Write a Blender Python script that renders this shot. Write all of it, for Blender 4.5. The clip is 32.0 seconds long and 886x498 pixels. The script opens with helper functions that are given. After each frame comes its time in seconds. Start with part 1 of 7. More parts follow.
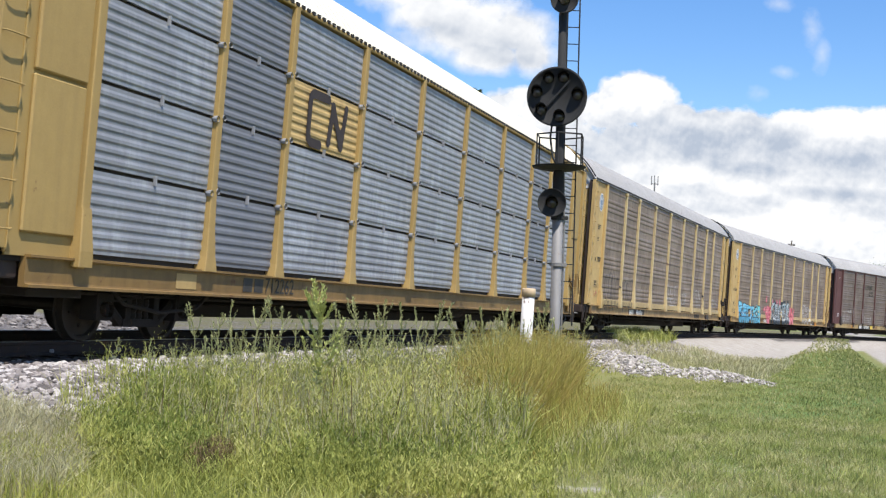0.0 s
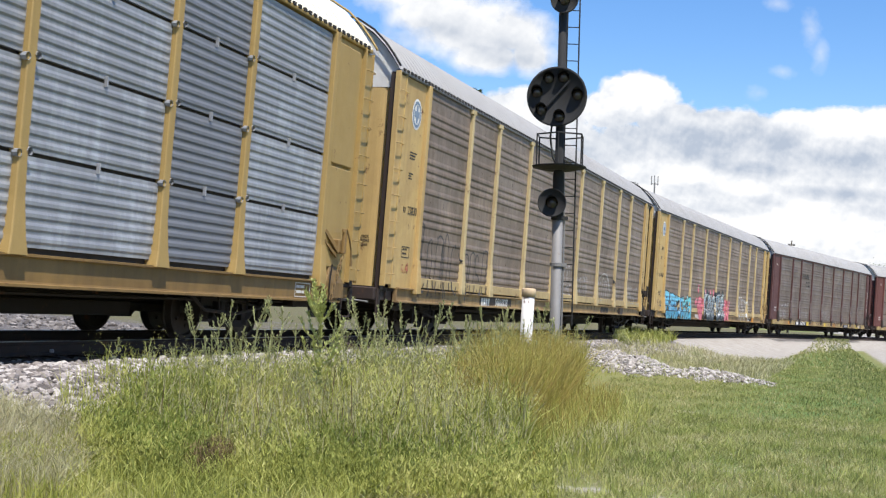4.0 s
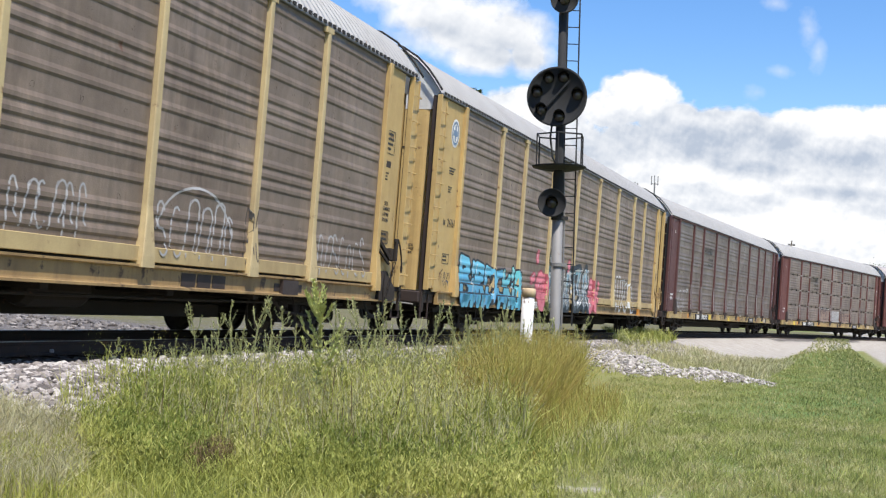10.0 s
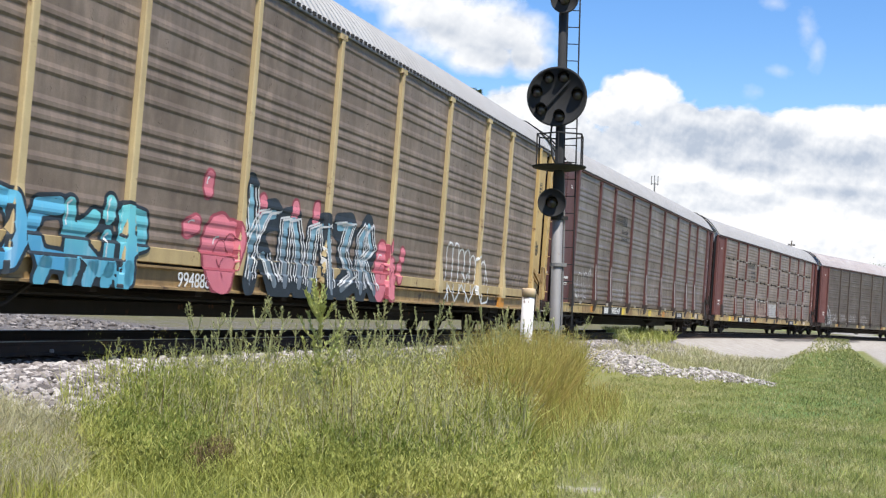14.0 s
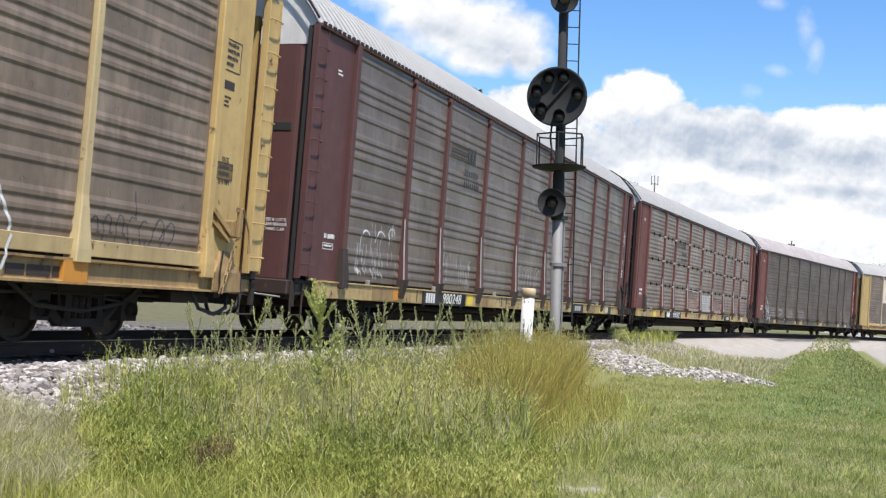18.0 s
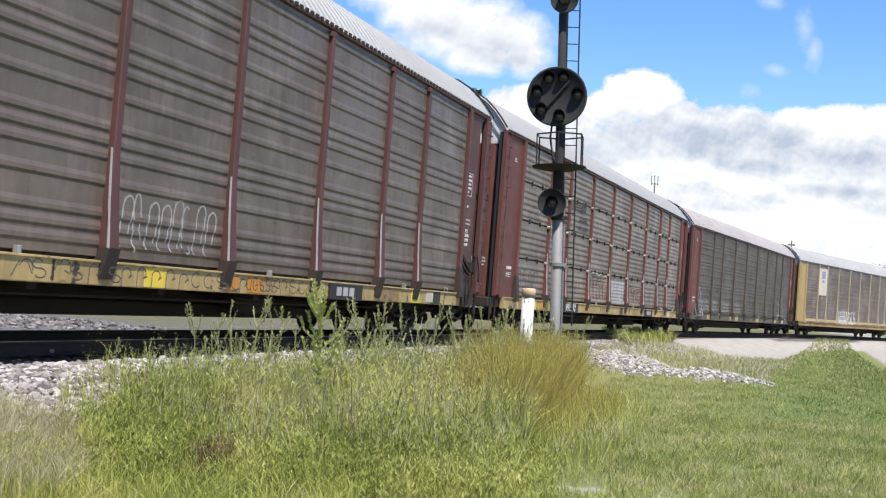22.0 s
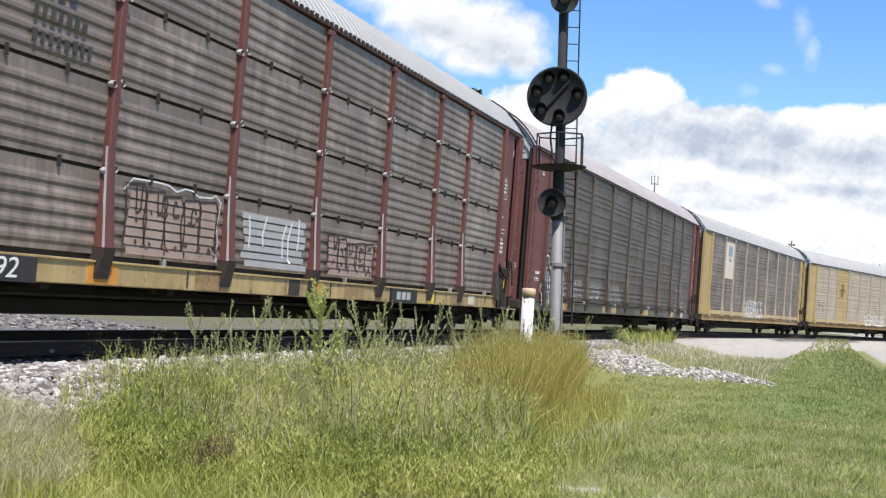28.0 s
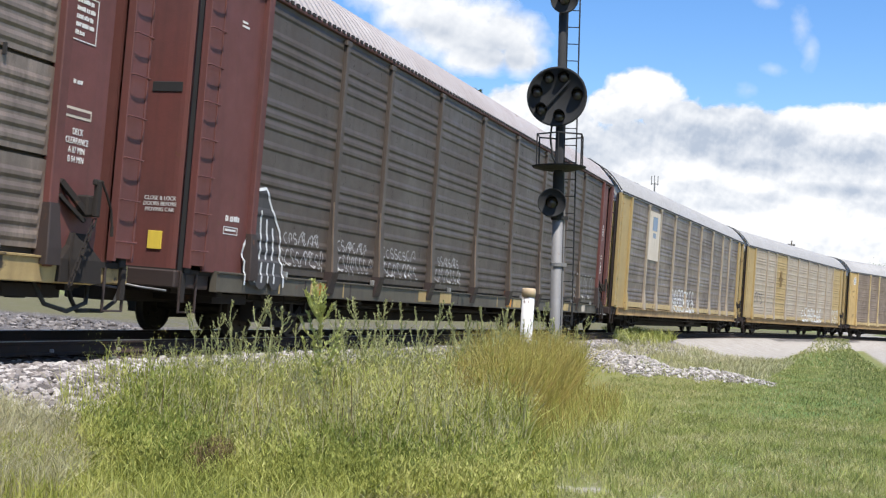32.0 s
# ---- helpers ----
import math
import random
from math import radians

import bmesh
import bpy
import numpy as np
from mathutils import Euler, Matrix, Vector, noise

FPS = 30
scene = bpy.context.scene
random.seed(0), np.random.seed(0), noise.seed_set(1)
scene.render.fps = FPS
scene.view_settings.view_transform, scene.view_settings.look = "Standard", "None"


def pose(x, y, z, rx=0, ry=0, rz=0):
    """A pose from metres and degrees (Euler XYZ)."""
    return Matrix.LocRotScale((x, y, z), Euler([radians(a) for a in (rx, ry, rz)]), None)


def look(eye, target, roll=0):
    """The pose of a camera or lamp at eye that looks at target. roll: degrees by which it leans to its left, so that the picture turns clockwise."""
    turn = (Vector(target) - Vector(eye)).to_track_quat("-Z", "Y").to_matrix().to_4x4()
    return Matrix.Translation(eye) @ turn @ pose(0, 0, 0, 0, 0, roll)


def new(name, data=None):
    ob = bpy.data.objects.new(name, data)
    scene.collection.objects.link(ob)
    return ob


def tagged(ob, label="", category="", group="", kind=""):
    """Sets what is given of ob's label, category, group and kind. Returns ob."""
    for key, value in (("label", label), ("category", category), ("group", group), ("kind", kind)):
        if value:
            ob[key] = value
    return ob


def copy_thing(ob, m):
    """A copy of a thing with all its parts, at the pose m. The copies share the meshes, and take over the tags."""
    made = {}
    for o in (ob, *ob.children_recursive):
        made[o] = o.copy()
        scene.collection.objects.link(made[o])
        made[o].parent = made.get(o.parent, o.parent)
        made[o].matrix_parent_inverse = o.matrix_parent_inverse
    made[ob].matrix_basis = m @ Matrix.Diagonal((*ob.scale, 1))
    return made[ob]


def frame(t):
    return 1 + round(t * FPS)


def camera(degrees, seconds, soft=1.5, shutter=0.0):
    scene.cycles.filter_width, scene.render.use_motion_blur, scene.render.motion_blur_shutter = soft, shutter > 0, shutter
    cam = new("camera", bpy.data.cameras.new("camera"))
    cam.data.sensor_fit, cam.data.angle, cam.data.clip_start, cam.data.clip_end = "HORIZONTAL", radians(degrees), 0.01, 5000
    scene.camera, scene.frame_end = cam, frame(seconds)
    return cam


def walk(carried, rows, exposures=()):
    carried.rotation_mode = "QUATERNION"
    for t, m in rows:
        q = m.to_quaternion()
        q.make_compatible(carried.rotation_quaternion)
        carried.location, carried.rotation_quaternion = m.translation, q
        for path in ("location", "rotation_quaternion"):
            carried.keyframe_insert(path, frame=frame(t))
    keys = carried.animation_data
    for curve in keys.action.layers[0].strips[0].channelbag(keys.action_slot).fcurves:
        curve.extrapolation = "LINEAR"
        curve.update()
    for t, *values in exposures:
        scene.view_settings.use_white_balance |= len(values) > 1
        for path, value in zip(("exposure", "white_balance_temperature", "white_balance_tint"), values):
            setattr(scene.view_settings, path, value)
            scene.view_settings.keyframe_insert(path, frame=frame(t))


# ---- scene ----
cam = camera(40.97, 32.0, soft=1.25, shutter=0.12)
EYE = (0.0, 0.0, 1.60)
AIM = (0.0, math.cos(radians(2.64)), 1.60 + math.sin(radians(2.64)))
walk(cam, [(0.0, look(EYE, AIM, 3.40)), (32.0, look(EYE, AIM, 3.40))], [(0.0, 0.59, 6400, 10), (10.0, 0.62, 6400, 10), (14.0, 0.63, 6400, 10), (20.0, 0.67, 6400, 10), (24.0, 0.71, 6350, 10), (28.0, 0.68, 6350, 10), (32.0, 0.62, 6350, 10)])

# ---- sky and sun ----
SUN_UP, SUN_ROUND = 60.0, -66.0          # elevation, and bearing from +X (counter-clockwise)
world = bpy.data.worlds.new("sky")
scene.world = world
world.use_nodes = True
wn = world.node_tree
sky = wn.nodes.new("ShaderNodeTexSky")
sky.sky_type, sky.sun_disc = "NISHITA", False
sky.sun_elevation, sky.sun_rotation = radians(SUN_UP), radians(90.0 - SUN_ROUND)
sky.air_density, sky.dust_density, sky.ozone_density = 1.0, 0.6, 1.6
deep = wn.nodes.new("ShaderNodeHueSaturation")
deep.inputs["Saturation"].default_value = 1.32
deep.inputs["Hue"].default_value = 0.508
wn.links.new(sky.outputs[0], deep.inputs["Color"])
wn.links.new(deep.outputs[0], wn.nodes["Background"].inputs[0])
wn.nodes["Background"].inputs[1].default_value = 0.126
sun = new("sun", bpy.data.lights.new("sun", "SUN"))
sun.data.energy, sun.data.angle, sun.data.color = 4.15, radians(0.53), (1.0, 0.95, 0.87)
toward = Vector((math.cos(radians(SUN_UP)) * math.cos(radians(SUN_ROUND)), math.cos(radians(SUN_UP)) * math.sin(radians(SUN_ROUND)), math.sin(radians(SUN_UP))))
sun.matrix_world = look(toward * 50, (0, 0, 0))

# ---- the track's line: arc length s grows away from the eye ----
RAIL = 0.87                               # top of the inner rail
CANT = 1.2
SIDE = (-0.18, 25.12, radians(70.66), -1.196e-3, -6.264e-5)
HALF = 1.50


def bend(s):
    return SIDE[3] + SIDE[4] * min(max(s, -40.0), 92.0)


LINE = {}


def trace():
    """Centre line of the track, stepped by half a metre both ways."""
    for sgn in (1, -1):
        x, y, h, s = SIDE[0], SIDE[1], SIDE[2], 0.0
        LINE[0] = (x, y, h)
        for i in range(1, 900):
            ds = 0.5 * sgn
            hm = h + bend(s) * ds / 2
            x, y, s = x + math.cos(hm) * ds, y + math.sin(hm) * ds, s + ds
            h += bend(s - ds / 2) * ds
            LINE[sgn * i] = (x, y, h)


trace()


def track(s, off=0.0):
    """A point of the track's centre line (off: metres to its left) and its heading."""
    i = math.floor(s * 2)
    f = s * 2 - i
    a, b = LINE[i], LINE[i + 1]
    x, y, h = (a[j] + (b[j] - a[j]) * f for j in range(3))
    o = HALF + 0.015 + off
    return x - math.sin(h) * o, y + math.cos(h) * o, h


GONE = (0.0, 4.47, 8.9, 13.23, 17.55, 21.88, 26.29, 30.63, 35.04, 39.49, 43.82, 48.12, 52.53, 56.98, 61.44, 65.85, 70.17, 74.43, 78.7,
        83.05, 87.45, 91.87, 96.29, 100.67, 104.98, 109.24, 113.51, 117.82, 122.19, 126.57, 130.91, 135.22, 139.52)


def gone(t):
    """How far the train has rolled after t seconds."""
    i = min(int(t), 31)
    f = t - i
    p = [GONE[min(max(j, 0), 32)] for j in (i - 1, i, i + 1, i + 2)]
    return p[1] + 0.5 * f * (p[2] - p[0] + f * (2 * p[0] - 5 * p[1] + 4 * p[2] - p[3] + f * (3 * (p[1] - p[2]) + p[3] - p[0])))


def car_pose(s):
    a, b = track(s - 10.0), track(s + 10.0)
    return pose((a[0] + b[0]) / 2, (a[1] + b[1]) / 2, RAIL + 0.015, 0, 0, math.degrees(math.atan2(b[1] - a[1], b[0] - a[0]))) @ pose(0, 0, 0, CANT)


# ---- materials ----
class Mat:
    """A node material with short helpers. Coordinates are the object's own, shifted by its random number where asked."""

    def __init__(self, name, shift=True, island=False):
        self.m = bpy.data.materials.new(name)
        self.m.use_nodes = True
        self.nt = self.m.node_tree
        self.b = self.nt.nodes["Principled BSDF"]
        self.co = self.node("ShaderNodeTexCoord").outputs["Object"]
        if shift:
            info = self.node("ShaderNodeObjectInfo")
            mul = self.math("MULTIPLY", info.outputs["Random"], 41.0)
            add = self.node("ShaderNodeVectorMath")
            self.link(self.co, add.inputs[0])
            comb = self.node("ShaderNodeCombineXYZ")
            self.link(mul, comb.inputs[0])
            self.link(mul, comb.inputs[1])
            self.link(comb.outputs[0], add.inputs[1])
            self.co = add.outputs[0]
            self.rand = info.outputs["Random"]
        if island:
            self.rand = self.node("ShaderNodeNewGeometry").outputs["Random Per Island"]

    def node(self, kind):
        return self.nt.nodes.new(kind)

    def link(self, a, b):
        self.nt.links.new(a, b)

    def put(self, sock, v):
        if isinstance(v, bpy.types.NodeSocket):
            self.link(v, sock)
        elif isinstance(v, tuple):
            sock.default_value = (*v, 1) if len(v) == 3 else v
        else:
            sock.default_value = v

    def math(self, op, a, b=0.0, clamp=False):
        n = self.node("ShaderNodeMath")
        n.operation, n.use_clamp = op, clamp
        self.put(n.inputs[0], a)
        self.put(n.inputs[1], b)
        return n.outputs[0]

    def noise(self, scale, detail=5.0, stretch=None, rough=0.55, co=None):
        n = self.node("ShaderNodeTexNoise")
        n.inputs["Scale"].default_value, n.inputs["Detail"].default_value, n.inputs["Roughness"].default_value = scale, detail, rough
        src = co or self.co
        if stretch:
            mp = self.node("ShaderNodeMapping")
            mp.inputs["Scale"].default_value = stretch
            self.link(src, mp.inputs["Vector"])
            src = mp.outputs[0]
        self.link(src, n.inputs["Vector"])
        return n.outputs["Fac"]

    def step(self, fac, a, b, lo=0.0, hi=1.0):
        n = self.node("ShaderNodeMapRange")
        n.clamp = True
        for i, v in zip((0, 1, 2, 3, 4), (fac, a, b, lo, hi)):
            self.put(n.inputs[i], v)
        return n.outputs[0]

    def mix(self, fac, a, b, blend="MIX"):
        n = self.node("ShaderNodeMix")
        n.data_type, n.blend_type = "RGBA", blend
        self.put(n.inputs[0], fac)
        self.put(n.inputs[6], a)
        self.put(n.inputs[7], b)
        return n.outputs[2]

    def bump(self, height, strength=0.3, dist=0.01):
        n = self.node("ShaderNodeBump")
        n.inputs["Strength"].default_value, n.inputs["Distance"].default_value = strength, dist
        self.link(height, n.inputs["Height"])
        self.link(n.outputs[0], self.b.inputs["Normal"])

    def done(self, col, rough=0.7, metal=0.0, spec=None):
        self.put(self.b.inputs["Base Color"], col)
        self.put(self.b.inputs["Roughness"], rough)
        self.put(self.b.inputs["Metallic"], metal)
        if spec is not None:
            self.b.inputs["Specular IOR Level"].default_value = spec
        return self.m


def painted(name, base, dirt, amount=0.5, rust=0.0, rough=0.55, metal=0.0, streak=0.5, shift=True, vary=0.1, rustcol=(0.11, 0.045, 0.02), bleach=0.0):
    """Weathered paint or sheet: broad dirt, run marks, grain, specks of rust."""
    k = Mat(name, shift)
    broad = k.step(k.math("ADD", k.math("MULTIPLY", k.noise(0.7, 6), 0.6), k.math("MULTIPLY", k.noise(3.1, 6, rough=0.65), 0.4)), 0.36, 0.64)
    runs = k.step(k.noise(1.0, 5, (7.0, 7.0, 0.45)), 0.45, 0.72)
    grain = k.noise(55.0, 3)
    col = k.mix(k.math("MULTIPLY", broad, amount), base, dirt)
    col = k.mix(k.math("MULTIPLY", runs, streak), col, dirt)
    if bleach:
        pale = k.step(k.math("MULTIPLY", k.noise(2.2, 6, (3.0, 3.0, 0.7), 0.65), k.noise(0.9, 3)), 0.24, 0.42)
        col = k.mix(k.math("MULTIPLY", pale, bleach), col, tuple(min(0.75, c * 2.1) for c in base))
    if shift and vary:
        dark = tuple(c * (1 - 2 * vary) for c in base)
        col = k.mix(k.math("MULTIPLY", k.rand, 0.45), col, dark)
    if rust:
        spots = k.step(k.math("ADD", k.noise(3.2, 9, rough=0.68), k.math("MULTIPLY", k.noise(9.0, 4, (1, 1, 0.25)), 0.25)), 0.80 - 0.2 * rust, 0.88 - 0.2 * rust)
        col = k.mix(spots, col, rustcol)
    col = k.mix(0.14, col, k.mix(grain, (0.02, 0.02, 0.02), (0.9, 0.9, 0.9)), "OVERLAY")
    k.bump(k.math("ADD", grain, k.math("MULTIPLY", k.noise(4.0, 5), 2.0)), 0.25, 0.006)
    return k.done(col, k.step(broad, 0, 1, rough, min(1, rough + 0.2)), metal)


M_YEL = painted("faded_yellow_paint", (0.54, 0.375, 0.145), (0.27, 0.17, 0.072), 0.5, 0.28, streak=0.45)
M_CREAM = painted("pale_yellow_paint", (0.55, 0.43, 0.22), (0.28, 0.20, 0.11), 0.55, 0.3, streak=0.45)
M_MUST = painted("mustard_paint", (0.39, 0.262, 0.085), (0.25, 0.165, 0.06), 0.45, 0.12, streak=0.35)
M_RED = painted("oxide_red_paint", (0.145, 0.045, 0.036), (0.062, 0.026, 0.022), 0.6, 0.1, streak=0.4)
M_REDD = painted("dark_oxide_red_paint", (0.12, 0.046, 0.042), (0.07, 0.035, 0.03), 0.5, 0.1, streak=0.4)
M_MAROON = painted("maroon_paint", (0.105, 0.037, 0.034), (0.052, 0.026, 0.023), 0.6, 0.12, streak=0.45)
M_FOOT = painted("dark_brown_paint", (0.040, 0.024, 0.019), (0.025, 0.018, 0.015), 0.5, 0.2)
M_SILV = painted("galvanised_ribbed_sheet", (0.335, 0.34, 0.357), (0.21, 0.213, 0.228), 0.6, 0.0, 0.45, 0.3, streak=0.4, vary=0.16, bleach=0.35)
M_SILD = painted("dull_galvanised_sheet", (0.195, 0.20, 0.22), (0.145, 0.149, 0.162), 0.5, 0.0, 0.5, 0.2, streak=0.4)
M_GREY = painted("grimy_grey_sheet", (0.232, 0.172, 0.126), (0.100, 0.071, 0.050), 0.85, 0.03, 0.46, 0.05, streak=0.6, bleach=0.3)
M_GRED = painted("weathered_grey_sheet", (0.165, 0.123, 0.097), (0.072, 0.052, 0.040), 0.8, 0.04, 0.36, 0.08, streak=0.6, bleach=0.35)
M_GREE = painted("pale_weathered_grey_sheet", (0.215, 0.166, 0.132), (0.088, 0.065, 0.051), 0.75, 0.05, 0.38, 0.10, streak=0.6, bleach=0.5)
M_DARK = painted("soot_brown_sheet", (0.098, 0.075, 0.059), (0.047, 0.035, 0.028), 0.6, 0.08, 0.46, 0.08, streak=0.5)
M_RUSTSILL = painted("rusting_yellow_sill", (0.38, 0.25, 0.10), (0.125, 0.072, 0.035), 0.65, 0.42, streak=0.6, rustcol=(0.06, 0.032, 0.018))
M_PALESILL = painted("pale_worn_yellow_sill", (0.50, 0.36, 0.15), (0.15, 0.095, 0.046), 0.55, 0.42, streak=0.55, rustcol=(0.04, 0.028, 0.02))
M_MUSTSILL = painted("mustard_sill", (0.25, 0.15, 0.045), (0.10, 0.062, 0.026), 0.7, 0.25, streak=0.6)
M_DARKSILL = painted("sooty_sill", (0.10, 0.085, 0.06), (0.05, 0.042, 0.035), 0.6, 0.3)
M_SILW = painted("warm_stained_sheet", (0.40, 0.335, 0.25), (0.27, 0.21, 0.15), 0.6, 0.05, 0.5, 0.1, streak=0.5)
M_KICK = painted("grimy_kick_plate_paint", (0.50, 0.375, 0.175), (0.23, 0.155, 0.075), 0.55, 0.3, streak=0.5)
M_BACKING = painted("dark_seam_backing", (0.05, 0.042, 0.038), (0.03, 0.026, 0.024), 0.5, 0.0, 0.8)
M_ROOFW = painted("cream_roof_sheet", (0.70, 0.65, 0.52), (0.52, 0.47, 0.36), 0.4, 0.03, 0.5, streak=0.25)
M_ROOFG = painted("galvanised_roof_sheet", (0.33, 0.322, 0.31), (0.24, 0.23, 0.22), 0.5, 0.05, 0.5, 0.2, streak=0.4)
M_ROOFR = painted("stained_roof_sheet", (0.38, 0.35, 0.34), (0.22, 0.17, 0.16), 0.6, 0.2, 0.5, 0.2, streak=0.5)
# weathered yellow, greyed to carry the haze over the far cars
M_HAZED = painted("hazed_yellow_paint", (0.40, 0.285, 0.115), (0.26, 0.19, 0.09), 0.55, 0.2, streak=0.45)
M_WHITE = painted("chalky_white_paint", (0.82, 0.80, 0.77), (0.50, 0.47, 0.43), 0.3, 0.12, streak=0.3)
# black paint; also the shade in the roof-edge and corner gaps
M_BLACK = painted("black_paint_and_shade", (0.018, 0.017, 0.018), (0.038, 0.034, 0.031), 0.5, 0.0, 0.9)
M_UNDER = painted("greasy_black_steel", (0.016, 0.0115, 0.009), (0.030, 0.020, 0.014), 0.6, 0.25, 0.9)
M_WHEEL = painted("wheel_steel", (0.06, 0.045, 0.035), (0.025, 0.02, 0.018), 0.5, 0.3, 0.55, 0.6)
M_RUBBER = painted("black_rubber", (0.02, 0.02, 0.02), (0.05, 0.05, 0.045), 0.4, 0.0, 0.7)
M_CHROME = painted("bare_steel", (0.55, 0.54, 0.52), (0.3, 0.28, 0.26), 0.4, 0.1, 0.4, 0.8)
M_LET_W = painted("white_stencil_paint", (0.72, 0.71, 0.68), (0.45, 0.43, 0.40), 0.3, 0.0, streak=0.2)
M_LET_K = painted("black_stencil_paint", (0.03, 0.027, 0.025), (0.08, 0.07, 0.05), 0.4, 0.0)
M_CREAMP = painted("cream_painted_panel", (0.60, 0.52, 0.42), (0.40, 0.34, 0.27), 0.4, 0.05)
M_EMB = painted("blue_grey_emblem_paint", (0.14, 0.22, 0.34), (0.30, 0.33, 0.36), 0.7, 0.0)
M_ORG = painted("orange_paint", (0.60, 0.25, 0.03), (0.40, 0.18, 0.04), 0.4, 0.1)
M_SIGNY = painted("bright_yellow_paint", (0.75, 0.55, 0.06), (0.5, 0.36, 0.06), 0.3, 0.0)
M_TAGW = painted("white_spray_paint", (0.70, 0.70, 0.68), (0.42, 0.42, 0.41), 0.5, 0.0, 0.6, streak=0.4)
M_TAGF = painted("faded_white_spray_paint", (0.44, 0.43, 0.42), (0.29, 0.27, 0.25), 0.6, 0.0, 0.6, streak=0.5)
M_TAGK = painted("black_spray_paint", (0.045, 0.042, 0.042), (0.09, 0.08, 0.075), 0.5, 0.0, 0.6)
M_TAGR = painted("red_spray_paint", (0.42, 0.09, 0.08), (0.35, 0.16, 0.1), 0.5, 0.0)
M_TAGP = painted("pink_spray_paint", (0.66, 0.20, 0.24), (0.50, 0.12, 0.15), 0.6, 0.0, 0.5, streak=0.2)
M_TAGDR = painted("crimson_spray_paint", (0.30, 0.05, 0.07), (0.25, 0.07, 0.08), 0.5, 0.0)
M_TAGB = painted("tan_spray_paint", (0.40, 0.285, 0.225), (0.25, 0.17, 0.13), 0.6, 0.0)
M_TAGNAVY = painted("dark_blue_spray_paint", (0.012, 0.020, 0.028), (0.022, 0.028, 0.034), 0.4, 0.0)


def fade(name, z0, z1, low, high):
    """Spray paint that blends from one colour to another over the height of the piece."""
    k = Mat(name, shift=False)
    sep = k.node("ShaderNodeSeparateXYZ")
    k.link(k.co, sep.inputs[0])
    wob = k.math("ADD", sep.outputs[2], k.math("MULTIPLY", k.math("SUBTRACT", k.noise(2.5, 3), 0.5), 0.7))
    col = k.mix(k.step(wob, z0, z1), low, high)
    col = k.mix(k.step(k.noise(1.2, 4, (5, 5, 0.6)), 0.55, 0.75, 0.0, 0.35), col, (0.6, 0.66, 0.68))
    k.bump(k.noise(40, 3), 0.2, 0.004)
    return k.done(col, 0.5)


M_TAGBLUE = fade("blue_fade_spray_paint", 1.1, 2.0, (0.075, 0.31, 0.50), (0.15, 0.48, 0.62))
M_TAGTEAL = fade("teal_fade_spray_paint", 1.0, 2.0, (0.09, 0.34, 0.46), (0.15, 0.52, 0.50))
M_TAGSLATE = fade("slate_fade_spray_paint", 1.0, 2.1, (0.12, 0.15, 0.18), (0.17, 0.36, 0.44))

# ---- building helpers ----
def part(name, bm, material, parent=None, label="", smooth=False):
    """Links a bmesh as one mesh object under a thing or a part."""
    me = bpy.data.meshes.new(name)
    bm.normal_update()
    bm.to_mesh(me)
    bm.free()
    me.materials.append(material)
    if smooth:
        me.polygons.foreach_set("use_smooth", [True] * len(me.polygons))
    return again(name, me, parent, label)


def again(name, me, parent=None, label="", m=None):
    """One more object on a mesh that exists."""
    ob = new(name, me)
    ob.parent = parent
    if m is not None:
        ob.matrix_basis = m
    if label:
        ob["label"] = label
    return ob


def box(bm, x0, x1, y0, y1, z0, z1, bev=0.0):
    v = [bm.verts.new((x, y, z)) for x in (x0, x1) for y in (y0, y1) for z in (z0, z1)]
    fs = [bm.faces.new([v[i] for i in f]) for f in ((0, 1, 3, 2), (4, 6, 7, 5), (0, 4, 5, 1), (2, 3, 7, 6), (0, 2, 6, 4), (1, 5, 7, 3))]
    if bev:
        es = {e for f in fs for e in f.edges}
        bmesh.ops.bevel(bm, geom=list(es), offset=bev, segments=1, affect="EDGES")


def boxes(*rows, bev=0.0):
    bm = bmesh.new()
    for r in rows:
        box(bm, *r)
    if bev:
        bmesh.ops.bevel(bm, geom=bm.edges[:], offset=bev, segments=1, affect="EDGES")
    return bm


def tube(bm, pts, r, n=6, r1=None):
    """A round bar along points, tapering to r1."""
    pts = [Vector(p) for p in pts]
    rings = []
    for i, p in enumerate(pts):
        d = (pts[min(i + 1, len(pts) - 1)] - pts[max(i - 1, 0)]).normalized()
        a = d.orthogonal().normalized() if i == 0 else (a - d * a.dot(d)).normalized()
        b = d.cross(a)
        rr = r if r1 is None else r + (r1 - r) * i / max(1, len(pts) - 1)
        rings.append([bm.verts.new(p + (a * math.cos(2 * math.pi * j / n) + b * math.sin(2 * math.pi * j / n)) * rr) for j in range(n)])
    for u, v in zip(rings, rings[1:]):
        for j in range(n):
            bm.faces.new((u[j], u[(j + 1) % n], v[(j + 1) % n], v[j]))
    bm.faces.new(rings[0][::-1])
    bm.faces.new(rings[-1])


def tubes(*runs, n=6):
    bm = bmesh.new()
    for pts, r in runs:
        tube(bm, pts, r, n)
    return bm


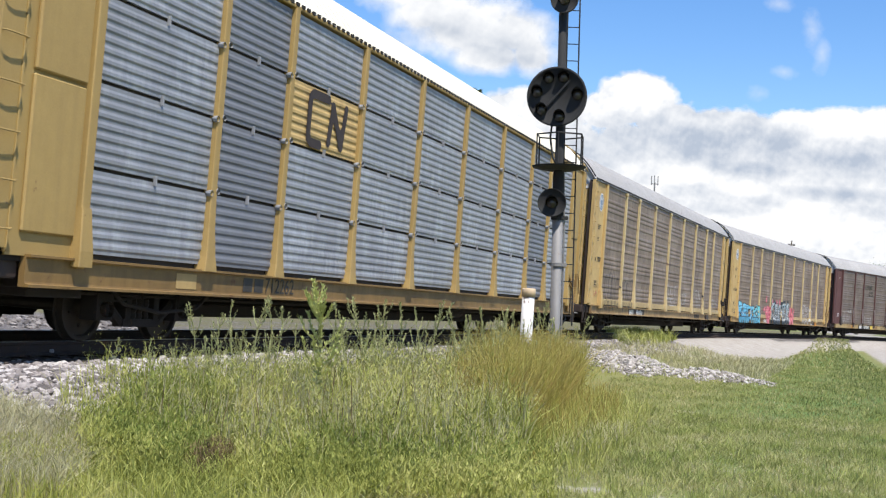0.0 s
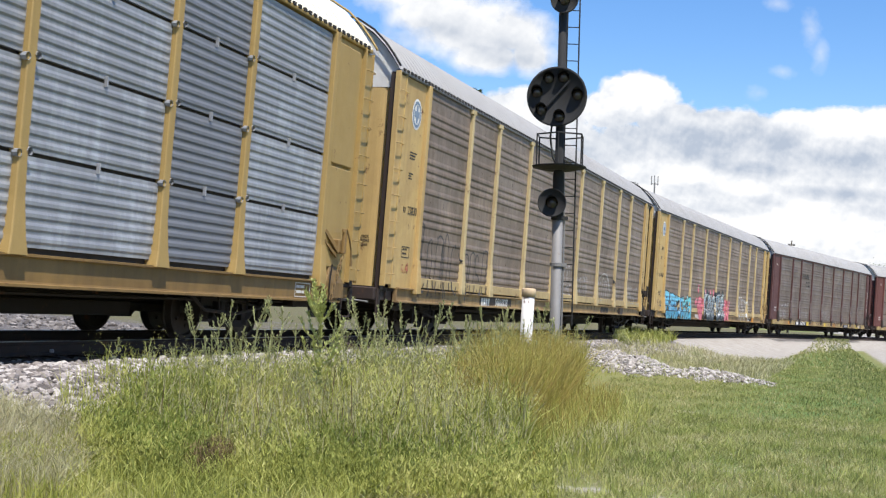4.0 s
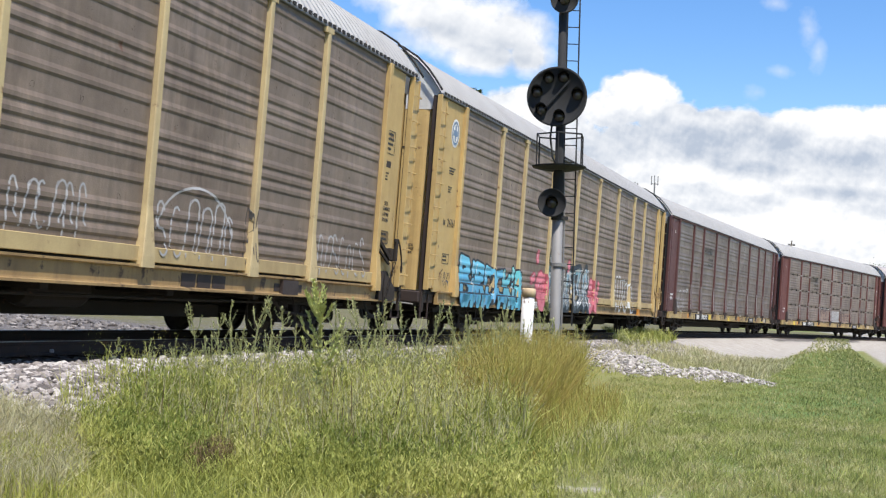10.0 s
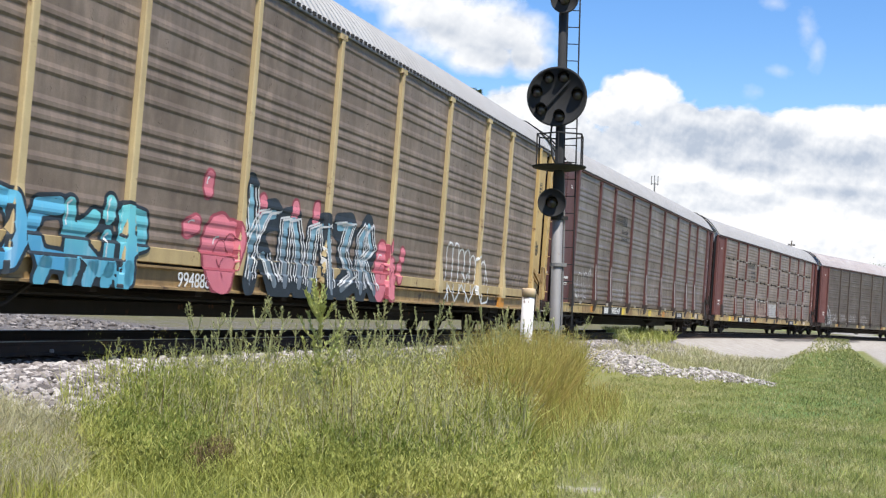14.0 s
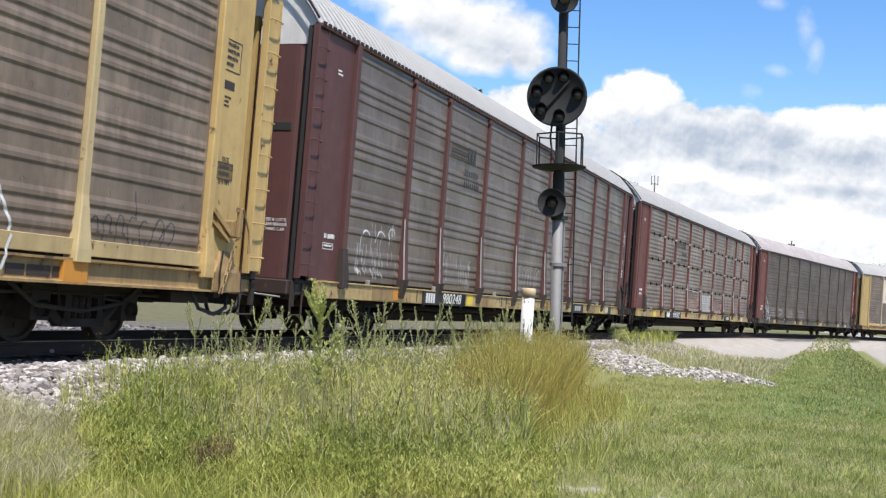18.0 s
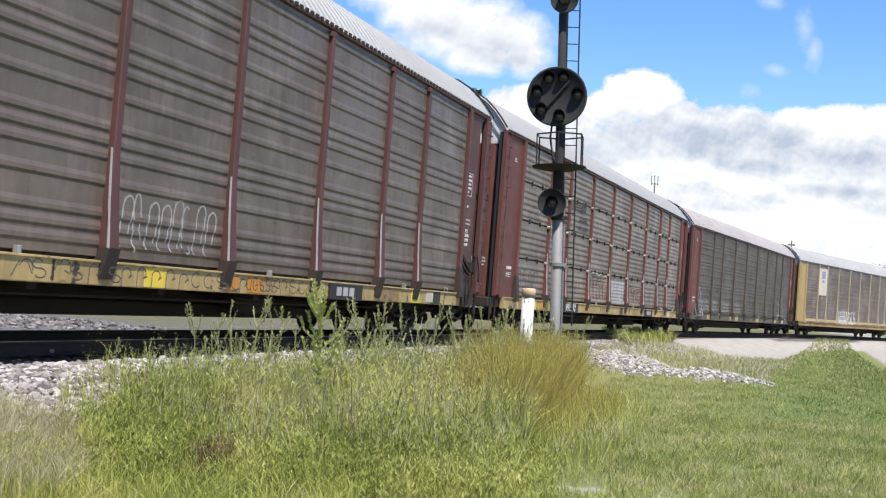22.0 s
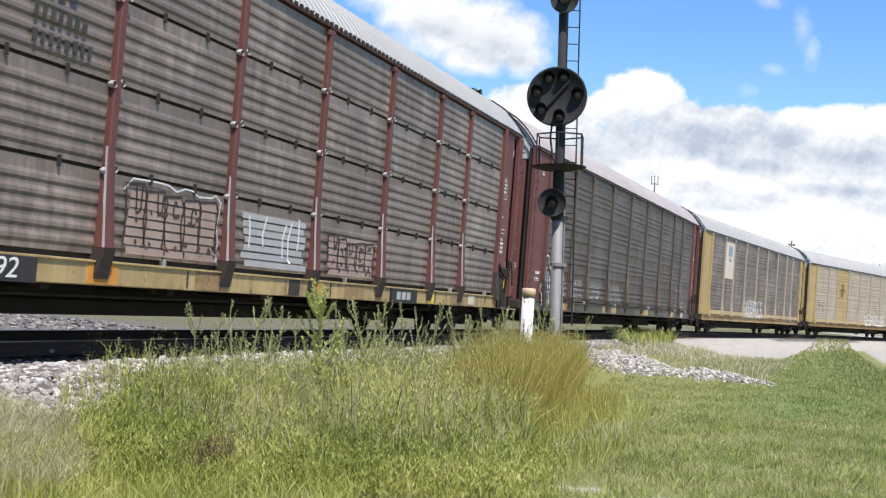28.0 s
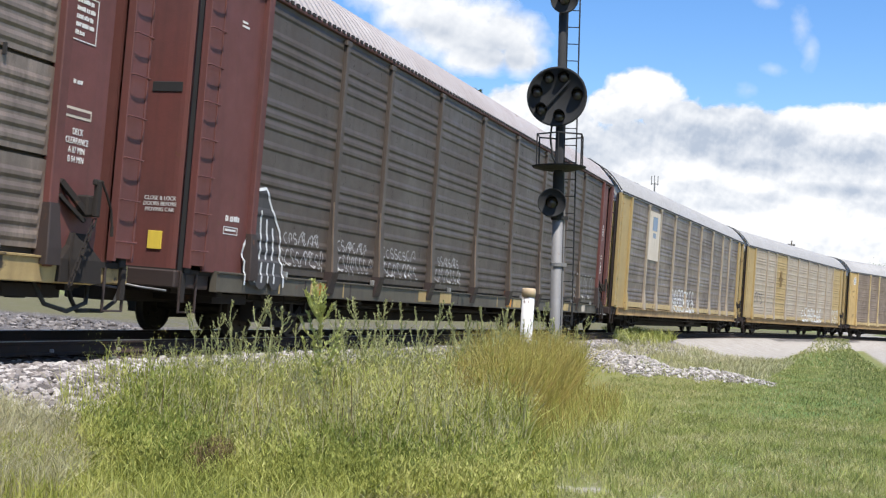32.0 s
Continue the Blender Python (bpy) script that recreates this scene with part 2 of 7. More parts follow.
def lathe(bm, rows, n=20, axis="z", at=(0, 0, 0)):
    """Turns (radius, height) rows round an axis."""
    turn = {"z": Matrix(), "y": Matrix.Rotation(radians(90), 4, "X"), "x": Matrix.Rotation(radians(90), 4, "Y")}[axis]
    m = Matrix.Translation(at) @ turn
    rings = []
    for r, z in rows:
        if r < 1e-6:
            rings.append([bm.verts.new(m @ Vector((0, 0, z)))])
        else:
            rings.append([bm.verts.new(m @ Vector((r * math.cos(2 * math.pi * j / n), r * math.sin(2 * math.pi * j / n), z))) for j in range(n)])
    for u, v in zip(rings, rings[1:]):
        for j in range(n):
            a, b, c, d = u[j % len(u)], u[(j + 1) % len(u)], v[(j + 1) % len(v)], v[j % len(v)]
            f = [a]
            for w in (b, c, d):
                if w not in f:
                    f.append(w)
            if len(f) > 2:
                bm.faces.new(f)


def raw(name, verts, faces, material, parent=None, label="", smooth=False):
    me = bpy.data.meshes.new(name)
    me.from_pydata(verts, [], faces)
    me.materials.append(material)
    if smooth:
        me.polygons.foreach_set("use_smooth", [True] * len(me.polygons))
    return again(name, me, parent, label)


def lettering(name, words, size, material, parent, m, squeeze=1.0):
    """Flat letters in the built-in font, turned into a mesh."""
    cu = bpy.data.curves.new(name, "FONT")
    cu.body, cu.size, cu.extrude, cu.align_x, cu.align_y = words, size, 0.002, "CENTER", "CENTER"
    tmp = bpy.data.objects.new("letters", cu)
    me = bpy.data.meshes.new_from_object(tmp)
    bpy.data.objects.remove(tmp)
    bpy.data.curves.remove(cu)
    me.materials.append(material)
    me.transform(m @ Matrix.Diagonal((squeeze, 1, 1, 1)))
    return again(name, me, parent)


def on_side(x, y, z, shear=0.0):
    """Places letters drawn in the xy plane on the car's side that faces -y, leaning by shear."""
    return pose(x, y, z, 90, 0, 0) @ Matrix(((1, shear, 0, 0), (0, 1, 0, 0), (0, 0, 1, 0), (0, 0, 0, 1)))


# ---- autorack cars ----
EDGE = (-11.95, -9.2, -7.15, -4.35, -1.43, 1.43, 4.35, 7.15, 9.2, 11.95)
Z0, Z1 = 1.06, 5.15
FACE = 1.47


def rib_rows(kind, z0, z1):
    """Heights and depths of the ribbed sheet's profile between z0 and z1."""
    rows = [(z0, 0.0)]
    if kind == "fine":
        n = 7
        step = (z1 - z0 - 0.06) / n
        for i in range(n):
            a = z0 + 0.03 + i * step
            rows += [(a + 0.10 * step, 0.0), (a + 0.30 * step, 0.014), (a + 0.60 * step, 0.014), (a + 0.86 * step, 0.0)]
    elif kind == "medium":
        n = 5
        step = (z1 - z0 - 0.16) / n
        for i in range(n):
            a = z0 + 0.05 + i * step
            rows += [(a + 0.08 * step, 0.0), (a + 0.32 * step, 0.017), (a + 0.58 * step, 0.017), (a + 0.86 * step, 0.0)]
    else:
        n = 4
        step = (z1 - z0) / n
        for i in range(n):
            a = z0 + i * step
            for r in (0.10, 0.265, 0.43, 0.80):
                b = a + r * step
                rows += [(b, 0.0), (b + 0.035, 0.017), (b + 0.085, 0.017), (b + 0.14, 0.0)]
    rows.append((z1, 0.0))
    return rows


def sheet(name, kind, w, z0, z1):
    """A ribbed steel sheet with turned edges, centred on x, facing -y."""
    rows = rib_rows(kind, z0, z1)
    rows = [(z0, -0.05)] + rows + [(z1, -0.05)]
    vs, fs = [], []
    for z, d in rows:
        e = min(d, 0.0)
        vs += [(-w / 2, 0.05, z), (-w / 2, -e, z), (-w / 2 + 0.045, -e, z), (-w / 2 + 0.085, -d, z), (w / 2 - 0.085, -d, z), (w / 2 - 0.045, -e, z), (w / 2, -e, z), (w / 2, 0.05, z)]
    for i in range(len(rows) - 1):
        for j in range(7):
            a = 8 * i + j
            fs.append((a, a + 1, a + 9, a + 8))
    me = bpy.data.meshes.new(name)
    me.from_pydata(vs, [], fs)
    return me


SHEETS = {}


def panel(car, kind, mid, w, z0, z1, material, side, label=""):
    key = (kind, round(w, 2), round(z0, 2), round(z1, 2), material.name)
    if key not in SHEETS:
        SHEETS[key] = sheet("side_panel", kind, w, z0, z1)
        SHEETS[key].materials.append(material)
    m = pose(mid, -FACE, 0) if side < 0 else pose(mid, FACE, 0, 0, 0, 180)
    return again("side_panel", SHEETS[key], car, label, m)


def prism(rows, bm=None):
    """A post from (z, half width, front depth, back depth) sections; faces -y."""
    bm = bm or bmesh.new()
    rings = []
    for z, hw, yf, yb in rows:
        c = min(0.012, hw / 3)
        rings.append([bm.verts.new(p) for p in ((-hw, -yb, z), (-hw, -yf + c, z), (-hw + c, -yf, z), (hw - c, -yf, z), (hw, -yf + c, z), (hw, -yb, z))])
    for u, v in zip(rings, rings[1:]):
        for j in range(6):
            bm.faces.new((u[j], u[(j + 1) % 6], v[(j + 1) % 6], v[j]))
    bm.faces.new(rings[0][::-1])
    bm.faces.new(rings[-1])
    return bm


def mesh_of(name, bm, material):
    me = bpy.data.meshes.new(name)
    bm.normal_update()
    bm.to_mesh(me)
    bm.free()
    me.materials.append(material)
    return me


def roof_rows():
    return [(y, 5.20 + 1.02 * (1 - abs(y / 1.50) ** 2.3)) for y in (-1.50, -1.44, -1.33, -1.15, -0.9, -0.55, 0.0, 0.55, 0.9, 1.15, 1.33, 1.44, 1.50)]


def roof_mesh(material):
    """Arched roof of cross-ribbed sheet."""
    arc = roof_rows()
    xs = []
    n = 109
    for i in range(n):
        a = -13.62 + 27.24 * i / n
        for f, up in ((0.0, 0.0), (0.42, 0.0), (0.58, 0.03), (0.84, 0.03)):
            xs.append((a + f * 27.24 / n, up))
    xs.append((13.62, 0.0))
    vs, fs, k = [], [], len(arc)
    for x, up in xs:
        vs += [(x, y * (1 + up * 0.35), z + up) for y, z in arc]
    for i in range(len(xs) - 1):
        for j in range(k - 1):
            a = i * k + j
            fs.append((a, a + 1, a + k + 1, a + k))
    me = bpy.data.meshes.new("roof")
    me.from_pydata(vs, [], fs)
    me.materials.append(material)
    return me


def grime_strokes(bm, pts, w, depth):
    """A sprayed line on the ribbed side: a ribbon that follows the sheet's relief."""
    pl = []
    for (x0, z0), (x1, z1) in zip(pts, pts[1:]):
        n = max(1, int(math.hypot(x1 - x0, z1 - z0) / 0.05))
        pl += [(x0 + (x1 - x0) * i / n, z0 + (z1 - z0) * i / n) for i in range(n)]
    pl.append(pts[-1])
    prev = None
    for i, (x, z) in enumerate(pl):
        a, b = pl[max(i - 1, 0)], pl[min(i + 1, len(pl) - 1)]
        d = math.hypot(b[0] - a[0], b[1] - a[1]) or 1
        nx, nz = -(b[1] - a[1]) / d * w / 2, (b[0] - a[0]) / d * w / 2
        cur = [bm.verts.new((x + s * nx, -depth(x + s * nx, z + s * nz), z + s * nz)) for s in (-1, 1)]
        if prev:
            bm.faces.new((prev[0], prev[1], cur[1], cur[0]))
        prev = cur


def fill(bm, strokes, r, depth, lift, cell=0.035):
    """A sprayed field: every cell of a fine net that lies within r of the strokes, laid on the relief."""
    segs = [(a, b) for st in strokes for a, b in zip(st, st[1:])]
    xs = [p[0] for st in strokes for p in st]
    zs = [p[1] for st in strokes for p in st]
    x0, x1, z0, z1 = min(xs) - r, max(xs) + r, min(zs) - r, max(zs) + r
    nx, nz = int((x1 - x0) / cell) + 2, int((z1 - z0) / cell) + 2
    gx, gz = np.meshgrid(x0 + np.arange(nx) * cell, z0 + np.arange(nz) * cell, indexing="ij")
    best = np.full(gx.shape, 9.0)
    for (ax, az), (bx, bz) in segs:
        dx, dz = bx - ax, bz - az
        q = np.clip(((gx - ax) * dx + (gz - az) * dz) / (dx * dx + dz * dz + 1e-9), 0, 1)
        best = np.minimum(best, np.hypot(gx - ax - q * dx, gz - az - q * dz))
    over = np.maximum(best - r, 0)
    sx, sz = np.gradient(best, cell)
    px, pz = gx - sx * over, np.maximum(gz - sz * over, 0.70)
    seen = {}

    def corner(i, j):
        if (i, j) not in seen:
            x, z = float(px[i, j]), float(pz[i, j])
            seen[(i, j)] = bm.verts.new((x, -depth(x, z) - lift, z))
        return seen[(i, j)]

    low = np.minimum(np.minimum(best[:-1, :-1], best[1:, :-1]), np.minimum(best[:-1, 1:], best[1:, 1:]))
    for i, j in np.argwhere((low < r) & (gz[1:, 1:] > 0.72)):
        bm.faces.new((corner(i, j), corner(i + 1, j), corner(i + 1, j + 1), corner(i, j + 1)))


def arc_pts(cx, cz, rx, rz, a0, a1, n=9):
    return [(cx + rx * math.cos(radians(a0 + (a1 - a0) * i / n)), cz + rz * math.sin(radians(a0 + (a1 - a0) * i / n))) for i in range(n + 1)]


SHARED = {}


def shared(key, build):
    if key not in SHARED:
        SHARED[key] = build()
    return SHARED[key]


def wheelset(truck, x, name="wheelset"):
    def build():
        bm = bmesh.new()
        for s in (-1, 1):
            lathe(bm, [(0.0, -0.07), (0.11, -0.075), (0.12, -0.03), (0.33, -0.02), (0.36, -0.065), (0.45, -0.065), (0.455, -0.04), (0.43, -0.03), (0.42, 0.06), (0.37, 0.065), (0.35, 0.02), (0.14, 0.03), (0.10, 0.09), (0.0, 0.09)], 26, "y", (0, s * 0.76, 0))
            for a in range(5):
                c, d = math.cos(a * 1.2566), math.sin(a * 1.2566)
                tube(bm, [(0.23 * c, s * 0.76 - 0.05, 0.23 * d), (0.23 * c, s * 0.76 + 0.06, 0.23 * d)], 0.03, 6)
        tube(bm, [(0, -1.05, 0), (0, 1.05, 0)], 0.075, 10)
        return mesh_of("wheelset", bm, M_WHEEL)
    return again(name, shared("wheelset", build), truck, "", pose(x, 0, 0.42))


def truck(car, x):
    def bolster():
        bm = boxes((-0.22, 0.22, -0.95, 0.95, 0.38, 0.66), (-0.3, 0.3, -0.3, 0.3, 0.6, 0.72), bev=0.02)
        return mesh_of("truck", bm, M_UNDER)

    def frame_side():
        bm = bmesh.new()
        box(bm, -1.2, 1.2, -0.09, 0.09, 0.62, 0.74)
        box(bm, -0.42, 0.42, -0.08, 0.08, 0.2, 0.3)
        for s in (-1, 1):
            tube(bm, [(s * 0.4, 0, 0.25), (s * 0.75, 0, 0.5), (s * 1.1, 0, 0.66)], 0.075, 6)
            box(bm, s * 0.89 - 0.17, s * 0.89 + 0.17, -0.12, 0.12, 0.28, 0.62)
            box(bm, s * 0.32 - 0.06, s * 0.32 + 0.06, -0.08, 0.08, 0.25, 0.7)
        for sx in (-0.14, 0.0, 0.14):
            lathe(bm, [(0.055, 0.3), (0.07, 0.34), (0.055, 0.38), (0.07, 0.42), (0.055, 0.46), (0.07, 0.5), (0.055, 0.56)], 8, at=(sx, 0, 0))
        bmesh.ops.recalc_face_normals(bm, faces=bm.faces)
        return mesh_of("side_frame", bm, M_UNDER)

    def cap():
        bm = bmesh.new()
        lathe(bm, [(0.0, -0.1), (0.08, -0.09), (0.1, 0.0), (0.1, 0.06)], 10, "y")
        return mesh_of("bearing_cap", bm, M_WHEEL)
    t = again("truck", shared("bolster", bolster), car, "greasy black four-wheel truck", pose(x, 0, 0))
    for s in (-1, 1):
        again("side_frame", shared("side_frame", frame_side), t, "", pose(0, s * 1.02, 0))
        for q in (-1, 1):
            again("bearing_cap", shared("bearing_cap", cap), t, "", pose(q * 0.89, s * 1.15, 0.42, 0, 0, 0 if s < 0 else 180))
    return [wheelset(t, -0.89), wheelset(t, 0.89)]


def ladder(car, x, side, material):
    """Side ladder: a plate with eight bowed rungs standing off it."""
    def plate():
        return mesh_of("ladder", boxes((-0.19, 0.2, -0.03, 0.02, 1.06, 5.12), bev=0.006), material)

    def stile(x0, x1, y0):
        return mesh_of("stile", boxes((x0, x1, y0, 0.02, 1.02, 5.16), bev=0.006), material)

    def rung():
        return mesh_of("rung", tubes(([(0.215, -0.03, 0.01), (0.205, -0.085, 0.01), (0.13, -0.125, 0.0), (-0.10, -0.135, 0.0), (-0.2, -0.125, 0.0), (-0.215, -0.07, 0)], 0.0115)), material)
    m = pose(x, -FACE, 0) if side < 0 else pose(x, FACE, 0, 0, 0, 180)
    lad = again("ladder", shared("ladder" + material.name, plate), car, "", m)
    again("stile", shared("stile_a" + material.name, lambda: stile(-0.235, -0.19, -0.09)), lad)
    again("stile", shared("stile_b" + material.name, lambda: stile(0.2, 0.235, -0.045)), lad)
    for i in range(8):
        again("rung", shared("rung" + material.name, rung), lad, "", pose(0, 0, 1.26 + 0.505 * i))
    return lad


def bars(bm, x, z, rows, h, y, w=0.05, gap=0.4, seed=1):
    """Rows of small painted bars, for lettering too small to read."""
    rnd = random.Random(seed)
    for r in range(len(rows)):
        zz, xx = z - r * h * 1.7, x
        for n in rows[r]:
            if w < 0.1:
                m = max(1, round(n * w / (h * 0.55)))
                for c in range(m):
                    box(bm, xx + c * n * w / m, xx + (c + rnd.uniform(0.6, 0.85)) * n * w / m, y - 0.003, y + 0.002, zz - h * rnd.uniform(0.4, 0.5), zz + h * rnd.uniform(0.3, 0.5))
            else:
                box(bm, xx, xx + n * w, y - 0.003, y + 0.002, zz - h / 2, zz + h / 2)
            xx += n * w + w * gap
    return bm


def channel(half, s, lo, flat=False):
    """A pressed steel channel along x: web, and flanges that stand out above and below."""
    prof = [(1.42, lo), (1.56, lo), (1.56, lo + 0.03), (1.505, lo + 0.04), (1.50, lo + 0.06), (1.50, 0.965), (1.505, 0.982), (1.56, 0.988), (1.56, 1.015), (1.42, 1.02)]
    if flat:
        prof = [(1.42, lo), (1.515, lo), (1.525, lo + 0.012), (1.525, 0.985), (1.55, 0.992), (1.55, 1.012), (1.42, 1.02)]
    bm = bmesh.new()
    a, b = ([bm.verts.new((x, s * y, z)) for y, z in prof] for x in (-half, half))
    n = len(prof)
    for j in range(n):
        bm.faces.new((a[j], a[(j + 1) % n], b[(j + 1) % n], b[j]))
    bm.faces.new(a)
    bm.faces.new(b)
    bmesh.ops.recalc_face_normals(bm, faces=bm.faces)
    return bm


def curved_door(x, q):
    """An end door whose outer edges are rolled back towards the car's corners."""
    front = []
    for i in range(33):
        k = (i - 16) / 16
        y = 1.33 * math.copysign(1 - (1 - abs(k)) ** 1.8, k)
        d = max(0.0, abs(y) - 1.10) / 0.23
        front.append((x - q * 0.15 * (1 - math.sqrt(max(0.0, 1 - d * d))), y))
    bm = bmesh.new()
    rows = [[bm.verts.new((a, y, z)) for a, y in front] for z in (0.985, 4.85)]
    back = [[bm.verts.new((x - q * 0.24, y, z)) for y in (-1.33, 1.33)] for z in (0.985, 4.85)]
    for i in range(32):
        bm.faces.new((rows[0][i], rows[0][i + 1], rows[1][i + 1], rows[1][i]))
    for i, j in ((0, 0), (32, 1)):
        bm.faces.new((rows[0][i], back[0][j], back[1][j], rows[1][i]))
    bm.faces.new(rows[0] + back[0][::-1])
    bm.faces.new(rows[1] + back[1][::-1])
    bm.faces.new((back[0][0], back[0][1], back[1][1], back[1][0]))
    bmesh.ops.recalc_face_normals(bm, faces=bm.faces)
    return bm


def door_words(car, x, material):
    m = pose(x - 0.006, -0.85 if material is M_LET_K else -0.92, 1.87, 0, 0, -90) @ pose(0, 0, 0, 90)
    lettering("stencil", "CLOSE & LOCK\nDOORS BEFORE\nMOVING CAR", 0.078, material, car, m, 0.95)


def autorack(spec):
    """One enclosed car-carrying wagon. Local x runs along the track away from the eye, -y is the side that is seen."""
    car = tagged(new("autorack_car"), spec["label"], "railcar", "autorack cars of the freight train")
    P, E, K = spec["post"], spec["end"], spec["kind"]
    # sides
    rows = 4 if K in ("fine", "medium") else 1
    for side in (-1, 1):
        for b in range(9):
            a, c = EDGE[b], EDGE[b + 1]
            for r in range(rows):
                h = (Z1 - Z0) / rows
                gap = 0.024 if rows > 1 else 0.0
                lo, hi = Z0 + r * h + gap, Z0 + (r + 1) * h - gap
                if rows == 1:
                    lo = spec.get("foot_z", Z0)
                mt, lb = spec["sheet"], ""
                for (bb, rr, mm, ll) in spec.get("odd", ()):
                    if bb == b and (rr == r or rr < 0) and side < 0:
                        mt, lb = mm, ll
                panel(car, K, (a + c) / 2, c - a - 0.05, lo, hi, mt, side, lb)
    # posts
    def post():
        if spec["foot"] == "flare":
            bm = prism([(0.98, 0.145, 1.60, 1.42), (1.12, 0.14, 1.60, 1.42), (1.62, 0.078, 1.565, 1.42), (1.75, 0.068, 1.55, 1.42), (5.06, 0.058, 1.545, 1.42), (5.07, 0.14, 1.55, 1.42), (5.16, 0.14, 1.55, 1.42)])
        elif spec["foot"] == "curve":
            bm = prism([(1.0, 0.16, 1.60, 1.42), (1.2, 0.12, 1.585, 1.42), (1.6, 0.085, 1.56, 1.42), (2.2, 0.075, 1.545, 1.42), (5.18, 0.07, 1.545, 1.42)])
        else:
            bm = prism([(1.14, 0.115, 1.62, 1.42), (1.7, 0.098, 1.58, 1.42), (2.3, 0.07, 1.55, 1.42), (5.02, 0.06, 1.545, 1.42), (5.04, 0.11, 1.55, 1.42), (5.12, 0.11, 1.55, 1.42)])
        return mesh_of("post", bm, P)

    def shoe():
        return mesh_of("post_foot", prism([(0.80, 0.135, 1.55, 1.42), (0.86, 0.14, 1.565, 1.42), (1.17, 0.12, 1.64, 1.42)]), M_FOOT)

    def flange():
        return mesh_of("flange", prism([(1.16, 0.007, 1.630, 1.600), (1.5, 0.003, 1.606, 1.58), (1.7, 0.006, 1.590, 1.562), (2.1, 0.003, 1.568, 1.54), (2.35, 0.005, 1.556, 1.535)]), spec.get("strip", M_TAGF))

    def clip():
        bm = bmesh.new()
        lathe(bm, [(0.0, -0.05), (0.03, -0.05), (0.044, -0.02), (0.044, 0.04)], 8, "y")
        return mesh_of("clip", bm, spec.get("clip", M_CHROME))

    def tab():
        return mesh_of("tab", boxes((-0.012, 0.012, -0.05, 0.0, -0.07, 0.06), bev=0.004), M_BLACK if K == "medium" else M_SILV)
    key = spec["id"]
    for i, x in enumerate(EDGE[1:-1]):
        for side in (-1, 1):
            m = pose(x, 0, 0) if side < 0 else pose(x, 0, 0, 0, 0, 180)
            p = again("post", shared("post" + P.name + spec["foot"], post), car, "", m)
            if spec["foot"] == "wedge" and side < 0:
                again("post_foot", shared("shoe", shoe), p, "dark brown foot bracket")
                again("flange", shared("flange" + spec.get("strip", M_TAGF).name, flange), p, "chalky white edge strip", pose(-0.112, 0, 0))
            if rows > 1 and side < 0:
                for r in (1, 2, 3):
                    for q in (-1, 1):
                        again("clip", shared("clip" + key, clip), p, "", pose(q * 0.085, -1.52, Z0 + r * (Z1 - Z0) / 4 + 0.02 * q))
    if rows > 1:
        for b in range(9):
            for r in (1, 2, 3):
                for f in ((0.32, 0.68) if K == "medium" else (0.5,)):
                    again("tab", shared("tab" + K, tab), car, "", pose(EDGE[b] + f * (EDGE[b + 1] - EDGE[b]), -FACE, Z0 + r * (Z1 - Z0) / 4))
    else:
        # small bolt heads in columns on the flat bands
        for b in range(9):
            bm = bmesh.new()
            w = EDGE[b + 1] - EDGE[b]
            for f in (0.2, 0.5, 0.8):
                for r in range(4):
                    for dz in (0.60, 0.71):
                        z = Z0 + (r + dz) * (Z1 - Z0) / 4
                        lathe(bm, [(0.037, 0.0), (0.030, -0.02), (0.0, -0.02)][::-1], 6, "y", (EDGE[b] + f * w, -FACE - 0.001, z + 0.02))
            tagged(part("bolt_row", bm, M_BLACK, car), kind="stuff")
    if spec["foot"] == "flare":
        for b in range(9):
            part("kick_plate", boxes((EDGE[b] + 0.03, EDGE[b + 1] - 0.03, -FACE - 0.055, -FACE + 0.02, 1.05, 1.245), bev=0.008), M_KICK, car)
    # dark backing sheets, added to block light and keep the panel seams black
    for y in (-1.405, 1.395):
        part("inner_wall", boxes((-12.0, 12.0, y, y + 0.01, 1.0, 5.16)), M_BACKING, car)
    # eaves and roof
    for side in (-1, 1):
        y0, y1 = (-1.53, -1.40) if side < 0 else (1.40, 1.53)
        part("eave_rail", boxes((-13.55, 13.55, y0, y1, 5.155, 5.215), bev=0.01), spec.get("eave", P), car)
    again("roof", shared("roof" + spec["roof"].name, lambda: roof_mesh(spec["roof"])), car, spec.get("roof_label", "ribbed galvanised steel roof"))
    # dark blocks standing in for the shade in the gaps between roof ribs
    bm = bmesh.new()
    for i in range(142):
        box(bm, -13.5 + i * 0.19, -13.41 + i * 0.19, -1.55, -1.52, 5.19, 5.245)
    tagged(part("roof_edge_teeth", bm, M_BLACK, car, "dark blocks for the shaded gaps under the roof sheets"), kind="stuff")
    # sills and floor
    for side in (-1, 1):
        s = 1 if side > 0 else -1
        lo = spec.get("sill_z", 0.72)
        part("side_sill", channel(12.9, s, lo, spec["foot"] == "wedge"), spec["sill"], car, spec.get("sill_label", ""))
    part("floor", boxes((-13.6, 13.6, -1.43, 1.43, 0.93, 1.0)), M_UNDER, car)
    part("centre_sill", boxes((-13.8, 13.8, -0.32, 0.32, 0.50, 0.93), (-8.3, 8.3, -0.42, 0.42, 0.30, 0.5), bev=0.015), M_UNDER, car)
    for x in (-7.6, -5.2, -2.6, 0, 2.6, 5.2, 7.6, -12.6, 12.6):
        part("cross_bearer", boxes((x - 0.08, x + 0.08, -1.42, 1.42, 0.64, 0.93), bev=0.01), M_UNDER, car)
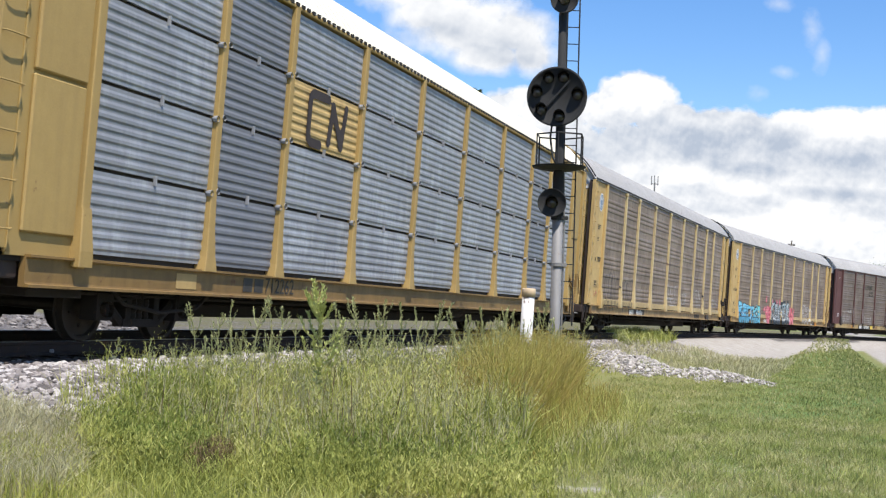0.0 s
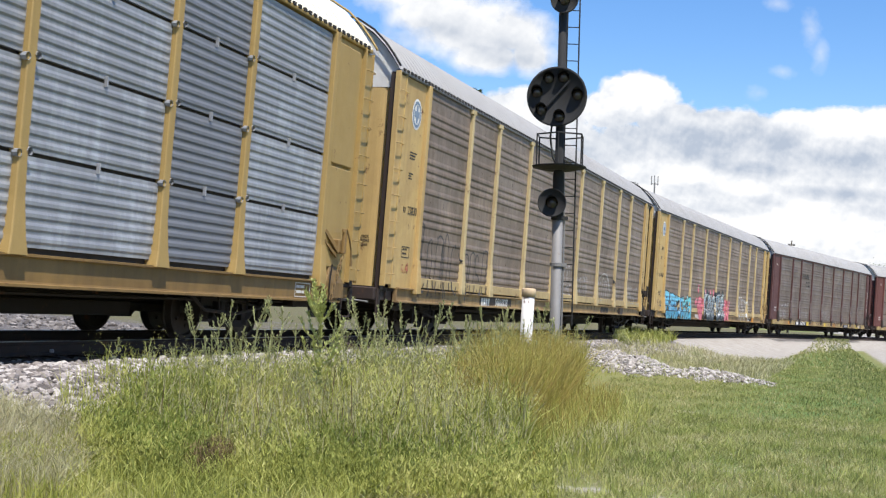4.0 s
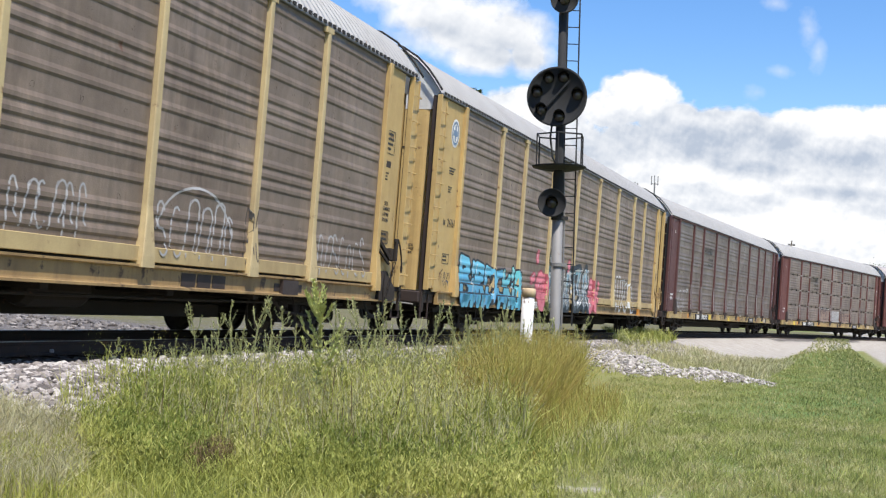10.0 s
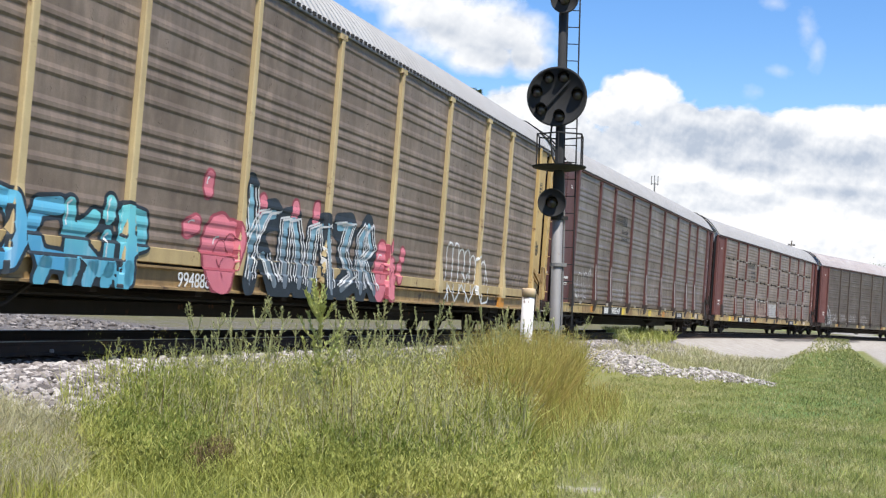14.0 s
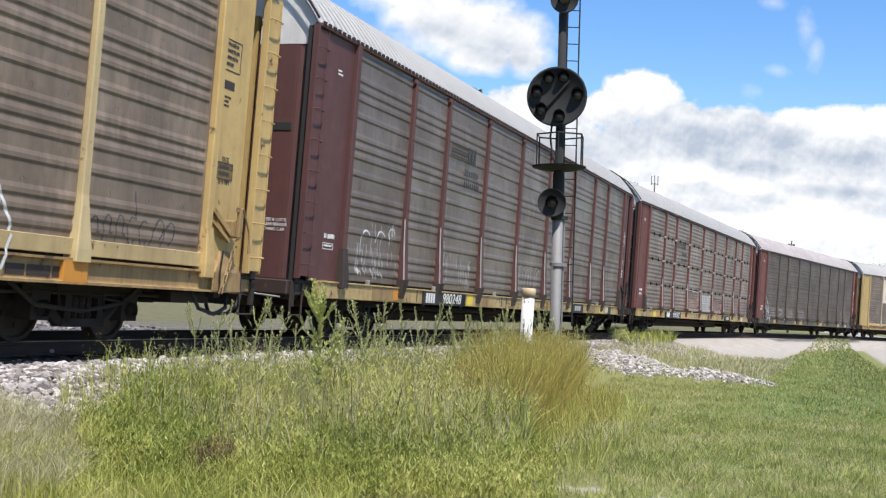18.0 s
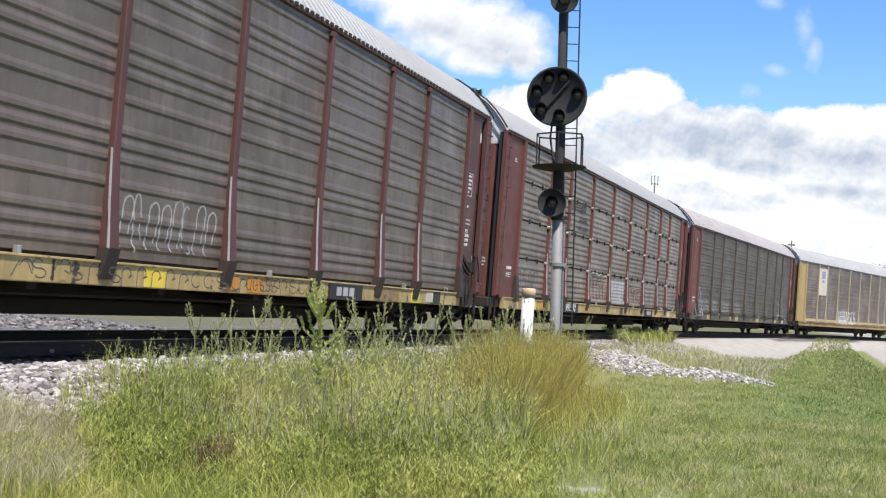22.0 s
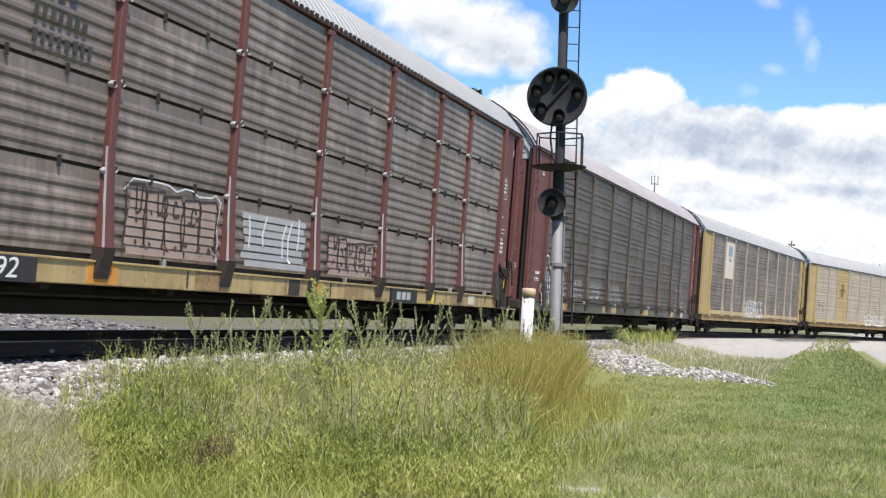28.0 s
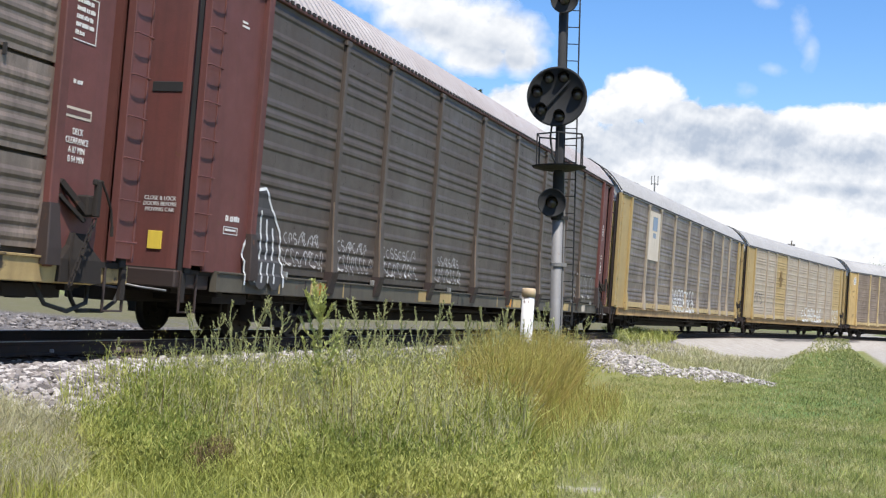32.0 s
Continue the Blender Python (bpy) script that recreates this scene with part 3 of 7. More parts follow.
    for q in (-1, 1):
        part("draft_frame", boxes((*sorted((q * 8.2, q * 13.3)), -1.05, 1.05, 0.66, 0.93), (*sorted((q * 11.6, q * 12.6)), -1.3, 1.3, 0.55, 0.7), bev=0.01), M_UNDER, car)
        part("brake_rigging", tubes(([(q * 8.4, -1.2, 0.74), (q * 8.9, -1.22, 0.46), (q * 9.8, -1.22, 0.40), (q * 10.6, -1.2, 0.5), (q * 11.0, -1.2, 0.74)], 0.028), ([(q * 8.6, -1.1, 0.72), (q * 10.8, -1.1, 0.52)], 0.022), ([(q * 9.3, -1.2, 0.76), (q * 9.35, -1.22, 0.42)], 0.016), ([(q * 10.2, -1.2, 0.76), (q * 10.2, -1.22, 0.44)], 0.016)), M_UNDER, car)
    bm = bmesh.new()
    lathe(bm, [(0.0, -0.7), (0.18, -0.62), (0.22, -0.5), (0.22, 0.5), (0.18, 0.62), (0.0, 0.7)], 12, "x", (3.6, -0.72, 0.62))
    part("air_tank", bm, M_UNDER, car)
    part("brake_pipe", tubes(([(-12.5, -1.1, 0.62), (-6, -1.12, 0.58), (0, -1.1, 0.58), (6, -1.12, 0.58), (12.5, -1.1, 0.62)], 0.022)), M_UNDER, car)
    # ends
    for q in (-1, 1):
        gap = 0.29 if (q > 0 and spec.get("slit", True)) else 0.0
        for side in (-1, 1):
            ym = (-FACE - 0.005, -FACE + 0.03) if side < 0 else (FACE - 0.03, FACE + 0.005)
            xa, xb = sorted((q * 11.98, q * (13.22 - gap)))
            part("end_bay", boxes((xa, xb, *ym, 0.99, 5.15), bev=0.006), E, car)
            xa, xb = sorted((q * 11.93, q * 12.09))
            yw = (-1.555, -1.42) if side < 0 else (1.42, 1.555)
            part("corner_post", boxes((xa, xb, *yw, 0.9, 5.17), bev=0.012), E, car)
            if side < 0:
                bm = prism([(0.92, 0.13, 1.62, 1.42), (1.1, 0.125, 1.62, 1.42), (1.6, 0.085, 1.575, 1.42)])
                f = part("corner_foot", bm, E if spec["foot"] != "wedge" else M_FOOT, car)
                f.matrix_basis = pose(q * 12.01, 0, 0)
            ladder(car, q * 13.45, side, E)
        # door that closes the end, its seams, slot and arch
        x = q * 13.54
        part("end_door", curved_door(x, q), spec.get("door", E), car)
        for y in (-0.42, 0.42):
            part("door_seam", boxes((*sorted((x, x + q * 0.03)), y - 0.03, y + 0.03, 1.02, 4.84), bev=0.006), spec.get("door", E), car)
        if spec["foot"] != "wedge":
            part("door_seam", boxes((*sorted((x, x + q * 0.012)), -0.95, 0.95, 4.02, 4.05)), M_FOOT, car)
        if q < 0:
            door_words(car, x, M_LET_W if spec["foot"] == "wedge" else M_LET_K)
        # dark strips in place of the shaded gap between door and ladder
        for ya, yb in ((-1.46, -1.33), (1.33, 1.46)):
            part("corner_angle", boxes((*sorted((q * 13.50, q * 13.63)), ya, yb, 0.95, 5.15), bev=0.01), M_BLACK if spec["foot"] == "wedge" else M_FOOT, car)
        for y in (-0.88, 0.88) if spec["foot"] == "wedge" else ():
            part("door_slot", boxes((*sorted((x - q * 0.02, x + q * 0.012)), y - 0.24, y + 0.24, 3.42, 3.56), bev=0.006), M_BLACK, car, "black slot in the end door")
        bm = bmesh.new()
        arc = [(y, z - 0.03) for y, z in roof_rows()]
        lo = [bm.verts.new((x, y, 4.86)) for y, z in arc]
        hi = [bm.verts.new((x, y * 0.985, z)) for y, z in arc]
        for i in range(len(arc) - 1):
            bm.faces.new((lo[i], lo[i + 1], hi[i + 1], hi[i]))
        bmesh.ops.solidify(bm, geom=bm.faces[:], thickness=0.04)
        part("end_cap", bm, spec.get("cap", M_WHITE), car, "chalky white arch panel over the end door")
        bm = bars(bmesh.new(), -1.1, 0, [(2, 4, 3, 2), (5, 3)], 0.09, 0.0, 0.13)
        o = tagged(part("stencil", bm, M_LET_K, car, "black stencilled bars"), kind="stuff")
        o.matrix_basis = pose(x + q * 0.008, 0, 5.2, 0, 0, 90 if q > 0 else -90)
        # hoop over the roof's end
        pts = [(q * 13.70, y * 1.03, z + 0.05) for y, z in roof_rows()]
        part("roof_hoop", tubes((pts, 0.022)), M_BLACK if spec["roof"] is not M_ROOFW else E, car, smooth=True)
        # buffer beam, step, coupler, hoses
        part("end_beam", boxes((*sorted((q * 12.9, q * 13.78)), -1.40, 1.40, 0.74, 0.98), bev=0.02), M_FOOT if q < 0 else spec["sill"], car)
        for side in (-1, 1):
            y = side * 1.42
            part("stirrup_step", tubes(([(q * 13.66, y, 0.98), (q * 13.66, y, 0.42), (q * 13.26, y, 0.42), (q * 13.26, y, 0.98)], 0.02)), M_FOOT if side < 0 else M_UNDER, car)
            part("step_bracket", boxes((q * 13.62 - 0.05, q * 13.62 + 0.05, y - 0.03, y + 0.03, 0.55, 0.95), bev=0.008), M_UNDER, car)
        part("coupler", boxes((*sorted((q * 13.6, q * 14.22)), -0.09, 0.09, 0.72, 0.92), (*sorted((q * 14.05, q * 14.34)), -0.17, 0.14, 0.66, 1.0), bev=0.03), M_UNDER, car)
        part("air_hose", tubes(([(q * 13.7, -0.55, 0.76), (q * 13.85, -0.55, 0.5), (q * 14.05, -0.5, 0.36), (q * 14.36, -0.45, 0.36)], 0.03), n=7), M_RUBBER, car, smooth=True)
        part("cut_lever", tubes(([(q * 13.8, -1.3, 0.70), (q * 13.82, -0.9, 0.72), (q * 13.95, -0.2, 0.80)], 0.014)), M_CHROME, car)
        if q > 0:
            # hand brake gear on the trailing end of the side
            BK = spec.get("brake", M_UNDER)
            bm = prism([(0.74, 0.40, 1.58, 1.46), (1.0, 0.38, 1.58, 1.46), (1.16, 0.20, 1.54, 1.46), (1.30, 0.14, 1.50, 1.46)])
            br = part("hand_brake", bm, BK, car, "grimy hand brake gear with a bell crank and chain")
            br.matrix_basis = pose(12.58, 0, 0)
            bm = boxes((-0.09, 0.15, -1.64, -1.47, 1.50, 1.74), bev=0.02)
            lathe(bm, [(0.0, -0.10), (0.05, -0.09), (0.10, -0.03), (0.10, 0.0)], 12, "y", (0.04, -1.62, 1.62))
            part("gear_box", bm, BK, br)
            part("bracket_arm", tubes(([(-0.42, -1.50, 1.86), (-0.02, -1.60, 1.52)], 0.045), ([(-0.42, -1.50, 1.70), (-0.04, -1.58, 1.44)], 0.03), n=4), BK, br)
            part("bell_crank", boxes((0.00, 0.09, -1.70, -1.64, 1.50, 1.92), (-0.05, 0.13, -1.69, -1.65, 1.86, 1.93), bev=0.012), BK, br)
            part("lever", tubes(([(0.06, -1.70, 1.92), (0.17, -1.71, 1.76), (0.29, -1.70, 1.60), (0.33, -1.70, 1.42)], 0.016), ([(0.33, -1.70, 1.42), (0.34, -1.70, 1.30)], 0.022)), BK, br)
            bm = bmesh.new()
            for n in range(9):
                a, b = Vector((0.05 - 0.04 * n, -1.66, 1.48 - 0.085 * n)), Vector((0.012 - 0.04 * n, -1.66, 1.385 - 0.085 * n))
                w = Vector((0.022, 0, -0.008)) if n % 2 else Vector((0, 0.022, 0))
                tube(bm, [a - w, b - w, b + w, a + w, a - w], 0.010, 5)
            part("chain", bm, BK, br)
            part("release_rod", tubes(([(-0.22, -1.60, 1.30), (-0.26, -1.60, 0.98), (-0.2, -1.58, 0.66)], 0.014)), M_UNDER, br)
            part("brake_hose", tubes(([(12.1, -1.3, 0.72), (12.3, -1.32, 0.48), (12.7, -1.34, 0.40), (13.1, -1.3, 0.5), (13.25, -1.2, 0.72)], 0.028), n=7), M_RUBBER, car, smooth=True)
    wheels = truck(car, -10.0) + truck(car, 10.0)
    return car, wheels


def relief(spec):
    """Depth of the car's side at (x, z), for paint that lies on it."""
    rows = rib_rows(spec["kind"], spec["foot_z"], Z1) if spec["kind"] == "wide" else None
    zs = [r[0] for r in rows] if rows else None
    ds = [r[1] for r in rows] if rows else None
    wide = 0.08

    def depth(x, z):
        d = FACE + (float(np.interp(z, zs, ds)) if rows else 0.018)
        if z < 1.24:
            d = 1.532 if z > 1.03 else 1.564
        for e in EDGE[1:-1]:
            if abs(x - e) < wide + max(0, 1.6 - z) * 0.12:
                d = max(d, 1.552 + max(0.0, 1.7 - z) * 0.085)
        return d + 0.004
    return depth


# ---- ground: one sheet to the horizon, with the track bed raised on it ----
SPINE = np.array([(track(i / 2)[0], track(i / 2)[1], i / 2, track(i / 2)[2]) for i in range(-160, 620)])


def near_track(x, y):
    """Signed distance to the track's centre (positive on the eye's side) and arc length there, for arrays."""
    x, y = np.atleast_1d(np.asarray(x, float)), np.atleast_1d(np.asarray(y, float))
    dist, arc = np.empty(len(x)), np.empty(len(x))
    for k in range(0, len(x), 4000):
        dx = x[k:k + 4000, None] - SPINE[None, :, 0]
        dy = y[k:k + 4000, None] - SPINE[None, :, 1]
        j = (dx * dx + dy * dy).argmin(1)
        i = np.arange(len(j))
        h = SPINE[j, 3]
        dist[k:k + 4000] = dx[i, j] * np.sin(h) - dy[i, j] * np.cos(h)
        far = np.hypot(dx[i, j], dy[i, j])
        dist[k:k + 4000] = np.where(dist[k:k + 4000] >= 0, far, -far)
        arc[k:k + 4000] = SPINE[j, 2]
    return dist, arc


def wobble(x, y, f, seed):
    """Smooth, cheap unevenness between -1 and 1."""
    return (np.sin(x * f + seed) * np.cos(y * f * 1.3 - seed * 1.7) + np.sin(x * f * 2.3 - y * f * 1.9 + seed * 3.1) * 0.6 + np.sin(y * f * 3.7 + x * f * 0.7 + seed) * 0.35) / 1.95


def heap(x, y):
    """How thick the spilled stone lies: a hump and a long low tail."""
    a = 1 - ((x - 5.0) / 1.45) ** 2 - ((y - 31.4) / 2.1) ** 2
    b = 1 - ((x - 6.9) / 1.9) ** 2 - ((y - 30.7) / 1.35) ** 2
    return np.clip(np.maximum(a, 0.5 * b) * (1 + 0.3 * wobble(x, y, 2.6, 2.0)), 0, 1)


def height(x, y):
    x, y = np.atleast_1d(np.asarray(x, float)), np.atleast_1d(np.asarray(y, float))
    d, s = near_track(x, y)
    a = np.abs(d)
    foot = np.where(d > 0, 4.3, 4.0)
    bed = np.interp(a, (0, 1.5, 2.0), (0.63, 0.63, 0.60))
    z = np.where(a < 2.0, bed, np.where(a < foot, 0.60 - (a - 2.0) / (foot - 2.0) * 0.52, np.maximum(0.0, 0.08 - (a - foot) * 0.02)))
    near = np.clip((d - 2.5) / 3, 0, 1) * np.clip((70 - np.hypot(x, y)) / 50, 0, 1)
    z = z + near * (0.05 * wobble(x, y, 0.45, 1.0) + 0.025 * wobble(x, y, 1.9, 4.0))
    # low heap of spilled stone
    z = z + 0.42 * heap(x, y)
    z = z + np.where(d < -6, np.clip((-d - 6) / 14, 0, 1) * 0.45, 0)
    return z


def spread(lo, hi, fine0, fine1, step, grow=1.22):
    c = list(np.arange(fine0, fine1, step))
    s, v = step, fine1
    while v < hi:
        c.append(v)
        s *= grow
        v += s
    c.append(hi)
    s, v = step, fine0 - step
    while v > lo:
        c.insert(0, v)
        s *= grow
        v -= s
    c.insert(0, lo)
    return np.array(c)


def ground_material():
    k = Mat("meadow_gravel_and_road", shift=False)
    at = k.node("ShaderNodeAttribute")
    at.attribute_name = "cover"
    sep = k.node("ShaderNodeSeparateColor")
    k.link(at.outputs["Color"], sep.inputs[0])
    big, mid, fine = k.noise(0.35, 5), k.noise(2.2, 6), k.noise(24.0, 4)
    green = k.mix(k.step(big, 0.35, 0.68), (0.20, 0.205, 0.06), (0.27, 0.24, 0.095))
    green = k.mix(k.step(mid, 0.5, 0.75, 0, 0.3), green, (0.30, 0.265, 0.15))
    green = k.mix(k.step(fine, 0.35, 0.65, 0, 0.5), green, (0.10, 0.12, 0.04))
    lush = k.mix(k.step(mid, 0.3, 0.7), (0.095, 0.16, 0.045), (0.14, 0.195, 0.05))
    green = k.mix(sep.outputs[1], green, lush)
    # dark soil, its tone also standing in for shade between the stems
    soil = k.mix(k.step(mid, 0.35, 0.7), (0.085, 0.065, 0.042), (0.16, 0.125, 0.08))
    green = k.mix(k.step(at.outputs["Alpha"], 0.2, 0.9), soil, green)
    vor = k.node("ShaderNodeTexVoronoi")
    vor.inputs["Scale"].default_value = 16.0
    k.link(k.co, vor.inputs["Vector"])
    stone = k.mix(vor.outputs["Color"], (0.18, 0.16, 0.145), (0.32, 0.295, 0.275))
    # shade in the gaps between stones, painted towards each cell's rim
    stone = k.mix(k.step(vor.outputs["Distance"], 0.25, 0.6), stone, (0.08, 0.07, 0.063))
    grit = k.mix(k.step(mid, 0.3, 0.7), (0.46, 0.425, 0.375), (0.31, 0.28, 0.24))
    grit = k.mix(k.step(fine, 0.3, 0.7, 0, 0.4), grit, (0.27, 0.235, 0.20))

    def edge(sock):
        return k.step(k.math("ADD", sock, k.math("MULTIPLY", k.math("SUBTRACT", mid, 0.5), 0.9)), 0.40, 0.60)
    col = k.mix(edge(sep.outputs[0]), green, stone)
    col = k.mix(edge(sep.outputs[2]), col, grit)
    k.bump(k.math("ADD", fine, k.math("MULTIPLY", vor.outputs["Distance"], sep.outputs[0])), 0.6, 0.04)
    return k.done(col, 0.95, 0.0, 0.2)


def inside(x, y, poly):
    hit = np.zeros(len(x), bool)
    for (ax, ay), (bx, by) in zip(poly, poly[1:] + poly[:1]):
        c = (ay > y) != (by > y)
        hit ^= c & (x < (bx - ax) * (y - ay) / (by - ay + 1e-12) + ax)
    return hit


TALL = [(-2.9, 10.9), (-2.5, 10.3), (-1.9, 10.35), (-1.3, 9.95), (-0.7, 10.3), (0.0, 10.2), (0.5, 10.9), (0.9, 11.3), (1.0, 12.9), (0.9, 14.6), (1.3, 17.5), (0.8, 19.0), (-0.2, 17.9), (-1.75, 14.9), (-2.8, 12.6)]
YARD = [(8.8, 60.0), (9.6, 53.0), (11.5, 49.5), (14.6, 50.5), (17.2, 57.0), (20.2, 68.0), (25.0, 96.0), (16.5, 92.0), (11.0, 72.0)]


def make_ground():
    gx, gy = spread(-3200, 3200, -14, 30, 0.38), spread(-1500, 4200, 5, 96, 0.38)
    X, Y = np.meshgrid(gx, gy, indexing="ij")
    x, y = X.ravel(), Y.ravel()
    z = height(x, y)
    d, s = near_track(x, y)
    n, m = len(gx), len(gy)
    idx = np.arange(n * m).reshape(n, m)
    quads = np.stack([idx[:-1, :-1], idx[1:, :-1], idx[1:, 1:], idx[:-1, 1:]], -1).reshape(-1, 4)
    ob = raw("ground", np.stack([x, y, z], 1).tolist(), quads.tolist(), ground_material(), smooth=True)
    tagged(ob, "mown grass verge with bare patches and gravel beside the track", "ground", kind="structure")
    # how much of each cover: stone, lush grass, grit
    reach = np.where(s < -8, 3.9, np.where(s < 2, 3.9 - (s + 8) * 0.12, 2.7))
    stone = np.clip((reach - np.abs(d)) / 1.2 + 0.5, 0, 1)
    stone = np.maximum(stone, np.clip(heap(x, y) * 2.5, 0, 0.62))
    stone = np.where(d < -3, np.maximum(np.clip(1.2 - np.abs(np.hypot(x + 13, y - 37)) / 9, 0, 1), np.where(d > -16, 0.47, 0.38)), stone)
    path = 19.5 + (y - 51.0) * 0.32
    lush = np.clip((-d - 3) / 4, 0, 0.3) + (d > 0) * np.clip(1.6 - np.abs(x - (path - 2.9)) / 1.8, 0, 1) * np.clip((y - 9) / 6, 0, 1)
    grit = np.clip((x - path) / 1.5 + 0.5, 0, 1) * np.clip((path + 9 - x) / 1.5 + 0.5, 0, 1) * (y > 20)
    jx, jy = x + 1.1 * wobble(x, y, 0.9, 5.0), y + 2.2 * wobble(x, y, 0.6, 9.0)
    soft = sum(inside(jx + a, jy + b, YARD) for a, b in ((0, 0), (0.5, 0.9), (-0.5, 0.9), (0.5, -0.9), (-0.5, -0.9), (0.9, 0), (-0.9, 0), (0, 1.6))) / 8
    grit = np.maximum(grit, 0.95 * soft)
    grit = np.maximum(grit, 0.7 * np.clip((5.6 - d) / 1.2 + 0.5, 0, 1) * np.clip((d - 2.2) / 1.0 + 0.5, 0, 1) * np.clip((s - 14) / 8, 0, 1) * np.clip((90 - s) / 10, 0, 1))
    for px, py, r in ((1.37, 10.69, 0.55), (2.36, 15.3, 0.5), (4.4, 20.2, 0.6), (2.09, 10.4, 0.4), (1.9, 16.2, 0.5), (3.2, 12.6, 0.3), (-1.85, 9.95, 0.55), (-1.4, 9.6, 0.5)):
        grit = np.maximum(grit, np.clip(1.1 - np.hypot(x - px, y - py) / r, 0, 1) * 0.8)
    # soil under the tall grass, with the stems' shade in its colour
    soil_shade = sum(inside(x + 0.25 * wobble(x, y, 3.0, 1.0) + a, y + b, TALL) for a, b in ((0, 0), (0.3, 0.2), (-0.3, 0.2), (0, -0.4))) / 4
    # the same dark mix lowers the field beyond the track
    soil_shade = np.maximum(soil_shade, np.clip((-d - 2.5) / 1.5, 0, 0.55) * np.clip((70 + d) / 20, 0, 1))
    ca = ob.data.color_attributes.new("cover", "FLOAT_COLOR", "POINT")
    ca.data.foreach_set("color", np.stack([stone, lush, grit, 1.0 - soil_shade], 1).ravel())
    return ob


make_ground()


def rock_material(name, light, mid, dark):
    k = Mat(name, shift=False, island=True)
    r = k.node("ShaderNodeValToRGB")
    r.color_ramp.elements[0].color, r.color_ramp.elements[1].color = (*dark, 1), (*light, 1)
    e = r.color_ramp.elements.new(0.45)
    e.color = (*mid, 1)
    k.link(k.rand, r.inputs[0])
    col = k.mix(k.step(k.noise(30, 5), 0.4, 0.7, 0, 0.5), r.outputs[0], tuple(c * 0.55 for c in mid))
    k.bump(k.noise(60, 4), 0.5, 0.01)
    return k.done(col, 0.9, 0.0, 0.3)


M_ROCK = rock_material("crushed_pink_grey_stone", (0.58, 0.535, 0.50), (0.29, 0.255, 0.235), (0.085, 0.073, 0.067))
# darker copy of M_ROCK: the train's shade put into the stones beyond
M_ROCKD = rock_material("shade_toned_stone", (0.33, 0.30, 0.275), (0.18, 0.16, 0.145), (0.06, 0.052, 0.047))
M_PALE = rock_material("pale_spilled_stone", (0.56, 0.52, 0.475), (0.37, 0.335, 0.30), (0.17, 0.145, 0.125))


def stones(name, x, y, size, material, label, sink=0.25):
    """Many broken stones in one mesh, each a lumpy twenty-sided piece."""
    n = len(x)
    bm = bmesh.new()
    bmesh.ops.create_icosphere(bm, subdivisions=1, radius=1.0)
    base = np.array([v.co[:] for v in bm.verts])
    tri = np.array([[v.index for v in f.verts] for f in bm.faces])
    bm.free()
    g = np.random.default_rng(7)
    v = base[None] * g.uniform(0.6, 1.3, (n, len(base), 1))
    v = v * np.stack([g.uniform(0.75, 1.3, n), g.uniform(0.75, 1.3, n), g.uniform(0.5, 0.85, n)], 1)[:, None, :]
    a, b = g.uniform(0, 6.28, n), g.uniform(-0.5, 0.5, n)
    ca, sa, cb, sb = np.cos(a), np.sin(a), np.cos(b), np.sin(b)
    vx, vy, vz = v[..., 0], v[..., 1], v[..., 2]
    vx, vz = vx * cb[:, None] - vz * sb[:, None], vx * sb[:, None] + vz * cb[:, None]
    vx, vy = vx * ca[:, None] - vy * sa[:, None], vx * sa[:, None] + vy * ca[:, None]
    r = size[:, None]
    z = height(x, y)
    out = np.stack([vx * r + x[:, None], vy * r + y[:, None], vz * r + (z + size * sink)[:, None]], -1).reshape(-1, 3)
    f = (tri[None] + (np.arange(n) * len(base))[:, None, None]).reshape(-1, 3)
    ob = raw(name, out.tolist(), f.tolist(), material)
    return tagged(ob, label, "gravel", kind="stuff")


def scatter_along(n, s0, s1, d0, d1, seed, power=1.0):
    g = np.random.default_rng(seed)
    s = g.uniform(s0, s1, n)
    d = d0 + (d1 - d0) * g.uniform(0, 1, n) ** power
    p = np.array([track(a, -b) for a, b in zip(s, d)])
    return p[:, 0], p[:, 1], g


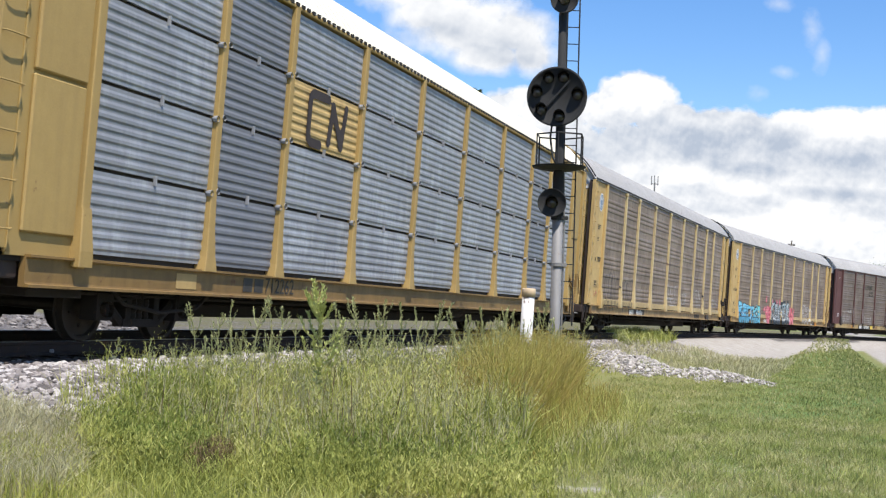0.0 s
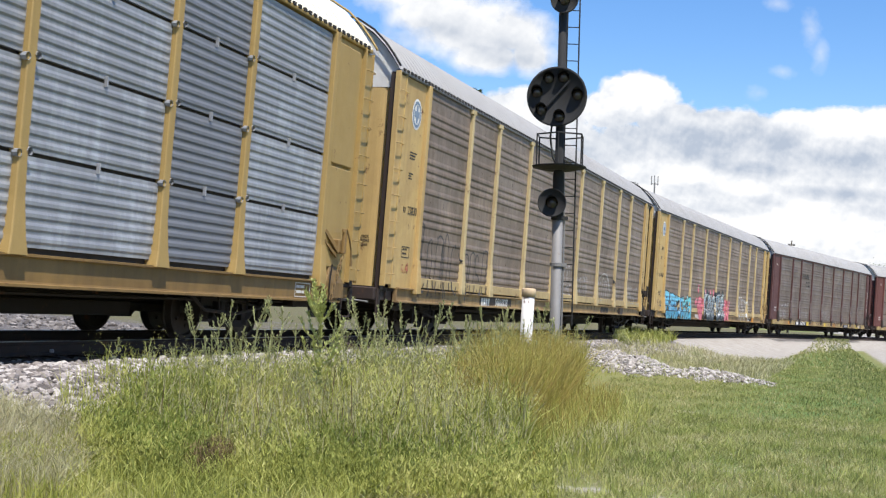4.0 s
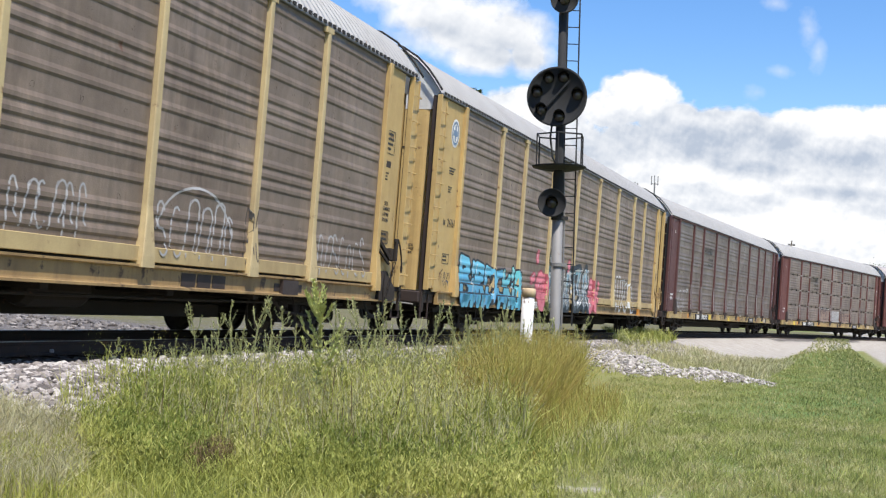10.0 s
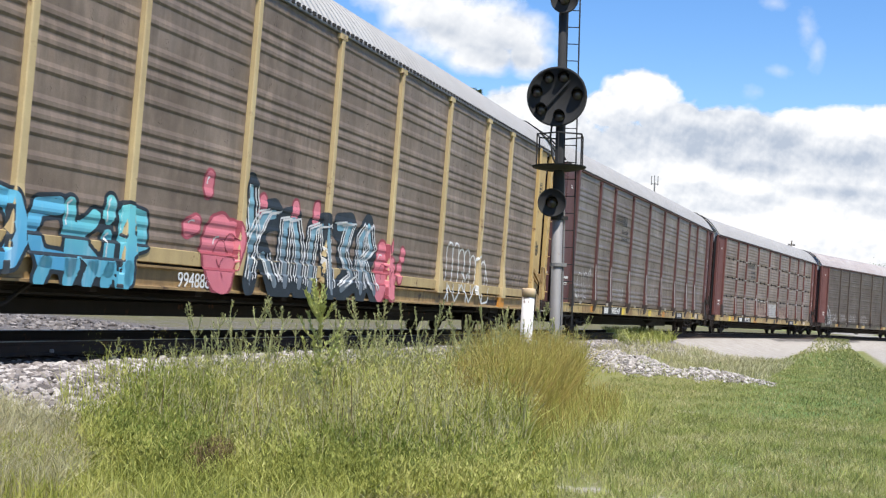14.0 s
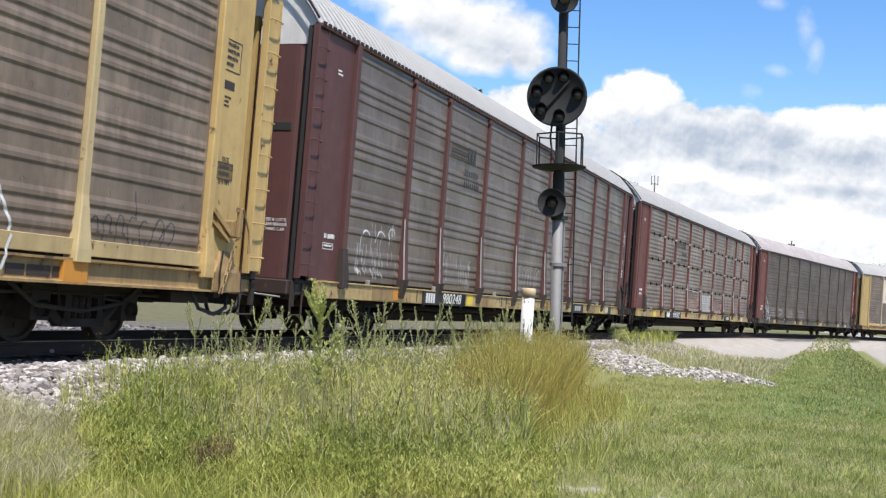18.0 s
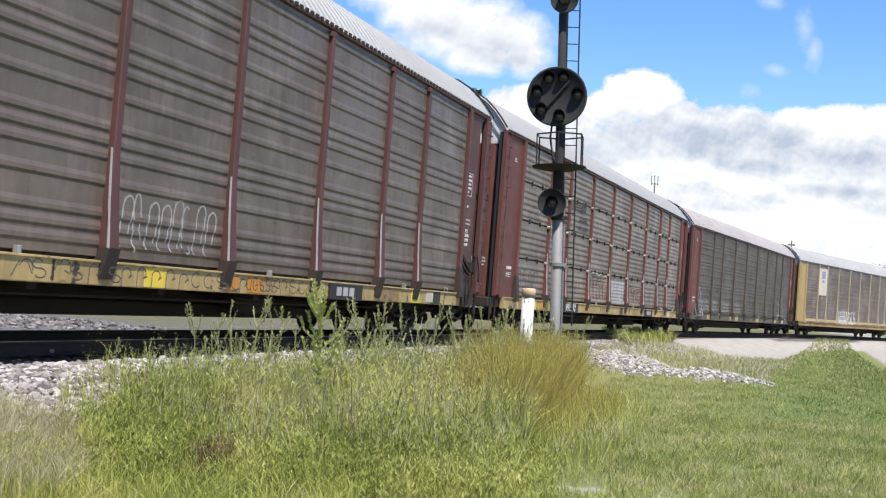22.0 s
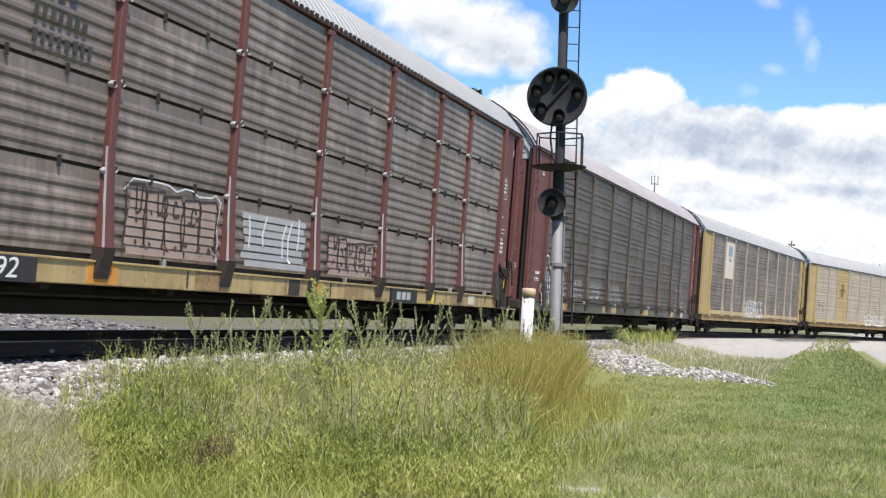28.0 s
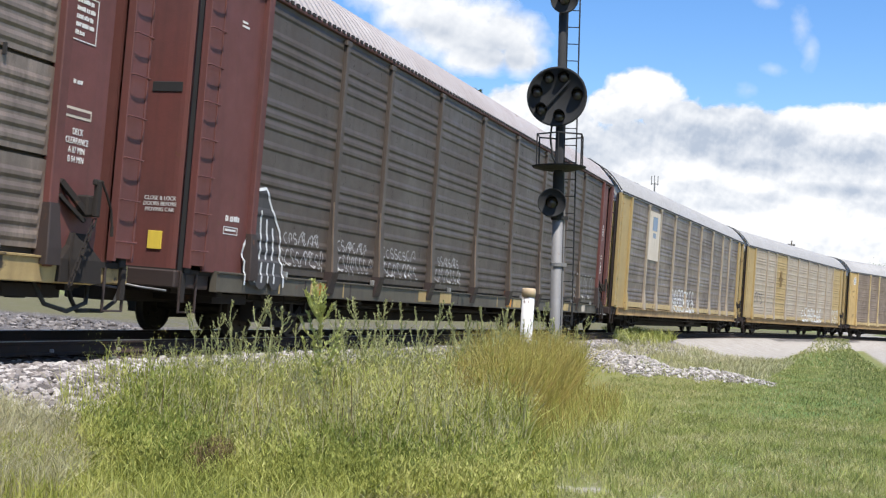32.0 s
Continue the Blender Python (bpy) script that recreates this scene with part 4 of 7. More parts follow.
def make_stones():
    x, y, g = scatter_along(19000, -19, -4.0, 1.38, 4.15, 11, 1.1)
    stones("track_ballast", x, y, 0.02 + 0.05 * g.uniform(0, 1, len(x)) ** 1.6, M_ROCK, "crushed pink-grey stone ballast sloping from the track")
    x, y, g = scatter_along(6000, -4.5, 24, 1.38, 3.3, 12, 1.2)
    stones("track_ballast", x, y, g.uniform(0.025, 0.06, len(x)), M_ROCK, "crushed stone ballast beside the rails")
    x, y, g = scatter_along(2600, -17, 16, -1.0, 1.0, 15)
    stones("track_ballast", x, y, g.uniform(0.03, 0.055, len(x)), M_ROCK, "crushed stone ballast between the ties")
    x, y, g = scatter_along(1500, -17, 12, -3.6, -1.4, 16)
    stones("track_ballast", x, y, g.uniform(0.03, 0.06, len(x)), M_ROCKD, "crushed stone ballast beyond the rails")
    g = np.random.default_rng(13)
    x, y = g.uniform(3.2, 9.2, 26000), g.uniform(28.4, 34.2, 26000)
    keep = g.uniform(0.0, 0.75, len(x)) < heap(x, y) ** 0.7 + 0.012 * (heap(x + 0.6 * g.standard_normal(len(x)), y + 0.6 * g.standard_normal(len(x))) > 0)
    x, y = x[keep], y[keep]
    stones("stone_heap", x, y, 0.016 + 0.055 * g.uniform(0, 1, len(x)) ** 2.5, M_PALE, "low heap of spilled pale crushed stone on grass")
    g = np.random.default_rng(14)
    a, r = g.uniform(0, 6.283, 700), np.sqrt(g.uniform(0, 1, 700)) * 7
    stones("stone_spill", -13 + r * np.cos(a), 37 + r * np.sin(a) * 0.5, g.uniform(0.05, 0.12, 700), M_ROCKD, "crushed stone in a shade-dark tone strewn beyond the track")


make_stones()

# ---- the track ----
M_RAIL = painted("rusty_rail_steel", (0.045, 0.027, 0.020), (0.026, 0.019, 0.016), 0.5, 0.4, 0.88, 0.1)
M_HEAD = painted("worn_rail_head", (0.40, 0.39, 0.38), (0.25, 0.24, 0.23), 0.4, 0.0, 0.3, 0.9, streak=0.1)
M_TIE = painted("creosoted_timber", (0.075, 0.055, 0.042), (0.13, 0.10, 0.08), 0.6, 0.0, 0.9)
railway = tagged(new("railway_track"), "curved railway track on dark timber ties", "track", kind="structure")


def rail(off, lift):
    prof = ((-0.07, -0.17), (-0.07, -0.155), (-0.012, -0.13), (-0.012, -0.045), (-0.037, -0.035), (-0.037, -0.006), (-0.03, 0.0), (0.03, 0.0), (0.037, -0.006), (0.037, -0.035), (0.012, -0.045), (0.012, -0.13), (0.07, -0.155), (0.07, -0.17))
    vs, fs, k = [], [], len(prof)
    n = 0
    for i in range(-90, 560):
        x, y, h = track(i * 0.5, off)
        vs += [(x - math.sin(h) * d, y + math.cos(h) * d, RAIL + lift + z) for d, z in prof]
        if n:
            for j in range(k):
                a = (n - 1) * k + j
                b = (n - 1) * k + (j + 1) % k
                fs.append((a, b, b + k, a + k))
        n += 1
    ob = raw("rail", vs, fs, M_RAIL, railway, "rust-brown rail with a polished running head")
    ob.data.materials.append(M_HEAD)
    for p in ob.data.polygons:
        if p.index % k in (5, 6, 7):
            p.material_index = 1
    return ob


rail(-0.755, 0.0)
rail(0.755, 0.032)


def ties():
    me = mesh_of("tie", boxes((-0.115, 0.115, -1.32, 1.32, -0.17, 0.0), bev=0.012), M_TIE)
    plate = mesh_of("tie_plate", boxes((-0.09, 0.09, -0.17, 0.17, 0.0, 0.02), (-0.07, -0.03, -0.12, -0.08, 0.02, 0.05), (0.03, 0.07, 0.08, 0.12, 0.02, 0.05), bev=0.004), M_RAIL)
    rnd = random.Random(5)
    s = -20.0
    while s < 96:
        x, y, h = track(s)
        t = again("tie", me, railway, "", pose(x, y, RAIL - 0.185, CANT, 0, math.degrees(h) + rnd.uniform(-1, 1)))
        if s < 14:
            for o in (-0.755, 0.755):
                again("tie_plate", plate, t, "", pose(0, o, 0.0))
        s += 0.53 + rnd.uniform(-0.02, 0.02)
    for s in (-11.6, -10.2):
        x, y, h = track(s, -0.79)
        part("rail_anchor", boxes((x - 0.025, x + 0.025, y - 0.015, y + 0.015, RAIL - 0.14, RAIL - 0.10), bev=0.006), M_ROCK, railway)


ties()


# ---- the train ----
TRAIN = []


def tag_part(car, name, spec, strokes, w, material, label=""):
    bm = bmesh.new()
    dep = relief(spec)
    for st in strokes:
        grime_strokes(bm, st, w, dep)
    return tagged(part(name, bm, material, car, label), kind="stuff")


def piece(car, name, spec, strokes, r, material, lift, label=""):
    bm = bmesh.new()
    fill(bm, strokes, r, relief(spec), lift)
    return tagged(part(name, bm, material, car, label), kind="stuff")


def scrawl(x0, x1, z0, z1, n, seed, slant=0.12):
    """Loose looping strokes of a sprayed tag: upright hooks and arches, no letters."""
    rnd = random.Random(seed)
    out = []
    w = (x1 - x0) / n
    for i in range(n):
        a = x0 + i * w
        h = z0 + (z1 - z0) * rnd.uniform(0.75, 1.0)
        k = rnd.randrange(4)
        if k == 0:
            st = [(a, z0), (a + slant, h)] + arc_pts(a + slant + w * 0.35, h - 0.1, w * 0.35, 0.12, 160, -20, 6) + [(a + w * 0.72, z0 + rnd.uniform(0, 0.2))]
        elif k == 1:
            st = arc_pts(a + w * 0.4, (z0 + h) / 2, w * 0.38, (h - z0) / 2, 60, 320, 10)
        elif k == 2:
            st = arc_pts(a + w * 0.3, h - (h - z0) * 0.25, w * 0.26, (h - z0) * 0.25, 20, 260, 8) + arc_pts(a + w * 0.45, z0 + (h - z0) * 0.25, w * 0.3, (h - z0) * 0.25, 80, -150, 8)
        else:
            st = [(a + w * 0.1, z0 - 0.05), (a + w * 0.12, z0 + (h - z0) * 0.6)] + arc_pts(a + w * 0.4, z0 + (h - z0) * 0.65, w * 0.28, (h - z0) * 0.35, 170, -60, 9) + [(a + w * 0.8, z0 + 0.1)]
        out.append(st)
    return out


def rubs(x0, x1, z0, z1, n, seed):
    """Short scratchy upright strokes where paint has been rubbed off."""
    rnd = random.Random(seed)
    out = []
    for i in range(n):
        x, z = rnd.uniform(x0, x1), z0 + (z1 - z0) * rnd.random() ** 1.3
        h = rnd.uniform(0.06, 0.28)
        out.append([(x, z), (x + rnd.uniform(-0.03, 0.03), min(z + h, z1))])
    return out


def blocks(x0, x1, z0, z1, n, seed):
    """Outlines of fat interlocking blocks with small openings, as in a block-style piece; no letters."""
    rnd = random.Random(seed)
    out = []
    w = (x1 - x0) / n
    for i in range(n):
        a, b = x0 + i * w + rnd.uniform(-0.04, 0.02), x0 + (i + 1) * w + rnd.uniform(-0.02, 0.05)
        top, low = z1 - rnd.uniform(0, 0.14), z0 + rnd.uniform(0, 0.08)
        mid = (z0 + z1) / 2 + rnd.uniform(-0.08, 0.08)
        out.append([(a, low), (a + 0.03, mid), (a - 0.02, top), (b - 0.08, top + 0.03), (b, top - 0.1), (b - 0.05, mid), (b + 0.02, low)])
        c, turn = (a + b) / 2 + rnd.uniform(-0.08, 0.08), rnd.random()
        if turn < 0.35:
            out.append(arc_pts(c, mid + rnd.uniform(0.02, 0.2), w * rnd.uniform(0.08, 0.16), rnd.uniform(0.05, 0.12), 20, 320, 8))
        elif turn < 0.6:
            out.append([(c - 0.05, top), (c - 0.02, mid + 0.05), (c + 0.07, mid + 0.09), (c + 0.08, top)])
        elif turn < 0.8:
            out.append([(b - 0.03, mid + 0.1), (c, mid + 0.04), (c + 0.02, mid - 0.08), (b - 0.02, mid - 0.06)])
        else:
            out.append([(c - 0.04, low), (c - 0.01, mid - 0.2), (c + 0.09, low)])
    return out


def board(car, x0, x1, z0=0.71, z1=0.99, label="black number board"):
    return part("number_board", boxes((x0, x1, -1.575, -1.50, z0, z1), bev=0.005), M_BLACK, car, label)


def stencil(car, x, z, rows, h, material, y=-1.478, w=0.05, label="small stencilled lines"):
    return tagged(part("stencil", bars(bmesh.new(), x, z, rows, h, y, w), material, car, label), kind="stuff")


def framed_stencil(car, x0, x1, z0, z1, material, rows):
    t = 0.012
    y = -1.479
    bm = boxes((x0, x1, y - 0.003, y, z1 - t, z1), (x0, x1, y - 0.003, y, z0, z0 + t), (x0, x0 + t, y - 0.003, y, z0, z1), (x1 - t, x1, y - 0.003, y, z0, z1))
    h = (z1 - z0) / (len(rows) * 1.7 + 1.2)
    bars(bm, x0 + 0.05, z1 - h * 1.2, rows, h, y, (x1 - x0) / 14)
    return tagged(part("stencil_box", bm, material, car, "boxed stencil table"), kind="stuff")


BASE = {"eave": M_SILD, "kind": "wide", "foot": "flare", "post": M_CREAM, "end": M_YEL, "sheet": M_GREY, "sill": M_RUSTSILL, "roof": M_ROOFG, "foot_z": 1.2}


def car_a():
    sp = dict(BASE, id="a", brake=M_MUSTSILL, kind="fine", foot="curve", eave=M_MUST, post=M_MUST, end=M_MUST, sheet=M_SILV, sill=M_MUSTSILL, roof=M_ROOFW, slit=False, sill_z=0.66, clip=M_SILV, roof_label="cream-painted ribbed roof",
              odd=((1, -1, M_SILD, "darker dull grey panel"), (7, -1, M_SILD, "darker dull grey panel"), (2, 2, M_YEL, "yellow painted logo panel")),
              label="mustard yellow autorack railcar with silver ribbed side panels")
    car, wh = autorack(sp)
    dep = relief(sp)
    # dark looped mark on the yellow panel
    bm = bmesh.new()
    loops = [[(-5.72, 4.0), (-6.25, 4.0)] + arc_pts(-6.25, 3.88, 0.14, 0.12, 90, 180, 4) + [(-6.39, 3.36)] + arc_pts(-6.25, 3.33, 0.14, 0.12, 180, 270, 4) + [(-5.95, 3.21)],
             [(-5.62, 3.30), (-5.52, 3.92), (-5.12, 3.28), (-5.0, 3.95)]]
    fill(bm, loops, 0.075, dep, 0.004)
    part("painted_mark", bm, M_FOOT, car, "dark brown looped mark")
    lettering("number", "712262", 0.33, M_LET_K, car, on_side(-6.95, -1.508, 0.85))
    stencil(car, -8.1, 0.85, [(1.6, 1.6)], 0.2, M_LET_K, -1.503, 0.17, "black stencilled bars")
    stencil(car, -9.9, 0.84, [(5,)], 0.2, M_YEL, -1.503, 0.1, "pale yellow patch on the sill")
    stencil(car, -12.6, 3.9, [(3, 2), (4,)], 0.05, M_LET_K)
    framed_stencil(car, -12.75, -12.4, 1.3, 1.55, M_LET_K, [(3, 4), (5, 2), (4, 3)])
    for x in (-12.68, 12.48):
        part("bay_cover", boxes((x - 0.36, x + 0.55, -1.53, -1.47, 3.0, 5.05), bev=0.02), M_MUST, car)
        part("bay_cover", boxes((x - 0.36, x + 0.55, -1.52, -1.47, 1.25, 2.96), bev=0.02), M_MUST, car)
    framed_stencil(car, 11.2, 11.75, 0.72, 0.95, M_LET_W, [(3, 4), (5, 2)]).location = (0, -0.03, 0)
    return car, wh, sp


def yellow_car(sp):
    car, wh = autorack(sp)
    bm = bmesh.new()
    bmesh.ops.create_circle(bm, cap_ends=True, radius=0.25, segments=28)
    o = part("emblem", bm, M_WHITE, car, "round blue and grey emblem")
    o.matrix_basis = pose(-12.53, -1.482, 4.5, 90) @ Matrix.Diagonal((1, 1.25, 1, 1))
    bm = bmesh.new()
    for i in range(24):
        a = i * math.pi / 12
        box(bm, 0.19 * math.cos(a) - 0.022, 0.19 * math.cos(a) + 0.022, 0.19 * math.sin(a) - 0.022, 0.19 * math.sin(a) + 0.022, 0.004, 0.008)
    box(bm, -0.13, 0.13, -0.05, 0.05, 0.004, 0.008)
    box(bm, -0.04, 0.04, -0.14, 0.14, 0.004, 0.0085)
    o2 = part("emblem_figure", bm, M_EMB, o, "blue-grey cross in a ring")
    stencil(car, -12.72, 3.72, [(3, 4), (6,), (2, 3)], 0.035, M_LET_K)
    stencil(car, -12.7, 3.3, [(2, 2), (3,), (2, 1)], 0.03, M_LET_K)
    framed_stencil(car, -12.76, -12.36, 1.62, 1.84, M_LET_K, [(4, 3), (5, 2)])
    up = sp.get("marks", 0.0)
    framed_stencil(car, 12.18, 12.62, 3.52 + up, 3.96 + up, M_LET_K, [(3, 4, 2), (5, 2, 3), (4, 3, 2), (3, 3)])
    part("stencil_box", boxes((12.22, 12.5, -1.479, -1.476, 3.26 + up, 3.38 + up)), M_FOOT, car, "small brown stencil patch")
    stencil(car, 12.25, 3.15 + up, [(2, 2), (3,), (2, 1)], 0.035, M_FOOT, w=0.04)
    lettering("stencil", "DECK\nCLEARANCE\nA 87 MIN\nB 94 MIN", 0.105, M_LET_K, car, on_side(12.42, -1.479, 2.42), 0.72)
    part("stencil_box", boxes((12.2, 12.64, -1.479, -1.476, 1.82 + 1.6 * up, 2.06 + 1.6 * up)), M_MUSTSILL, car, "mustard stencil patch")
    framed_stencil(car, 12.2, 12.64, 1.82 + 1.6 * up, 2.06 + 1.6 * up, M_LET_K, [(5, 4), (6, 3)]).location = (0, -0.002, 0)
    stencil(car, 8.0, 0.85, [(3, 4, 2)], 0.12, M_FOOT, -1.505, 0.1, "worn dark lettering on the sill")
    return car, wh, sp


def car_b():
    sp = dict(BASE, id="b", label="yellow autorack railcar with grimy grey ribbed panels and dark tags")
    car, wh, _ = yellow_car(sp)
    lettering("number", "23830", 0.24, M_LET_K, car, on_side(-12.37, -1.481, 2.56), 0.8)
    stencil(car, -12.84, 2.56, [(1, 1)], 0.13, M_LET_K, -1.481, 0.05)
    tag_part(car, "sprayed_tag", sp, scrawl(-11.9, -9.4, 0.95, 2.3, 5, 3) + scrawl(-9.1, -7.3, 1.0, 2.1, 4, 4) + [[(-11.95, 2.5), (-11.6, 2.3), (-11.75, 1.2)], [(-10.4, 2.1), (-10.45, 0.85)], [(-9.4, 1.9), (-9.0, 1.3), (-9.2, 0.8)]], 0.042, M_TAGK, "dripping black sprayed tag")
    tag_part(car, "sprayed_tag", sp, scrawl(-12.72, -12.3, 1.25, 1.5, 3, 5), 0.02, M_TAGR, "small red sprayed tag")
    tag_part(car, "sprayed_tag", sp, scrawl(-1.2, 0.9, 1.45, 2.15, 5, 6) + scrawl(-1.0, 1.1, 1.25, 1.6, 6, 7), 0.035, M_TAGF, "faded white sprayed tag")
    tag_part(car, "sprayed_tag", sp, scrawl(1.75, 3.2, 1.3, 1.95, 6, 8), 0.03, M_TAGF, "faded white sprayed tag")
    tag_part(car, "sprayed_tag", sp, scrawl(4.6, 6.7, 1.15, 1.95, 6, 9) + [arc_pts(5.6, 1.35, 1.0, 0.75, 10, 170, 14)], 0.035, M_TAGF, "faded white sprayed tag")
    tag_part(car, "sprayed_tag", sp, scrawl(9.5, 11.6, 1.15, 1.85, 7, 10), 0.035, M_TAGF, "faded white sprayed tag")
    tag_part(car, "sprayed_tag", sp, scrawl(6.95, 7.35, 1.2, 2.1, 2, 11), 0.025, M_TAGK, "small black sprayed tag")
    lettering("number", "986808", 0.27, M_LET_W, car, on_side(-6.0, -1.504, 0.85, 0.2), 1.3)
    stencil(car, -7.6, 0.85, [(1, 1, 1, 1)], 0.18, M_LET_W, -1.503, 0.12, "worn white bars on the sill")
    part("number_board", boxes((-7.72, -5.15, -1.502, -1.49, 0.735, 0.975)), M_FOOT, car, "dark painted number panel")
    stencil(car, 5.3, 0.86, [(3, 3, 3)], 0.18, M_FOOT, -1.503, 0.12, "dark block lettering on the sill")
    part("sill_patch", boxes((8.2, 8.75, -1.56, -1.5, 0.74, 0.97), bev=0.004), M_FOOT, car, "small dark grey plate")
    return car, wh, sp


def car_c():
    sp = dict(BASE, id="c", marks=0.3, brake=M_RUSTSILL, label="yellow autorack railcar with large blue and pink graffiti")
    car, wh, _ = yellow_car(sp)
    lettering("number", "24161", 0.26, M_LET_K, car, on_side(-12.36, -1.481, 2.52), 0.75)
    stencil(car, -12.85, 2.52, [(1, 1)], 0.14, M_LET_K, -1.481, 0.05)
    # fat blue letters with dark edges, running down over the sill
    glyphs = {
        "B": [[(0, 0.85), (0.03, 1.75)], [(0.03, 1.75), (0.43, 1.70), (0.46, 1.50), (0.08, 1.38)], [(0.08, 1.38), (0.54, 1.18), (0.48, 0.93), (0, 0.85)]],
        "I": [[(0, 0.88), (0.02, 1.24)], [(0.03, 1.52), (0.05, 1.66)]],
        "R": [[(0, 0.83), (0.03, 1.63)], [(0.03, 1.66), (0.38, 1.60), (0.36, 1.38), (0.07, 1.30)], [(0.14, 1.28), (0.44, 0.83)]],
        "D": [[(0, 0.83), (0.02, 1.58)], [(0.02, 1.60), (0.34, 1.52), (0.46, 1.20), (0.30, 0.92), (0, 0.84)]],
        "C": [[(0.36, 1.54), (0.08, 1.50), (-0.02, 1.20), (0.10, 0.95), (0.40, 0.93)]],
        "K": [[(0, 0.86), (0.02, 1.56)], [(0.40, 1.46), (0.06, 1.18), (0.45, 0.88)]],
        "P": [[(0, 0.80), (0.02, 1.58)], [(0.02, 1.58), (0.34, 1.53), (0.35, 1.26), (0.06, 1.17)]],
    }

    def spell(items):
        return [[(x + a * 1.22, b + 0.04) for a, b in st] for ch, x in items for st in glyphs[ch]]
    fat = spell((("B", -11.55), ("I", -10.69), ("R", -10.42), ("D", -9.70), ("C", -8.90)))
    teal = spell((("K", -8.28), ("I", -7.55), ("P", -7.22)))
    drip = [[(a, 0.95), (a - 0.10, 0.76)] for a in (-11.35, -11.1, -10.75, -10.3, -9.95, -9.55, -8.7, -8.2, -7.85, -7.5, -7.2)]
    piece(car, "graffiti_outline", sp, fat + teal + drip, 0.155, M_TAGNAVY, 0.003, "dark outline of blue graffiti")
    piece(car, "graffiti_shade", sp, drip, 0.10, M_TAGTEAL, 0.006, "blue sprayed ground under the graffiti")
    piece(car, "graffiti_fill", sp, fat, 0.105, M_TAGBLUE, 0.006, "sky blue sprayed shapes")
    piece(car, "graffiti_fill", sp, teal, 0.105, M_TAGTEAL, 0.006, "teal sprayed shapes")
    tag_part(car, "graffiti_shine", sp, [[(a[-1][0] - 0.07, a[-1][1] - 0.22), (a[-1][0] - 0.06, a[-1][1] + 0.02), (a[-1][0], a[-1][1] + 0.07)] for a in fat + teal if len(a) == 2], 0.022, M_TAGW, "pale highlights").location = (0, -0.012, 0)
    # pink cloud with slate blue shapes
    pink = [arc_pts(-4.85, 1.25, 0.3, 0.32, 90, 270, 6), [(-4.9, 0.95), (-4.55, 1.5)], [(0.95, 0.95), (1.15, 1.6)], [(1.45, 1.0), (1.6, 1.35)]]
    drops = [[(-5.75, 1.55), (-5.55, 1.62)], [(-5.3, 2.12), (-5.28, 2.26)], [(-3.72, 1.95), (-3.68, 2.1)], [(-2.62, 2.0), (-2.58, 2.12)], [(-1.85, 2.0), (-1.8, 2.18)], [(2.02, 1.2), (2.08, 1.38)], [(2.2, 1.62), (2.22, 1.68)], [(1.55, 1.75), (1.6, 1.8)]]
    piece(car, "graffiti_outline", sp, pink, 0.29, M_TAGDR, 0.002, "crimson outline of pink graffiti")
    piece(car, "graffiti_fill", sp, pink, 0.24, M_TAGP, 0.005, "pink sprayed blots")
    piece(car, "graffiti_outline", sp, drops, 0.155, M_TAGDR, 0.002, "crimson outline of pink drops")
    piece(car, "graffiti_fill", sp, drops, 0.115, M_TAGP, 0.005, "pink sprayed drops")
    tag_part(car, "graffiti_line", sp, [arc_pts(-4.85, 1.25, 0.2, 0.2, 60, 250, 8), arc_pts(-4.7, 1.05, 0.24, 0.2, 40, 220, 8), arc_pts(-4.6, 1.42, 0.16, 0.14, 20, 260, 8), arc_pts(1.2, 1.2, 0.2, 0.22, 0, 200, 8), arc_pts(1.5, 1.1, 0.16, 0.2, 20, 210, 8)], 0.022, M_TAGDR, "crimson curls in the pink blots").location = (0, -0.01, 0)
    tag_part(car, "graffiti_line", sp, [arc_pts(-4.95, 1.35, 0.14, 0.14, 80, 170, 5), arc_pts(-5.66, 1.6, 0.10, 0.06, 60, 160, 4), arc_pts(-5.3, 2.2, 0.05, 0.08, 80, 190, 4), arc_pts(1.05, 1.45, 0.14, 0.14, 60, 160, 5)], 0.025, M_TAGW, "white glints on the pink blots").location = (0, -0.012, 0)
    slate = [[(-4.1, 2.25), (-3.95, 1.5), (-4.15, 0.9)], [(-3.95, 1.5), (-3.6, 1.9), (-3.3, 1.95)], [(-3.6, 1.3), (-3.3, 0.9)], [(-2.95, 0.9), (-2.9, 1.85), (-2.6, 1.9), (-2.4, 1.4), (-2.45, 0.9)], [(-2.05, 0.85), (-1.9, 1.8), (-1.5, 1.9), (-1.35, 1.3), (-1.3, 0.85)],
             [(-0.9, 1.95), (-0.4, 2.0), (-0.7, 1.5), (-0.3, 1.1), (-0.8, 0.9)], [(0.05, 0.88), (0.1, 1.8), (0.4, 2.05), (0.6, 1.6), (0.2, 1.4), (0.7, 0.88)]]
    piece(car, "graffiti_outline", sp, slate, 0.25, M_TAGNAVY, 0.004, "dark sprayed ground of slate graffiti")
    piece(car, "graffiti_fill", sp, slate, 0.07, M_TAGSLATE, 0.008, "slate blue sprayed shapes")
    edge = []
    for st in slate:
        for o in (-0.20, -0.12, 0.12, 0.20):
            edge.append([(a + o, b + abs(o) * 0.3) for a, b in st])
    tag_part(car, "graffiti_edge", sp, edge, 0.032, M_TAGW, "white outlines of the slate graffiti").location = (0, -0.02, 0)
    humps = []
    for i in range(7):
        a = 4.9 + i * 0.42
        top = 2.1 - 0.05 * i + (0.06 if i % 2 else 0)
